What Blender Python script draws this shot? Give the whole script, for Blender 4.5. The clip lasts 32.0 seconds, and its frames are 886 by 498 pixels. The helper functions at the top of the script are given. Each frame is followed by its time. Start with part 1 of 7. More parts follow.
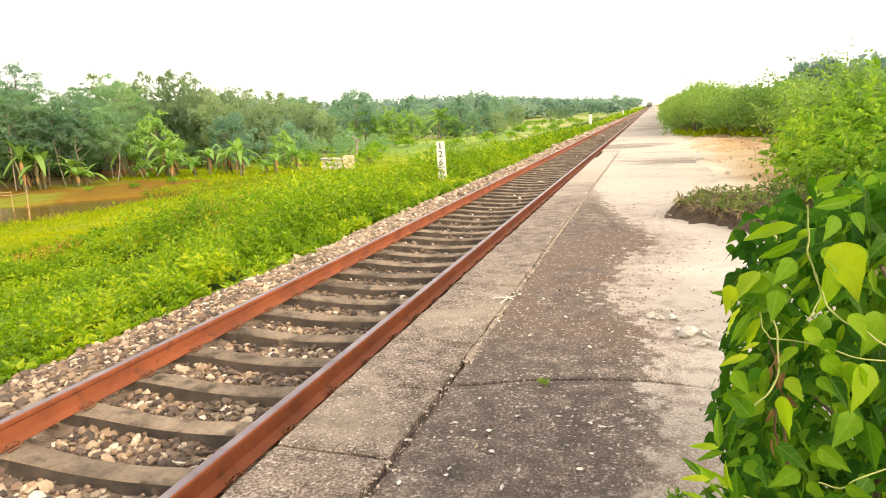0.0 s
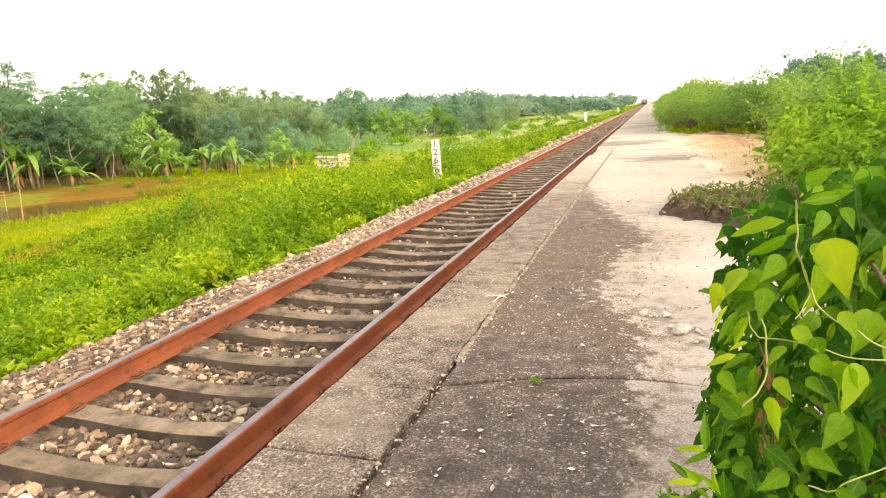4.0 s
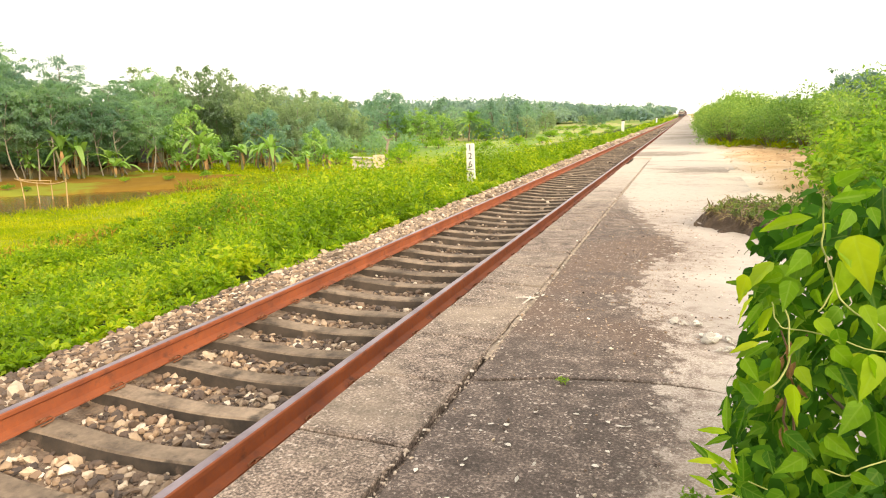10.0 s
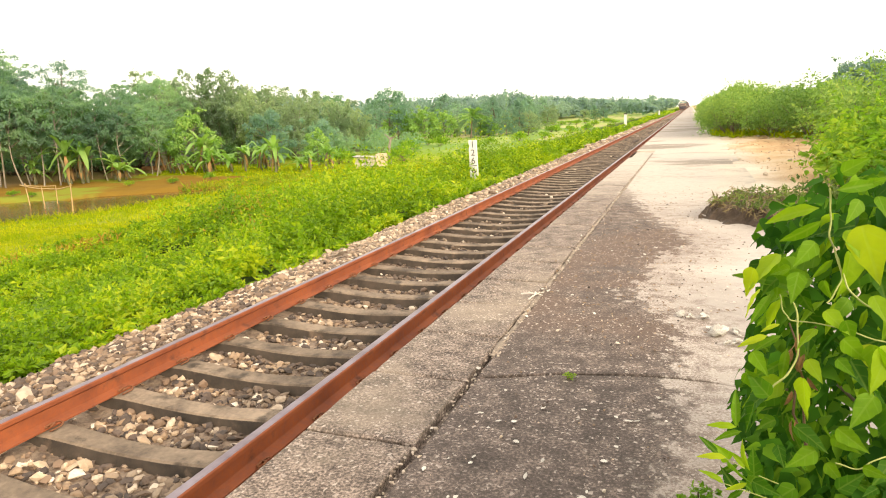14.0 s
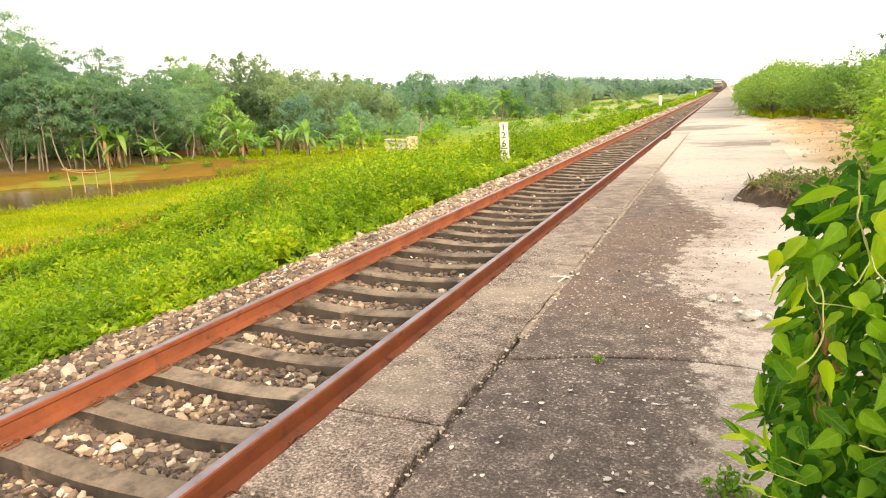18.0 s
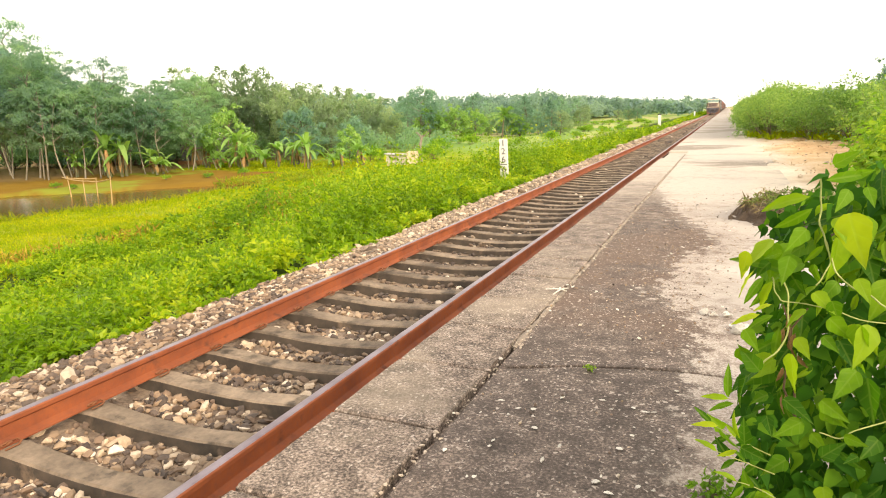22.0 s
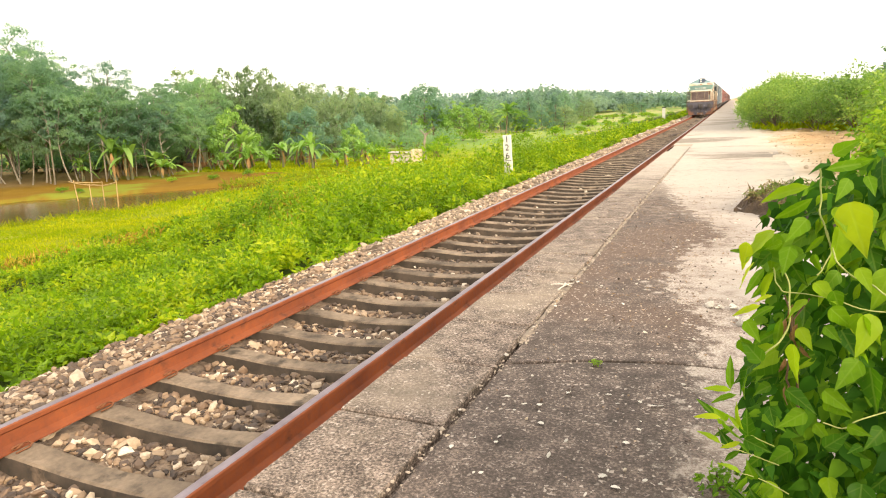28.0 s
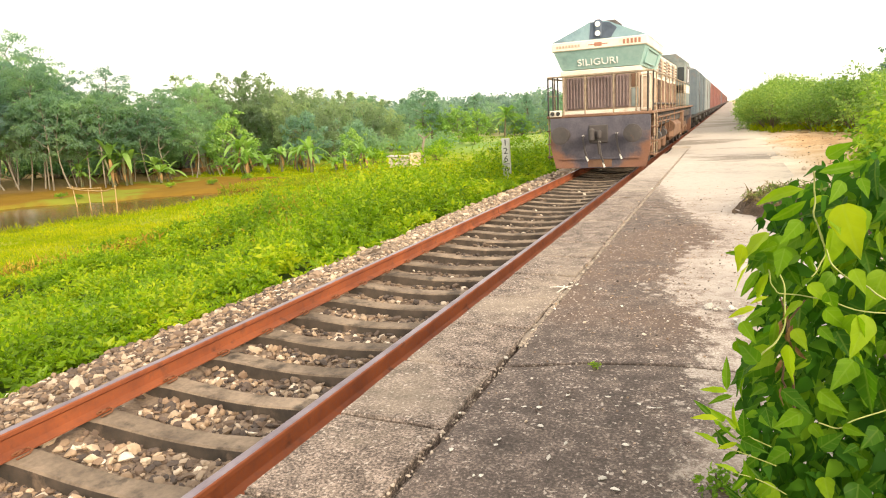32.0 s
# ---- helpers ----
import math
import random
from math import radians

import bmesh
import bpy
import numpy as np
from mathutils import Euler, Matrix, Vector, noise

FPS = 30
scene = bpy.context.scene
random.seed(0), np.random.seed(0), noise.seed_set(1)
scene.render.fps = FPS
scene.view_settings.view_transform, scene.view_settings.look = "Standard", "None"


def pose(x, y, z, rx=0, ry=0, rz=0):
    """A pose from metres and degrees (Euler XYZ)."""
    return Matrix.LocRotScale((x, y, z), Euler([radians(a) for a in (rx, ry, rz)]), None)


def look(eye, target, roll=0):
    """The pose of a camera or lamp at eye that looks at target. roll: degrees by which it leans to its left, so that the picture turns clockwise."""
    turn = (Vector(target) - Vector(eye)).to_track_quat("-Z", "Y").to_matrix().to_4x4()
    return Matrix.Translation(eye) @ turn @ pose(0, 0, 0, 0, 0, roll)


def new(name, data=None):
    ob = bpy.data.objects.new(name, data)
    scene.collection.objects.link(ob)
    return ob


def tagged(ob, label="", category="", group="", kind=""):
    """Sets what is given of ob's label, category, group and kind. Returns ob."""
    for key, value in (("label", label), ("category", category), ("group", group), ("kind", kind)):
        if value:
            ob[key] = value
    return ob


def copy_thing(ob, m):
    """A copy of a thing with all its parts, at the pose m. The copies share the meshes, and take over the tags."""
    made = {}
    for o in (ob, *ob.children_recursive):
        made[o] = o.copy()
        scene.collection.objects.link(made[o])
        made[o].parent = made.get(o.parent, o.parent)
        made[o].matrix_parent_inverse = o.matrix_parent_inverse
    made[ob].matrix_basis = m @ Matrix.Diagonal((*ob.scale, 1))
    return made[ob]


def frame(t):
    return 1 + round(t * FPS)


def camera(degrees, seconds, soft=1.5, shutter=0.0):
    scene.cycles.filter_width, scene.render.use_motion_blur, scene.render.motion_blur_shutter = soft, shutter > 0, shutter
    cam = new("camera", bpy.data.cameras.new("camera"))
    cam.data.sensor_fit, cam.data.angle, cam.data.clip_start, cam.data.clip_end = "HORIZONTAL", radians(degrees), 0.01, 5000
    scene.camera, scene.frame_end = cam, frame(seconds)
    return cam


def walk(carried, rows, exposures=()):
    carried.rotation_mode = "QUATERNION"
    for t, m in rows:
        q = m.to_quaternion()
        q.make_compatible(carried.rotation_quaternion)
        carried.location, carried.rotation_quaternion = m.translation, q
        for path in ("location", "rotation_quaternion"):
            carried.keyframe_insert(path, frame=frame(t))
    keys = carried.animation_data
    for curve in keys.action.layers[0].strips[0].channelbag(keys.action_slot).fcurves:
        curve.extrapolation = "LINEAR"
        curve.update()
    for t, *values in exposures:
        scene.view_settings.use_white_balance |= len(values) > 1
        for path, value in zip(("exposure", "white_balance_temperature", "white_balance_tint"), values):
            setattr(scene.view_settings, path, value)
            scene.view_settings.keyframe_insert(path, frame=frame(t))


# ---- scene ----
# Plan: the track runs along +y, rail tops at z = 0, gauge 1.676 m; the platform lies on the +x side.
cam = camera(69.2, 32.0, soft=1.1)
walk(cam, [
    (0, pose(3.247, 0.119, 1.854, 78.23, 2.88, 17.77)),
    (0.5, pose(3.251, 0.109, 1.858, 78.78, 2.78, 17.75)),
    (1, pose(3.249, 0.115, 1.856, 78.88, 2.78, 17.46)),
    (1.5, pose(3.245, 0.121, 1.858, 79.01, 2.77, 17.69)),
    (2, pose(3.247, 0.115, 1.860, 78.85, 2.97, 17.71)),
    (2.5, pose(3.251, 0.131, 1.858, 78.65, 3.16, 17.75)),
    (3, pose(3.252, 0.135, 1.857, 78.30, 3.57, 17.97)),
    (3.5, pose(3.264, 0.165, 1.854, 78.00, 3.54, 17.52)),
    (5.5, pose(3.262, 0.104, 1.820, 78.65, 1.50, 18.14)),
    (6, pose(3.262, 0.091, 1.826, 78.83, 1.78, 19.32)),
    (6.5, pose(3.258, 0.079, 1.823, 78.86, 1.32, 20.32)),
    (7, pose(3.261, 0.080, 1.821, 78.63, 1.24, 20.17)),
    (7.5, pose(3.262, 0.087, 1.822, 78.61, 1.37, 19.41)),
    (8, pose(3.260, 0.089, 1.820, 78.58, 1.42, 19.16)),
    (8.5, pose(3.262, 0.091, 1.820, 78.68, 1.61, 19.08)),
    (9, pose(3.267, 0.078, 1.825, 78.51, 1.86, 19.67)),
    (9.5, pose(3.269, 0.076, 1.823, 78.37, 1.31, 20.14)),
    (10, pose(3.270, 0.073, 1.825, 78.55, 1.27, 20.50)),
    (10.5, pose(3.270, 0.088, 1.821, 78.43, 1.57, 19.98)),
    (11, pose(3.266, 0.080, 1.818, 78.30, 1.40, 19.89)),
    (11.5, pose(3.266, 0.088, 1.821, 78.11, 1.57, 19.85)),
    (12, pose(3.262, 0.082, 1.823, 78.24, 1.80, 20.28)),
    (12.5, pose(3.263, 0.081, 1.823, 78.27, 1.85, 20.14)),
    (13, pose(3.263, 0.090, 1.821, 78.16, 1.95, 19.98)),
    (13.5, pose(3.266, 0.084, 1.825, 78.22, 2.14, 20.47)),
    (15.5, pose(3.274, 0.081, 1.825, 78.44, 2.88, 20.61)),
    (16, pose(3.273, 0.076, 1.825, 78.53, 2.38, 21.17)),
    (16.5, pose(3.276, 0.081, 1.822, 78.20, 2.25, 21.88)),
    (17, pose(3.278, 0.072, 1.827, 78.33, 2.56, 21.87)),
    (17.5, pose(3.280, 0.064, 1.827, 78.09, 3.07, 22.77)),
    (18, pose(3.287, 0.067, 1.826, 76.94, 2.91, 23.37)),
    (18.5, pose(3.285, 0.072, 1.825, 76.76, 2.81, 22.80)),
    (19, pose(3.285, 0.058, 1.832, 77.37, 2.29, 23.24)),
    (19.2, pose(3.295, 0.056, 1.832, 77.25, 2.44, 25.03)),
    (19.3, pose(3.301, 0.055, 1.833, 77.20, 2.52, 25.99)),
    (19.4, pose(3.306, 0.054, 1.833, 77.05, 2.59, 27.37)),
    (19.5, pose(3.311, 0.053, 1.833, 77.10, 2.67, 28.67)),
    (19.6, pose(3.316, 0.053, 1.833, 77.48, 2.75, 29.46)),
    (19.7, pose(3.321, 0.054, 1.833, 77.82, 2.83, 29.62)),
    (19.8, pose(3.325, 0.054, 1.833, 77.99, 2.90, 28.87)),
    (19.9, pose(3.330, 0.055, 1.833, 78.31, 2.98, 27.98)),
    (20, pose(3.335, 0.055, 1.833, 78.69, 3.06, 26.56)),
    (20.1, pose(3.326, 0.043, 1.830, 78.74, 2.93, 25.05)),
    (20.2, pose(3.317, 0.031, 1.827, 78.85, 2.79, 23.80)),
    (20.3, pose(3.307, 0.020, 1.824, 78.46, 2.66, 22.83)),
    (20.4, pose(3.298, 0.008, 1.821, 77.96, 2.52, 22.70)),
    (20.5, pose(3.289, -0.004, 1.818, 77.46, 2.39, 22.16)),
    (21, pose(3.287, -0.010, 1.824, 78.21, 1.69, 23.86)),
    (21.5, pose(3.319, -0.016, 1.820, 78.98, 1.75, 23.89)),
    (22, pose(3.328, -0.014, 1.813, 78.29, 1.90, 23.44)),
    (22.5, pose(3.323, -0.021, 1.814, 78.72, 1.89, 24.37)),
    (23, pose(3.328, -0.022, 1.812, 78.39, 1.70, 24.37)),
    (23.5, pose(3.331, -0.023, 1.814, 78.31, 2.07, 24.25)),
    (24, pose(3.331, -0.018, 1.810, 78.28, 2.28, 24.10)),
    (24.5, pose(3.331, -0.018, 1.816, 78.24, 2.46, 23.74)),
    (25, pose(3.332, -0.020, 1.814, 78.20, 2.51, 24.06)),
    (25.5, pose(3.328, -0.019, 1.813, 78.15, 2.31, 24.28)),
    (27.5, pose(3.335, -0.022, 1.813, 78.13, 2.80, 23.96)),
    (28, pose(3.339, -0.012, 1.811, 78.08, 2.97, 23.75)),
    (28.5, pose(3.344, -0.014, 1.811, 78.16, 2.77, 23.68)),
    (29, pose(3.346, -0.016, 1.812, 78.13, 3.11, 23.91)),
    (29.5, pose(3.342, -0.017, 1.811, 78.21, 3.09, 23.83)),
    (30, pose(3.343, -0.019, 1.815, 78.15, 3.10, 23.75)),
    (30.5, pose(3.343, -0.015, 1.812, 78.24, 3.34, 23.75)),
    (31, pose(3.345, -0.013, 1.815, 78.23, 3.53, 23.56)),
    (31.5, pose(3.345, -0.023, 1.814, 78.47, 3.48, 23.67)),
    (32, pose(3.345, -0.020, 1.814, 78.38, 3.31, 23.61)),
])

# ---- light ----
SUN_WAY = Vector((0.70, -0.46, 0.40)).normalized()      # towards the sun: low, from across the platform
world = bpy.data.worlds.new("sky")
scene.world = world
world.use_nodes = True
wn = world.node_tree.nodes
sky = wn.new("ShaderNodeTexSky")
sky.sky_type, sky.sun_disc = "NISHITA", False
sky.sun_elevation = math.asin(SUN_WAY.z)
sky.sun_rotation = math.atan2(SUN_WAY.x, SUN_WAY.y)
sky.air_density, sky.dust_density, sky.ozone_density = 1.0, 4.0, 1.0
haze = wn.new("ShaderNodeMixRGB")                        # thin bright cloud over the whole sky
haze.inputs["Fac"].default_value = 0.85
haze.inputs["Color2"].default_value = (10.3, 9.45, 8.2, 1)
world.node_tree.links.new(sky.outputs["Color"], haze.inputs["Color1"])
world.node_tree.links.new(haze.outputs["Color"], wn["Background"].inputs["Color"])
wn["Background"].inputs["Strength"].default_value = 0.121
sun = new("sun", bpy.data.lights.new("sun", "SUN"))
sun.data.energy, sun.data.angle, sun.data.color = 2.7, radians(22), (1.0, 0.82, 0.58)
sun.matrix_world = look(SUN_WAY * 60, (0, 0, 0))
scene.view_settings.exposure = 0.76

# ---- mesh helpers ----
rng = np.random.default_rng(7)


def np_mesh(name, verts, faces, materials=(), smooth=False):
    """A mesh from arrays: verts (n, 3) and faces (m, k)."""
    me = bpy.data.meshes.new(name)
    verts, faces = np.asarray(verts, np.float32), np.asarray(faces, np.int32)
    m, k = faces.shape
    me.vertices.add(len(verts))
    me.vertices.foreach_set("co", verts.ravel())
    me.loops.add(m * k)
    me.loops.foreach_set("vertex_index", faces.ravel())
    me.polygons.add(m)
    me.polygons.foreach_set("loop_start", np.arange(0, m * k, k, dtype=np.int32))
    me.polygons.foreach_set("use_smooth", np.full(m, smooth, dtype=bool))
    me.update(calc_edges=True)
    for mat in materials:
        me.materials.append(mat)
    return me


def part(name, bm, material, parent=None, label=""):
    """Links a bmesh (or a ready mesh) as one mesh object under a thing or a part."""
    if isinstance(bm, bmesh.types.BMesh):
        me = bpy.data.meshes.new(name)
        bmesh.ops.recalc_face_normals(bm, faces=bm.faces)
        bm.to_mesh(me)
        bm.free()
    else:
        me = bm
    if material and not len(me.materials):
        me.materials.append(material)
    ob = new(name, me)
    ob.parent = parent
    if label:
        ob["label"] = label
    return ob


def thing(name, label, category, group="", kind="", at=None):
    ob = new(name)
    ob.empty_display_size = 0.1
    if at is not None:
        ob.matrix_basis = at
    return tagged(ob, label, category, group, kind)


def box(bm, lo, hi, bevel=0.0, turn=None):
    """A box from lo to hi, with bevelled edges, into bm."""
    lo, hi = Vector(lo), Vector(hi)
    got = bmesh.ops.create_cube(bm, size=1.0)["verts"]
    m = Matrix.Translation((lo + hi) / 2) @ Matrix.Diagonal((*(hi - lo), 1))
    bmesh.ops.transform(bm, matrix=(turn @ m) if turn else m, verts=got)
    if bevel:
        edges = list({e for v in got for e in v.link_edges})
        bmesh.ops.bevel(bm, geom=edges, offset=bevel, segments=1, affect="EDGES", profile=0.5)
    return bm


def rod(bm, a, b, r0, r1=None, sides=8, caps=True):
    """A round bar from a to b."""
    a, b = Vector(a), Vector(b)
    d = b - a
    got = bmesh.ops.create_cone(bm, cap_ends=caps, segments=sides, radius1=r0, radius2=r0 if r1 is None else r1, depth=d.length)["verts"]
    bmesh.ops.transform(bm, matrix=Matrix.Translation((a + b) / 2) @ d.to_track_quat("Z", "Y").to_matrix().to_4x4(), verts=got)
    return bm


def prism(bm, outline, y0, y1):
    """An outline of (x, z) points pushed from y0 to y1."""
    a = [bm.verts.new((x, y0, z)) for x, z in outline]
    b = [bm.verts.new((x, y1, z)) for x, z in outline]
    n = len(outline)
    bm.faces.new(a)
    bm.faces.new(b[::-1])
    for i in range(n):
        bm.faces.new((a[i], b[i], b[(i + 1) % n], a[(i + 1) % n]))
    return bm


def tube_arrays(points, radii, sides=6):
    """Vertices and quads of a tube along points."""
    pts = np.asarray(points, float)
    way = np.gradient(pts, axis=0)
    way /= np.linalg.norm(way, axis=1)[:, None] + 1e-9
    ref = np.array([0.31, 0.93, 0.2])
    u = np.cross(way, ref)
    u /= np.linalg.norm(u, axis=1)[:, None] + 1e-9
    v = np.cross(way, u)
    ang = np.linspace(0, 2 * np.pi, sides, endpoint=False)
    ring = np.cos(ang)[None, :, None] * u[:, None] + np.sin(ang)[None, :, None] * v[:, None]
    verts = (pts[:, None] + ring * np.asarray(radii, float)[:, None, None]).reshape(-1, 3)
    n = len(pts)
    i, j = np.meshgrid(np.arange(n - 1), np.arange(sides), indexing="ij")
    a, b = i * sides + j, i * sides + (j + 1) % sides
    return verts, np.stack([a, b, b + sides, a + sides], -1).reshape(-1, 4)


def joined(chunks):
    """Several (verts, faces) into one."""
    verts, faces, n = [], [], 0
    for v, q in chunks:
        verts.append(v)
        faces.append(q + n)
        n += len(v)
    return np.concatenate(verts), np.concatenate(faces)


def leaf_arrays(P, out, size, wide=0.3, up=0.7, gen=None, lie=0.0):
    """One folded leaf (a bent quad) at each point of P, growing roughly along out; lie lays the leaves along the crown's surface."""
    gen = gen or rng
    n = len(P)
    size = np.broadcast_to(size, n)[:, None]
    a = out * (1 - lie) + gen.normal(0, 0.55, (n, 3)) - np.array([0, 0, 0.5]) * lie
    a /= np.linalg.norm(a, axis=1)[:, None] + 1e-9
    nor = gen.normal(0, 0.5 - 0.36 * lie, (n, 3)) + np.array([0, 0, up]) + out * (0.3 + 0.9 * lie)
    b = np.cross(nor, a)
    b /= np.linalg.norm(b, axis=1)[:, None] + 1e-9
    nor = np.cross(a, b)
    w = wide * gen.uniform(0.8, 1.2, (n, 1))
    mid = P + a * size * 0.42
    verts = np.stack([P, mid + b * size * w + nor * size * 0.10, P + a * size - nor * size * 0.12, mid - b * size * w + nor * size * 0.10], 1)
    return verts.reshape(-1, 3), np.arange(n * 4).reshape(n, 4)


def oval_leaf_arrays(P, out, size, wide, up, gen):
    """One pointed oval leaf, folded along its midrib and drooping, at each point of P."""
    n = len(P)
    size = np.broadcast_to(size, n)[:, None]
    a = out + gen.normal(0, 0.5, (n, 3)) - np.array([0, 0, 0.35])
    a /= np.linalg.norm(a, axis=1)[:, None] + 1e-9
    nor = gen.normal(0, 0.4, (n, 3)) + np.array([0, 0, up]) + out * 0.5
    b = np.cross(nor, a)
    b /= np.linalg.norm(b, axis=1)[:, None] + 1e-9
    nor = np.cross(a, b)
    w = wide * gen.uniform(0.8, 1.2, (n, 1))
    rows = [P]
    for along, across, lift in ((0.28, 1.0, 0.07), (0.66, 0.72, 0.03)):
        rows += [P + a * size * along + b * size * w * across + nor * size * lift, P + a * size * along - b * size * w * across + nor * size * lift]
    rows.append(P + a * size - nor * size * 0.16)
    V = np.stack([rows[0], rows[1], rows[3], rows[5], rows[4], rows[2]], 1).reshape(-1, 3)
    k = (np.arange(n) * 6)[:, None]
    return V, np.concatenate([k + [0, 1, 2, 3], k + [0, 3, 4, 5]])


def smooth_noise(x, y, scale, seed=0):
    """Soft noise in [-1, 1] over the plan, from a few turned waves."""
    g = np.random.default_rng(seed)
    s = np.zeros(np.broadcast(x, y).shape)
    for k in range(7):
        a, ph, f = g.uniform(0, 6.28), g.uniform(0, 6.28), g.uniform(0.6, 1.8) / scale
        s = s + np.sin((np.cos(a) * x + np.sin(a) * y) * f * 6.28 + ph)
    return np.clip(s / 3.2, -1, 1)


def step(a, b, x):
    t = np.clip((x - a) / (b - a), 0, 1)
    return t * t * (3 - 2 * t)


# ---- materials ----
def nodes_of(name):
    mat = bpy.data.materials.new(name)
    mat.use_nodes = True
    t = mat.node_tree
    return mat, t, t.nodes["Principled BSDF"]


def add(t, kind, **values):
    n = t.nodes.new(kind)
    for key, v in values.items():
        n.inputs[key.replace("_", " ")].default_value = v
    return n


def ramp(t, fac, stops):
    n = t.nodes.new("ShaderNodeValToRGB")
    t.links.new(fac, n.inputs["Fac"])
    el = n.color_ramp.elements
    while len(el) < len(stops):
        el.new(0.5)
    for e, (p, c) in zip(el, stops):
        e.position, e.color = p, (*c, 1) if len(c) == 3 else c
    return n.outputs["Color"]


def mix(t, fac, a, b, kind="MIX"):
    n = t.nodes.new("ShaderNodeMixRGB")
    n.blend_type = kind
    for sock, v in zip(("Fac", "Color1", "Color2"), (fac, a, b)):
        if isinstance(v, bpy.types.NodeSocket):
            t.links.new(v, n.inputs[sock])
        else:
            n.inputs[sock].default_value = v if sock == "Fac" else (*v, 1)
    return n.outputs["Color"]


def calc(t, op, a, b=0.0, clamp=False):
    n = t.nodes.new("ShaderNodeMath")
    n.operation, n.use_clamp = op, clamp
    for i, v in enumerate((a, b)):
        if isinstance(v, bpy.types.NodeSocket):
            t.links.new(v, n.inputs[i])
        else:
            n.inputs[i].default_value = v
    return n.outputs[0]


def span(t, v, a, b, lo=0.0, hi=1.0):
    n = t.nodes.new("ShaderNodeMapRange")
    n.interpolation_type = "SMOOTHSTEP"
    t.links.new(v, n.inputs["Value"])
    for key, val in (("From Min", a), ("From Max", b), ("To Min", lo), ("To Max", hi)):
        n.inputs[key].default_value = val
    return n.outputs["Result"]


def place_of(t, local=False):
    if local:
        return t.nodes.new("ShaderNodeTexCoord").outputs["Object"]
    return t.nodes.new("ShaderNodeNewGeometry").outputs["Position"]


def noise_of(t, where, scale, detail=4.0, rough=0.55, stretch=None):
    n = add(t, "ShaderNodeTexNoise", Scale=scale, Detail=detail, Roughness=rough)
    if stretch:
        m = t.nodes.new("ShaderNodeMapping")
        m.inputs["Scale"].default_value = stretch
        t.links.new(where, m.inputs["Vector"])
        where = m.outputs["Vector"]
    t.links.new(where, n.inputs["Vector"])
    return n.outputs["Fac"]


def bumped(t, bsdf, height, strength, distance):
    n = add(t, "ShaderNodeBump", Strength=strength, Distance=distance)
    t.links.new(height, n.inputs["Height"])
    t.links.new(n.outputs["Normal"], bsdf.inputs["Normal"])


def plain(name, dark, light, scale=6.0, rough=0.8, metal=0.0, bump=0.3, depth=0.01, spots=None, local=True, fine=9.0, by_object=0.0):
    """A worn surface: two colours mixed by noise at two scales, with fine relief; spots is a third colour in patches."""
    mat, t, b = nodes_of(name)
    p = place_of(t, local)
    big, small = noise_of(t, p, scale, 5), noise_of(t, p, scale * fine, 6, 0.65)
    f = calc(t, "ADD", calc(t, "MULTIPLY", big, 0.65), calc(t, "MULTIPLY", small, 0.35))
    col = ramp(t, f, ((0.36, dark), (0.64, light)))
    if spots:
        colour, lo, hi, sc = spots
        col = mix(t, span(t, noise_of(t, p, sc, 6, 0.6), lo, hi), col, colour)
    if by_object:
        info = t.nodes.new("ShaderNodeObjectInfo")
        col = mix(t, 1.0, col, ramp(t, info.outputs["Random"], ((0, (1 - by_object,) * 3), (1, (1 + by_object,) * 3))), "MULTIPLY")
    t.links.new(col, b.inputs["Base Color"])
    t.links.new(span(t, small, 0.3, 0.7, max(rough - 0.12, 0.05), min(rough + 0.1, 1)), b.inputs["Roughness"])
    b.inputs["Metallic"].default_value = metal
    bumped(t, b, small, bump, depth)
    return mat


def foliage(name, dark, mid, light, patch=0.5, lit=0.45, rough=0.5, each=0.0, leafy=0.6):
    """Leaves: colour varies leaf by leaf and in patches; light shines through."""
    mat, t, b = nodes_of(name)
    geo = t.nodes.new("ShaderNodeNewGeometry")
    n = noise_of(t, geo.outputs["Position"], patch, 3)
    f = calc(t, "ADD", calc(t, "MULTIPLY", geo.outputs["Random Per Island"], leafy), calc(t, "MULTIPLY", span(t, n, 0.3, 0.7), 1.0 - leafy))
    col = ramp(t, f, ((0.0, dark), (0.5, mid), (1.0, light)))
    if each:                                            # plants differ from one another
        info = t.nodes.new("ShaderNodeObjectInfo")
        col = mix(t, 1.0, col, ramp(t, info.outputs["Random"], ((0, (1 - each, 1 - each * 0.8, 1 - each)), (0.5, (1, 1, 1)), (1, (1 + each * 1.3, 1 + each, 1 + each * 0.4)))), "MULTIPLY")
    t.links.new(col, b.inputs["Base Color"])
    b.inputs["Roughness"].default_value = rough
    b.inputs["Specular IOR Level"].default_value = 0.35 if rough < 0.6 else 0.08
    tr = t.nodes.new("ShaderNodeBsdfTranslucent")
    t.links.new(mix(t, 1.0, col, (1.25, 1.3, 0.55), "MULTIPLY"), tr.inputs["Color"])
    ms = t.nodes.new("ShaderNodeMixShader")
    ms.inputs["Fac"].default_value = lit
    t.links.new(b.outputs["BSDF"], ms.inputs[1])
    t.links.new(tr.outputs["BSDF"], ms.inputs[2])
    t.links.new(ms.outputs["Shader"], t.nodes["Material Output"].inputs["Surface"])
    return mat


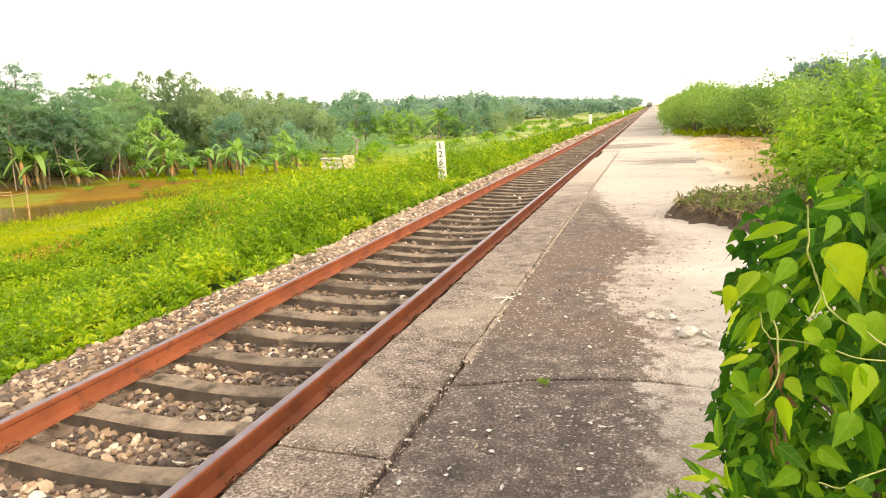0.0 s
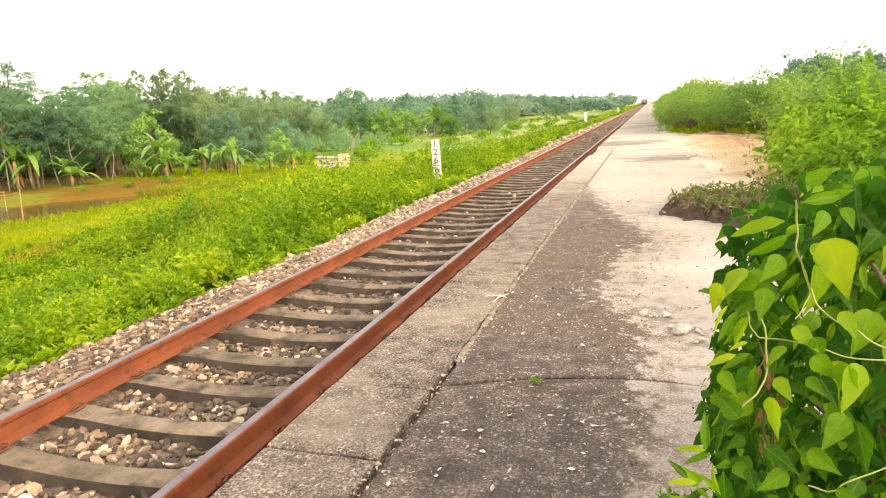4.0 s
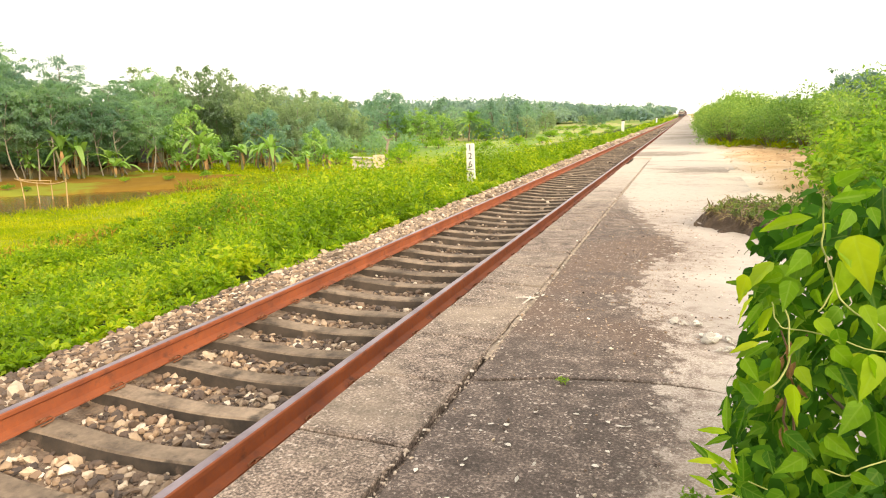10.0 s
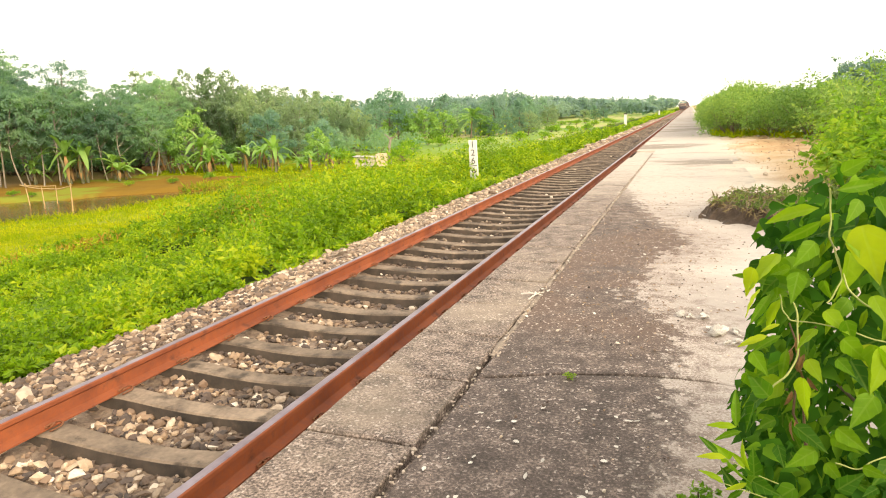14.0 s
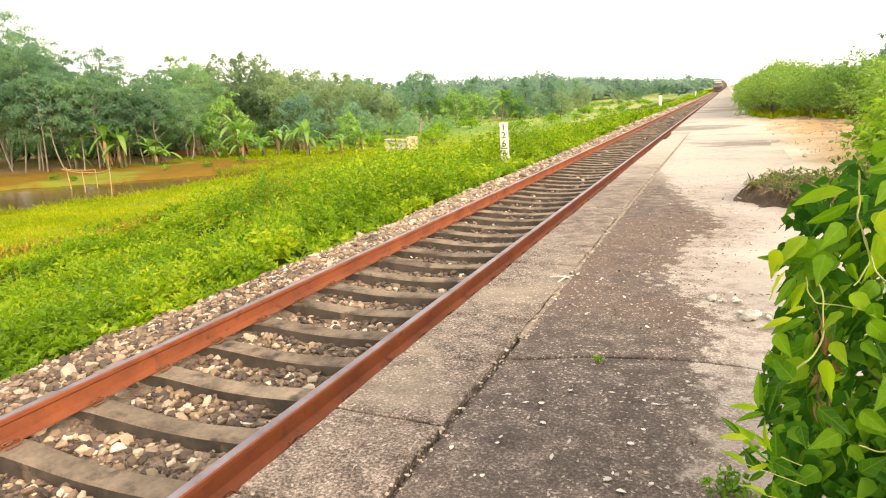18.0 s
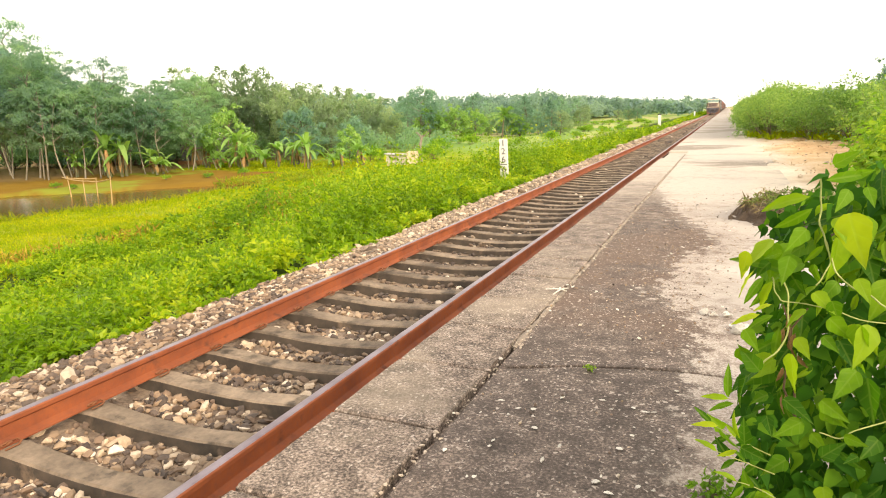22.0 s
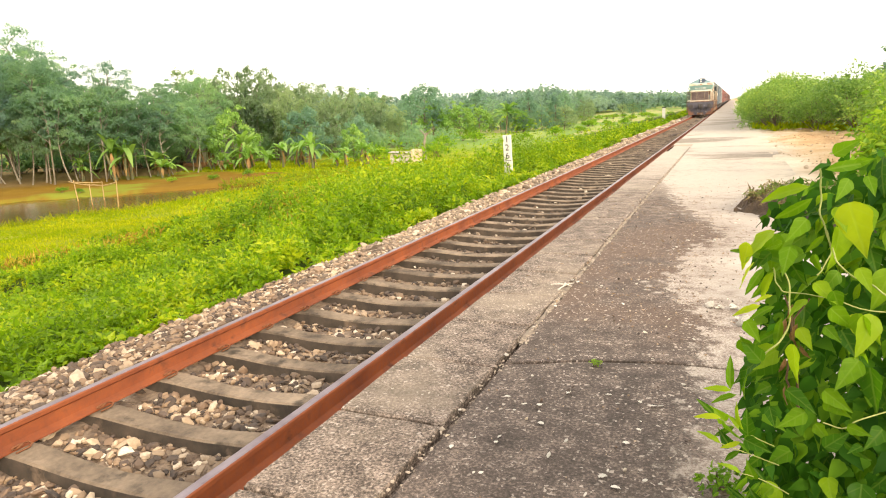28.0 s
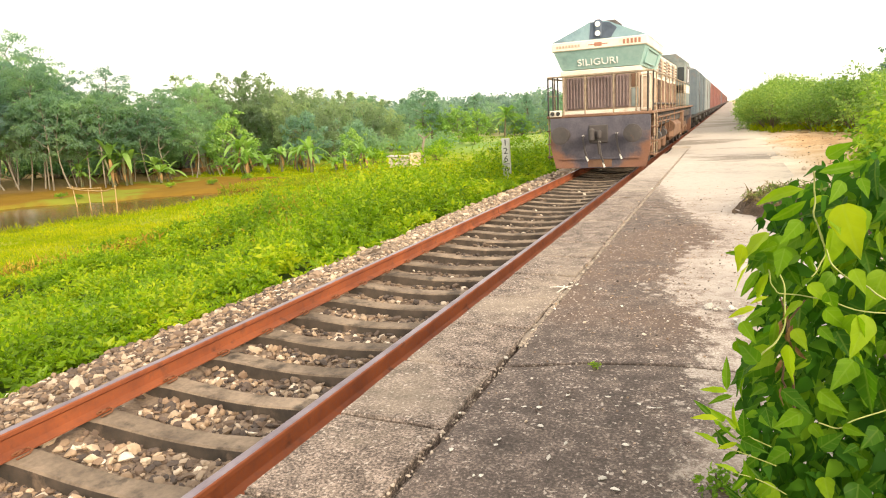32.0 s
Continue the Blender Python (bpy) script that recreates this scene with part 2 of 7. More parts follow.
M_weed = foliage("weed_leaf", (0.055, 0.128, 0.005), (0.205, 0.345, 0.008), (0.54, 0.58, 0.019), 0.45, 0.5, 0.5, 0.0, 0.5)
M_field = foliage("field_grass", (0.155, 0.245, 0.005), (0.295, 0.355, 0.007), (0.53, 0.475, 0.015), 0.35, 0.5, 0.85)
# leaves of trees beyond the pond: distance haze painted in, paler and bluer
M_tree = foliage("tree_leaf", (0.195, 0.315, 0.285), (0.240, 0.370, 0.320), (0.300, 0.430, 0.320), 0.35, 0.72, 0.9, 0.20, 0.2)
M_tree_blue = foliage("hazed_blue_green_leaf", (0.185, 0.300, 0.330), (0.225, 0.350, 0.370), (0.270, 0.395, 0.400), 0.35, 0.72, 0.9, 0.18, 0.2)
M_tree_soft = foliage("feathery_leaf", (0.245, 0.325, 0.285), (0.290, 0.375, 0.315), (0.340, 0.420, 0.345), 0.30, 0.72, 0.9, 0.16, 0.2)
M_far = foliage("hazed_far_leaf", (0.205, 0.305, 0.345), (0.250, 0.355, 0.390), (0.305, 0.410, 0.430), 0.07, 0.62, 0.9, 0.0, 0.04)
M_hedge = foliage("hedge_leaf", (0.085, 0.190, 0.022), (0.20, 0.36, 0.034), (0.46, 0.56, 0.055), 0.8, 0.6, 0.5, 0.0, 0.5)
# bluer than hedge_leaf: distance haze mixed into the green
M_hedge_far = foliage("hedge_leaf_hazed", (0.105, 0.205, 0.060), (0.21, 0.345, 0.092), (0.38, 0.48, 0.125), 0.4, 0.5, 0.5, 0.15)
M_banana = foliage("banana_leaf", (0.14, 0.27, 0.06), (0.24, 0.41, 0.10), (0.40, 0.54, 0.15), 0.3)
M_big_leaf = foliage("vine_leaf", (0.012, 0.05, 0.006), (0.045, 0.14, 0.009), (0.22, 0.38, 0.02), 2.5, 0.40, 0.65)
M_bark = plain("bark", (0.10, 0.075, 0.05), (0.26, 0.20, 0.14), 3.0, 0.9, bump=0.6, depth=0.02)
M_pale_bark = plain("pale_bark", (0.17, 0.145, 0.11), (0.33, 0.285, 0.225), 2.0, 0.85, bump=0.4, depth=0.02)
M_stem = plain("green_stem", (0.22, 0.26, 0.06), (0.42, 0.44, 0.14), 30.0, 0.6, bump=0.2, depth=0.002)
M_bamboo = plain("weathered_bamboo", (0.34, 0.22, 0.09), (0.55, 0.40, 0.18), 4.0, 0.7)
M_rust_rail = plain("rusty_rail_side", (0.165, 0.044, 0.018), (0.33, 0.094, 0.030), 2.5, 0.75, bump=0.25, depth=0.004, spots=((0.10, 0.034, 0.020), 0.53, 0.75, 5.0), local=False)
M_rail_top = plain("worn_rail_head", (0.17, 0.13, 0.15), (0.33, 0.28, 0.31), 3.0, 0.40, 0.8, bump=0.05, depth=0.001, local=False)
M_sleeper = plain("weathered_sleeper_concrete", (0.090, 0.067, 0.048), (0.315, 0.240, 0.172), 3.0, 0.95, bump=0.5, depth=0.006, spots=((0.055, 0.042, 0.030), 0.50, 0.68, 4.0), by_object=0.15, local=False)
# darker copy of the sleeper concrete: shade of the flanks put into the colour
M_sleeper_flank = plain("shaded_sleeper_flank", (0.030, 0.024, 0.019), (0.095, 0.072, 0.054), 5.0, 0.9, bump=0.4, depth=0.006, spots=((0.16, 0.115, 0.08), 0.58, 0.70, 3.0), local=False)
M_clip = plain("rusty_clip", (0.17, 0.065, 0.03), (0.30, 0.12, 0.05), 20.0, 0.85, 0.1)
M_white_paint = plain("chalky_white_paint", (0.62, 0.60, 0.55), (0.82, 0.80, 0.76), 3.0, 0.8, bump=0.2, depth=0.004, spots=((0.42, 0.36, 0.28), 0.62, 0.74, 6.0))
M_black_paint = plain("black_paint", (0.02, 0.02, 0.02), (0.05, 0.045, 0.04), 8.0, 0.7, bump=0.1, depth=0.002)


def stone_material(name):
    mat, t, b = nodes_of(name)
    geo = t.nodes.new("ShaderNodeNewGeometry")
    p = geo.outputs["Position"]
    info = t.nodes.new("ShaderNodeObjectInfo")
    r = calc(t, "FRACT", calc(t, "ADD", geo.outputs["Random Per Island"], info.outputs["Random"]))
    col = ramp(t, r, ((0.0, (0.045, 0.037, 0.035)), (0.28, (0.095, 0.070, 0.060)), (0.50, (0.225, 0.150, 0.102)), (0.70, (0.36, 0.255, 0.165)), (0.87, (0.55, 0.425, 0.305)), (1.0, (0.76, 0.67, 0.56))))
    col = mix(t, span(t, noise_of(t, p, 26, 5), 0.4, 0.7, 0, 0.35), col, (0.19, 0.135, 0.09))
    sep = t.nodes.new("ShaderNodeSeparateXYZ")
    t.links.new(p, sep.inputs[0])
    off = calc(t, "ABSOLUTE", calc(t, "SUBTRACT", calc(t, "ADD", sep.outputs[0], calc(t, "MULTIPLY", noise_of(t, p, 1.6, 3), 0.5)), 0.50))
    bed_shade = calc(t, "MAXIMUM", span(t, off, 0.42, 0.14, 0, 0.6), calc(t, "MULTIPLY", span(t, calc(t, "ABSOLUTE", sep.outputs[0]), 0.95, 0.75), span(t, sep.outputs[1], 4.5, 8.0, 0, 0.6)))
    col = mix(t, calc(t, "MULTIPLY", bed_shade, span(t, r, 0.97, 0.86, 0.3, 1.0)), col, (0.06, 0.048, 0.042))        # platform's shadow and the dark between sleepers, painted onto the stones
    col = mix(t, calc(t, "MULTIPLY", span(t, sep.outputs[0], -1.0, -1.3), span(t, sep.outputs[1], 4.0, 7.0, 0.3, 0.0)), col, mix(t, noise_of(t, p, 2.0, 3), (0.13, 0.095, 0.075), (0.21, 0.15, 0.105)))     # browner stones on the near shoulder
    pale_part = calc(t, "MULTIPLY", span(t, sep.outputs[0], -1.05, -1.3), span(t, calc(t, "ADD", sep.outputs[1], calc(t, "MULTIPLY", noise_of(t, p, 0.8, 3), 4.0)), 7.0, 12.0, 0, 0.4))
    col = mix(t, pale_part, col, (0.48, 0.38, 0.28))                        # paler stones further along the shoulder
    t.links.new(col, b.inputs["Base Color"])
    b.inputs["Roughness"].default_value = 0.9
    bumped(t, b, noise_of(t, p, 60, 5), 0.35, 0.006)
    return mat


M_stone = stone_material("ballast_stone")


def ground_material():
    mat, t, b = nodes_of("ground")
    p = place_of(t)
    sep = t.nodes.new("ShaderNodeSeparateXYZ")
    t.links.new(p, sep.inputs[0])
    x, y, z = sep.outputs
    n1, n2, n3 = noise_of(t, p, 0.12, 5), noise_of(t, p, 0.9, 6), noise_of(t, p, 14, 6, 0.7)
    grass = ramp(t, calc(t, "ADD", calc(t, "MULTIPLY", n2, 0.5), calc(t, "MULTIPLY", n3, 0.5)), ((0.32, (0.12, 0.195, 0.005)), (0.5, (0.22, 0.28, 0.008)), (0.68, (0.39, 0.38, 0.016))))
    dry = mix(t, span(t, n1, 0.52, 0.68, 0, 0.55), grass, (0.47, 0.43, 0.09))
    dry = mix(t, span(t, y, 48.0, 75.0, 0, 0.75), dry, mix(t, n2, (0.12, 0.22, 0.04), (0.24, 0.33, 0.07)))     # greener plots further along
    plot = add(t, "ShaderNodeTexVoronoi", Scale=0.055, Randomness=0.8)
    plot.distance = "CHEBYCHEV"
    t.links.new(p, plot.inputs["Vector"])
    ps = t.nodes.new("ShaderNodeSeparateColor")
    t.links.new(plot.outputs["Color"], ps.inputs[0])
    crop = ramp(t, ps.outputs[0], ((0.2, (0.16, 0.27, 0.07)), (0.45, (0.30, 0.38, 0.12)), (0.65, (0.42, 0.42, 0.16)), (0.85, (0.46, 0.38, 0.22))))
    dry = mix(t, span(t, y, 58.0, 75.0, 0, 0.8), dry, mix(t, span(t, n3, 0.35, 0.65, 0, 0.4), crop, (0.16, 0.24, 0.06)))
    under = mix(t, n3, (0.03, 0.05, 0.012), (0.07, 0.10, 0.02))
    col = mix(t, span(t, calc(t, "ADD", x, calc(t, "MULTIPLY", n2, 2.0)), -15.0, -12.0), dry, under)                   # bank ground coloured dark green, painting in the shade under the weeds
    mud = mix(t, n3, (0.13, 0.072, 0.010), (0.22, 0.13, 0.019))
    col = mix(t, span(t, z, -2.06, -2.18), col, mud)                    # wet edge of the pond
    shade = mix(t, n2, (0.15, 0.085, 0.014), (0.25, 0.155, 0.024))
    shade = mix(t, span(t, n1, 0.50, 0.58, 0, 0.8), shade, (0.20, 0.24, 0.03))
    shade = mix(t, span(t, calc(t, "SUBTRACT", calc(t, "MULTIPLY", y, 0.7), x), 66.0, 72.0), shade, mix(t, n2, (0.16, 0.11, 0.05), (0.28, 0.19, 0.08)))
    col = mix(t, calc(t, "MULTIPLY", span(t, calc(t, "SUBTRACT", x, calc(t, "MULTIPLY", span(t, y, 26.0, 33.0, 0, 4.0), span(t, y, 42.0, 39.0))), -29.5, -32.0), span(t, calc(t, "SUBTRACT", y, span(t, x, -40.0, -46.0, 0, 17.0)), 42.5, 40.0)), col, shade)   # leaf litter under the trees
    bed = mix(t, n3, (0.07, 0.055, 0.045), (0.22, 0.17, 0.13))
    col = mix(t, span(t, x, -2.55, -2.35), col, bed)                    # stone dust under the ballast
    sand = ramp(t, calc(t, "ADD", calc(t, "MULTIPLY", n2, 0.6), calc(t, "MULTIPLY", n3, 0.4)), ((0.35, (0.45, 0.375, 0.295)), (0.5, (0.60, 0.52, 0.425)), (0.66, (0.72, 0.645, 0.545))))
    clay = ramp(t, calc(t, "ADD", calc(t, "MULTIPLY", n2, 0.6), calc(t, "MULTIPLY", n3, 0.4)), ((0.35, (0.40, 0.24, 0.12)), (0.5, (0.57, 0.39, 0.22)), (0.66, (0.68, 0.54, 0.37))))
    earth = mix(t, span(t, calc(t, "ADD", x, calc(t, "MULTIPLY", n1, 3.0)), 5.6, 6.8), sand, clay)
    green = mix(t, n3, (0.05, 0.08, 0.02), (0.14, 0.18, 0.04))
    side = mix(t, span(t, calc(t, "ADD", x, calc(t, "MULTIPLY", n2, 2.0)), 8.5, 10.5), earth, green)
    col = mix(t, span(t, x, 1.5, 1.6), col, side)                       # bare sandy earth beside the platform
    t.links.new(col, b.inputs["Base Color"])
    b.inputs["Roughness"].default_value = 0.95
    b.inputs["Specular IOR Level"].default_value = 0.05
    bumped(t, b, n3, 0.5, 0.05)
    return mat


def concrete_material(name, stained):
    """Old concrete with exposed pebbles; stained adds the dark algae film along the platform's middle."""
    mat, t, b = nodes_of(name)
    p = place_of(t)
    sep = t.nodes.new("ShaderNodeSeparateXYZ")
    t.links.new(p, sep.inputs[0])
    x, y, _ = sep.outputs
    n1, n2, n3 = noise_of(t, p, 1.1, 6, 0.6), noise_of(t, p, 7, 6, 0.65), noise_of(t, p, 70, 5, 0.7)
    streak = noise_of(t, p, 0.9, 5, 0.6, (0.6, 0.9, 1))
    if stained:
        pale = ramp(t, calc(t, "ADD", calc(t, "MULTIPLY", streak, 0.55), calc(t, "MULTIPLY", n2, 0.45)), ((0.34, (0.31, 0.265, 0.23)), (0.5, (0.45, 0.395, 0.35)), (0.66, (0.60, 0.54, 0.485))))
        pale = mix(t, span(t, y, 8.0, 14.0, 0, 0.65), pale, mix(t, n2, (0.40, 0.35, 0.295), (0.60, 0.545, 0.48)))
        pale = mix(t, span(t, calc(t, "ADD", y, calc(t, "MULTIPLY", n1, 6.0)), 31.0, 36.0, 0, 0.7), pale, mix(t, n2, (0.22, 0.19, 0.17), (0.36, 0.32, 0.29)))      # the hedge's shadow painted in as greyer concrete
        film = ramp(t, calc(t, "ADD", calc(t, "MULTIPLY", n2, 0.4), calc(t, "MULTIPLY", n3, 0.6)), ((0.38, (0.040, 0.031, 0.027)), (0.5, (0.092, 0.071, 0.061)), (0.60, (0.24, 0.186, 0.158))))
        wob = calc(t, "ADD", calc(t, "MULTIPLY", calc(t, "SUBTRACT", n1, 0.5), 1.5), calc(t, "MULTIPLY", calc(t, "SUBTRACT", n2, 0.5), 0.7))
        outline = ((1.5, 3.34), (2.6, 3.32), (2.95, 3.33), (3.3, 3.20), (4.0, 2.98), (4.6, 3.06), (5.3, 2.99), (6.0, 3.18), (6.8, 3.38), (7.6, 3.28), (8.85, 3.02), (10.3, 2.78), (12.8, 2.38), (13.6, 2.1))
        edge = calc(t, "ADD", 1.95, calc(t, "MULTIPLY", ramp(t, span(t, y, 1.0, 14.0), [((q - 1.0) / 13.0, ((e - 2.0) / 2.0,) * 3) for q, e in outline]), 2.0))
        edge = calc(t, "ADD", edge, calc(t, "MULTIPLY", wob, 0.26))
        edge = calc(t, "ADD", edge, calc(t, "ADD", calc(t, "MULTIPLY", calc(t, "SUBTRACT", n2, 0.5), 1.0), calc(t, "MULTIPLY", calc(t, "SUBTRACT", n3, 0.5), 0.25)))
        inside = span(t, calc(t, "SUBTRACT", edge, x), -0.06, 0.08)
        inside = calc(t, "MULTIPLY", inside, span(t, calc(t, "ADD", y, calc(t, "MULTIPLY", wob, 2.0)), 14.0, 9.5))
        grime = calc(t, "MULTIPLY", span(t, calc(t, "ADD", n2, calc(t, "MULTIPLY", n1, 0.6)), 0.70, 0.98, 0, 0.5), span(t, calc(t, "SUBTRACT", edge, x), -0.9, 0.2))
        inside = calc(t, "MAXIMUM", inside, calc(t, "MULTIPLY", grime, span(t, y, 12.0, 9.0)))
        film = mix(t, calc(t, "MULTIPLY", span(t, n1, 0.38, 0.58, 0.1, 0.85), span(t, y, 3.3, 4.4)), film, mix(t, calc(t, "ADD", calc(t, "MULTIPLY", n3, 1.6), -0.3), (0.060, 0.038, 0.028), (0.205, 0.14, 0.106)))    # reddish dust
        crumbs = calc(t, "MULTIPLY", span(t, calc(t, "SUBTRACT", edge, x), -0.55, 0.0), span(t, calc(t, "ADD", calc(t, "MULTIPLY", n3, 0.7), calc(t, "MULTIPLY", n2, 0.3)), 0.44, 0.54, 0, 0.75))
        pale = mix(t, calc(t, "MULTIPLY", crumbs, span(t, y, 10.0, 8.0)), pale, (0.20, 0.145, 0.115))
        col = mix(t, inside, pale, film)
        sandy = mix(t, n2, (0.44, 0.375, 0.30), (0.62, 0.55, 0.46))
        col = mix(t, calc(t, "MULTIPLY", span(t, calc(t, "ADD", x, n1), 3.9, 4.7), span(t, y, 8.0, 11.0)), col, sandy)          # sand trodden over the edge
        smut = calc(t, "MULTIPLY", span(t, calc(t, "ADD", calc(t, "MULTIPLY", n2, 0.5), calc(t, "MULTIPLY", streak, 0.5)), 0.47, 0.60, 0, 0.6), span(t, y, 7.5, 9.5))
        col = mix(t, calc(t, "MULTIPLY", smut, span(t, y, 24.0, 14.0, 0.25, 1.0)), col, (0.27, 0.225, 0.185))
        far_grey = mix(t, n2, (0.15, 0.125, 0.10), (0.32, 0.27, 0.22))
        col = mix(t, calc(t, "MULTIPLY", span(t, noise_of(t, p, 0.33, 5, 0.6, (0.55, 1.0, 1)), 0.53, 0.61), span(t, y, 9.5, 11.5)), col, far_grey)
    else:
        col = ramp(t, calc(t, "ADD", calc(t, "MULTIPLY", n2, 0.3), calc(t, "MULTIPLY", n3, 0.7)), ((0.41, (0.045, 0.034, 0.028)), (0.5, (0.155, 0.12, 0.099)), (0.60, (0.385, 0.305, 0.255))))
        col = mix(t, span(t, n1, 0.45, 0.68, 0, 0.6), col, (0.33, 0.27, 0.21))
        col = mix(t, span(t, calc(t, "ADD", y, calc(t, "MULTIPLY", n1, 4.0)), 11.0, 19.0, 0, 0.8), col, mix(t, n2, (0.40, 0.345, 0.29), (0.60, 0.54, 0.47)))
    # embedded pebbles
    v = add(t, "ShaderNodeTexVoronoi", Scale=33.0, Randomness=1.0)
    warp = t.nodes.new("ShaderNodeVectorMath")
    warp.operation = "MULTIPLY_ADD"
    wn = add(t, "ShaderNodeTexNoise", Scale=38.0, Detail=2.0)
    t.links.new(p, wn.inputs["Vector"])
    t.links.new(wn.outputs["Color"], warp.inputs[0])
    warp.inputs[1].default_value = (0.045, 0.045, 0.0)
    t.links.new(p, warp.inputs[2])
    t.links.new(warp.outputs["Vector"], v.inputs["Vector"])
    dot = calc(t, "MULTIPLY", span(t, v.outputs["Distance"], 0.30, 0.20), span(t, n1, 0.32, 0.52))
    vs = t.nodes.new("ShaderNodeSeparateColor")
    t.links.new(v.outputs["Color"], vs.inputs[0])
    dot = calc(t, "MULTIPLY", dot, span(t, vs.outputs[0], 0.42, 0.60))
    v2 = add(t, "ShaderNodeTexVoronoi", Scale=62.0, Randomness=1.0)
    t.links.new(warp.outputs["Vector"], v2.inputs["Vector"])
    v2s = t.nodes.new("ShaderNodeSeparateColor")
    t.links.new(v2.outputs["Color"], v2s.inputs[0])
    fleck = calc(t, "MULTIPLY", span(t, v2.outputs["Distance"], 0.34, 0.24), span(t, v2s.outputs[0], 0.60, 0.72))
    dot = calc(t, "MAXIMUM", dot, calc(t, "MULTIPLY", fleck, span(t, n2, 0.42, 0.56, 0.15, 0.9)))
    col = mix(t, calc(t, "MULTIPLY", dot, 0.68), col, (0.58, 0.50, 0.44))
    t.links.new(col, b.inputs["Base Color"])
    b.inputs["Roughness"].default_value = 0.92
    h = calc(t, "ADD", calc(t, "ADD", calc(t, "MULTIPLY", n2, 0.6), calc(t, "MULTIPLY", n3, 0.4)), calc(t, "MULTIPLY", dot, 0.25))
    bumped(t, b, h, 0.55, 0.012)
    return mat


M_ground = ground_material()
M_slab = concrete_material("stained_platform_concrete", True)
M_coping = concrete_material("coping_concrete", False)


def water_material():
    mat, t, b = nodes_of("muddy_water")
    p = place_of(t)
    n = noise_of(t, p, 0.25, 4)
    t.links.new(ramp(t, n, ((0.35, (0.095, 0.052, 0.010)), (0.65, (0.17, 0.095, 0.018)))), b.inputs["Base Color"])
    b.inputs["Roughness"].default_value = 0.16
    b.inputs["Specular IOR Level"].default_value = 0.2
    bumped(t, b, noise_of(t, p, 3.0, 4, 0.5, (1, 3, 1)), 0.12, 0.03)
    return mat


M_water = water_material()

# ---- the ground and the water ----
def pond_depth(x, y):
    """How far a point lies inside the pond's bank, in metres."""
    wob = 0.8 * smooth_noise(x, y, 14, 3) + 0.4 * smooth_noise(x, y, 4, 4)
    near = -24.6 + 0.10 * (y - 20) - x
    far = ((x + 39.0) - 1.2 * (y - 24)) / 1.56
    return np.minimum(np.minimum(near, far), np.minimum(36.5 + 0.25 * (x + 33) - y, y + 30)) + wob


def ground_z(x, y):
    x, y = np.asarray(x, float), np.asarray(y, float)
    z = np.interp(x, [-9.5, -7.4, -2.7, -2.4, 1.60, 1.74, 3.6, 9, 14, 40], [-2.0, -1.78, -0.48, -0.44, -0.44, 0.36, 0.36, 0.40, 0.05, -0.8])
    z = z + 0.10 * smooth_noise(x, y, 6, 1) * step(-4.5, -8, x) + 0.05 * smooth_noise(x, y, 1.6, 2) * (step(-3, -6, x) + 0.6 * step(4.4, 5.5, x))
    z = z + (0.07 + 0.05 * smooth_noise(x, y, 2.2, 7) + 0.02 * smooth_noise(x, y, 0.6, 8)) * step(3.55, 4.5, x) * step(16, 8, x)
    bund = np.maximum(step(0.9, 0.3, np.abs(np.mod(y + 0.2 * x, 38) - 19)), step(1.0, 0.3, np.abs(np.mod(x, 45) - 20))) * step(40, 60, y) * step(-10, -14, x)
    z = z + 0.22 * bund
    return z - 0.95 * step(-0.3, 1.6, pond_depth(x, y))


def grid_mesh(name, xs, ys, zf, material):
    X, Y = np.meshgrid(xs, ys, indexing="ij")
    V = np.stack([X, Y, zf(X, Y)], -1).reshape(-1, 3)
    i, j = np.meshgrid(np.arange(len(xs) - 1), np.arange(len(ys) - 1), indexing="ij")
    a = i * len(ys) + j
    return np_mesh(name, V, np.stack([a, a + len(ys), a + len(ys) + 1, a + 1], -1).reshape(-1, 4), (material,), True)


gx = np.unique(np.concatenate([[-4000, -2000, -1000, -500, -300, -200, -150], np.arange(-120, -60, 4.0), np.arange(-60, -10, 0.8), np.arange(-10, -2, 0.3), [-2.4, 1.6, 1.74], np.arange(2, 16, 0.25), np.arange(16, 60, 4.0), [80, 120, 200, 400, 1000, 2000, 4000]]))
gy = np.unique(np.concatenate([[-4000, -1500, -600, -300, -150, -80], np.arange(-50, 60, 0.8), np.arange(60, 140, 3.0), np.arange(140, 400, 10.0), [500, 700, 1000, 1600, 2500, 4400]]))
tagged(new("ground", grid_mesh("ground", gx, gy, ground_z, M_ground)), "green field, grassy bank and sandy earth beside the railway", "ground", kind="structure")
tagged(new("water", grid_mesh("water", np.linspace(-50, -20, 12), np.linspace(-40, 44, 20), lambda x, y: -2.22 + 0 * x, M_water)), "still muddy brown pond below the railway bank", "pond", kind="structure")

# ---- the track ----
PITCH, FIRST = 0.6164, 2.33
track = thing("railway_track", "single broad-gauge track with rusty rails on concrete sleepers", "railway track", kind="structure")
RAIL = [(-0.075, -0.172), (0.075, -0.172), (0.075, -0.162), (0.030, -0.148), (0.010, -0.138), (0.0085, -0.058), (0.020, -0.050), (0.034, -0.040), (0.036, -0.012), (0.030, -0.003), (0.018, 0.0),
        (-0.018, 0.0), (-0.030, -0.003), (-0.036, -0.012), (-0.034, -0.040), (-0.020, -0.050), (-0.0085, -0.058), (-0.010, -0.138), (-0.030, -0.148), (-0.075, -0.162)]
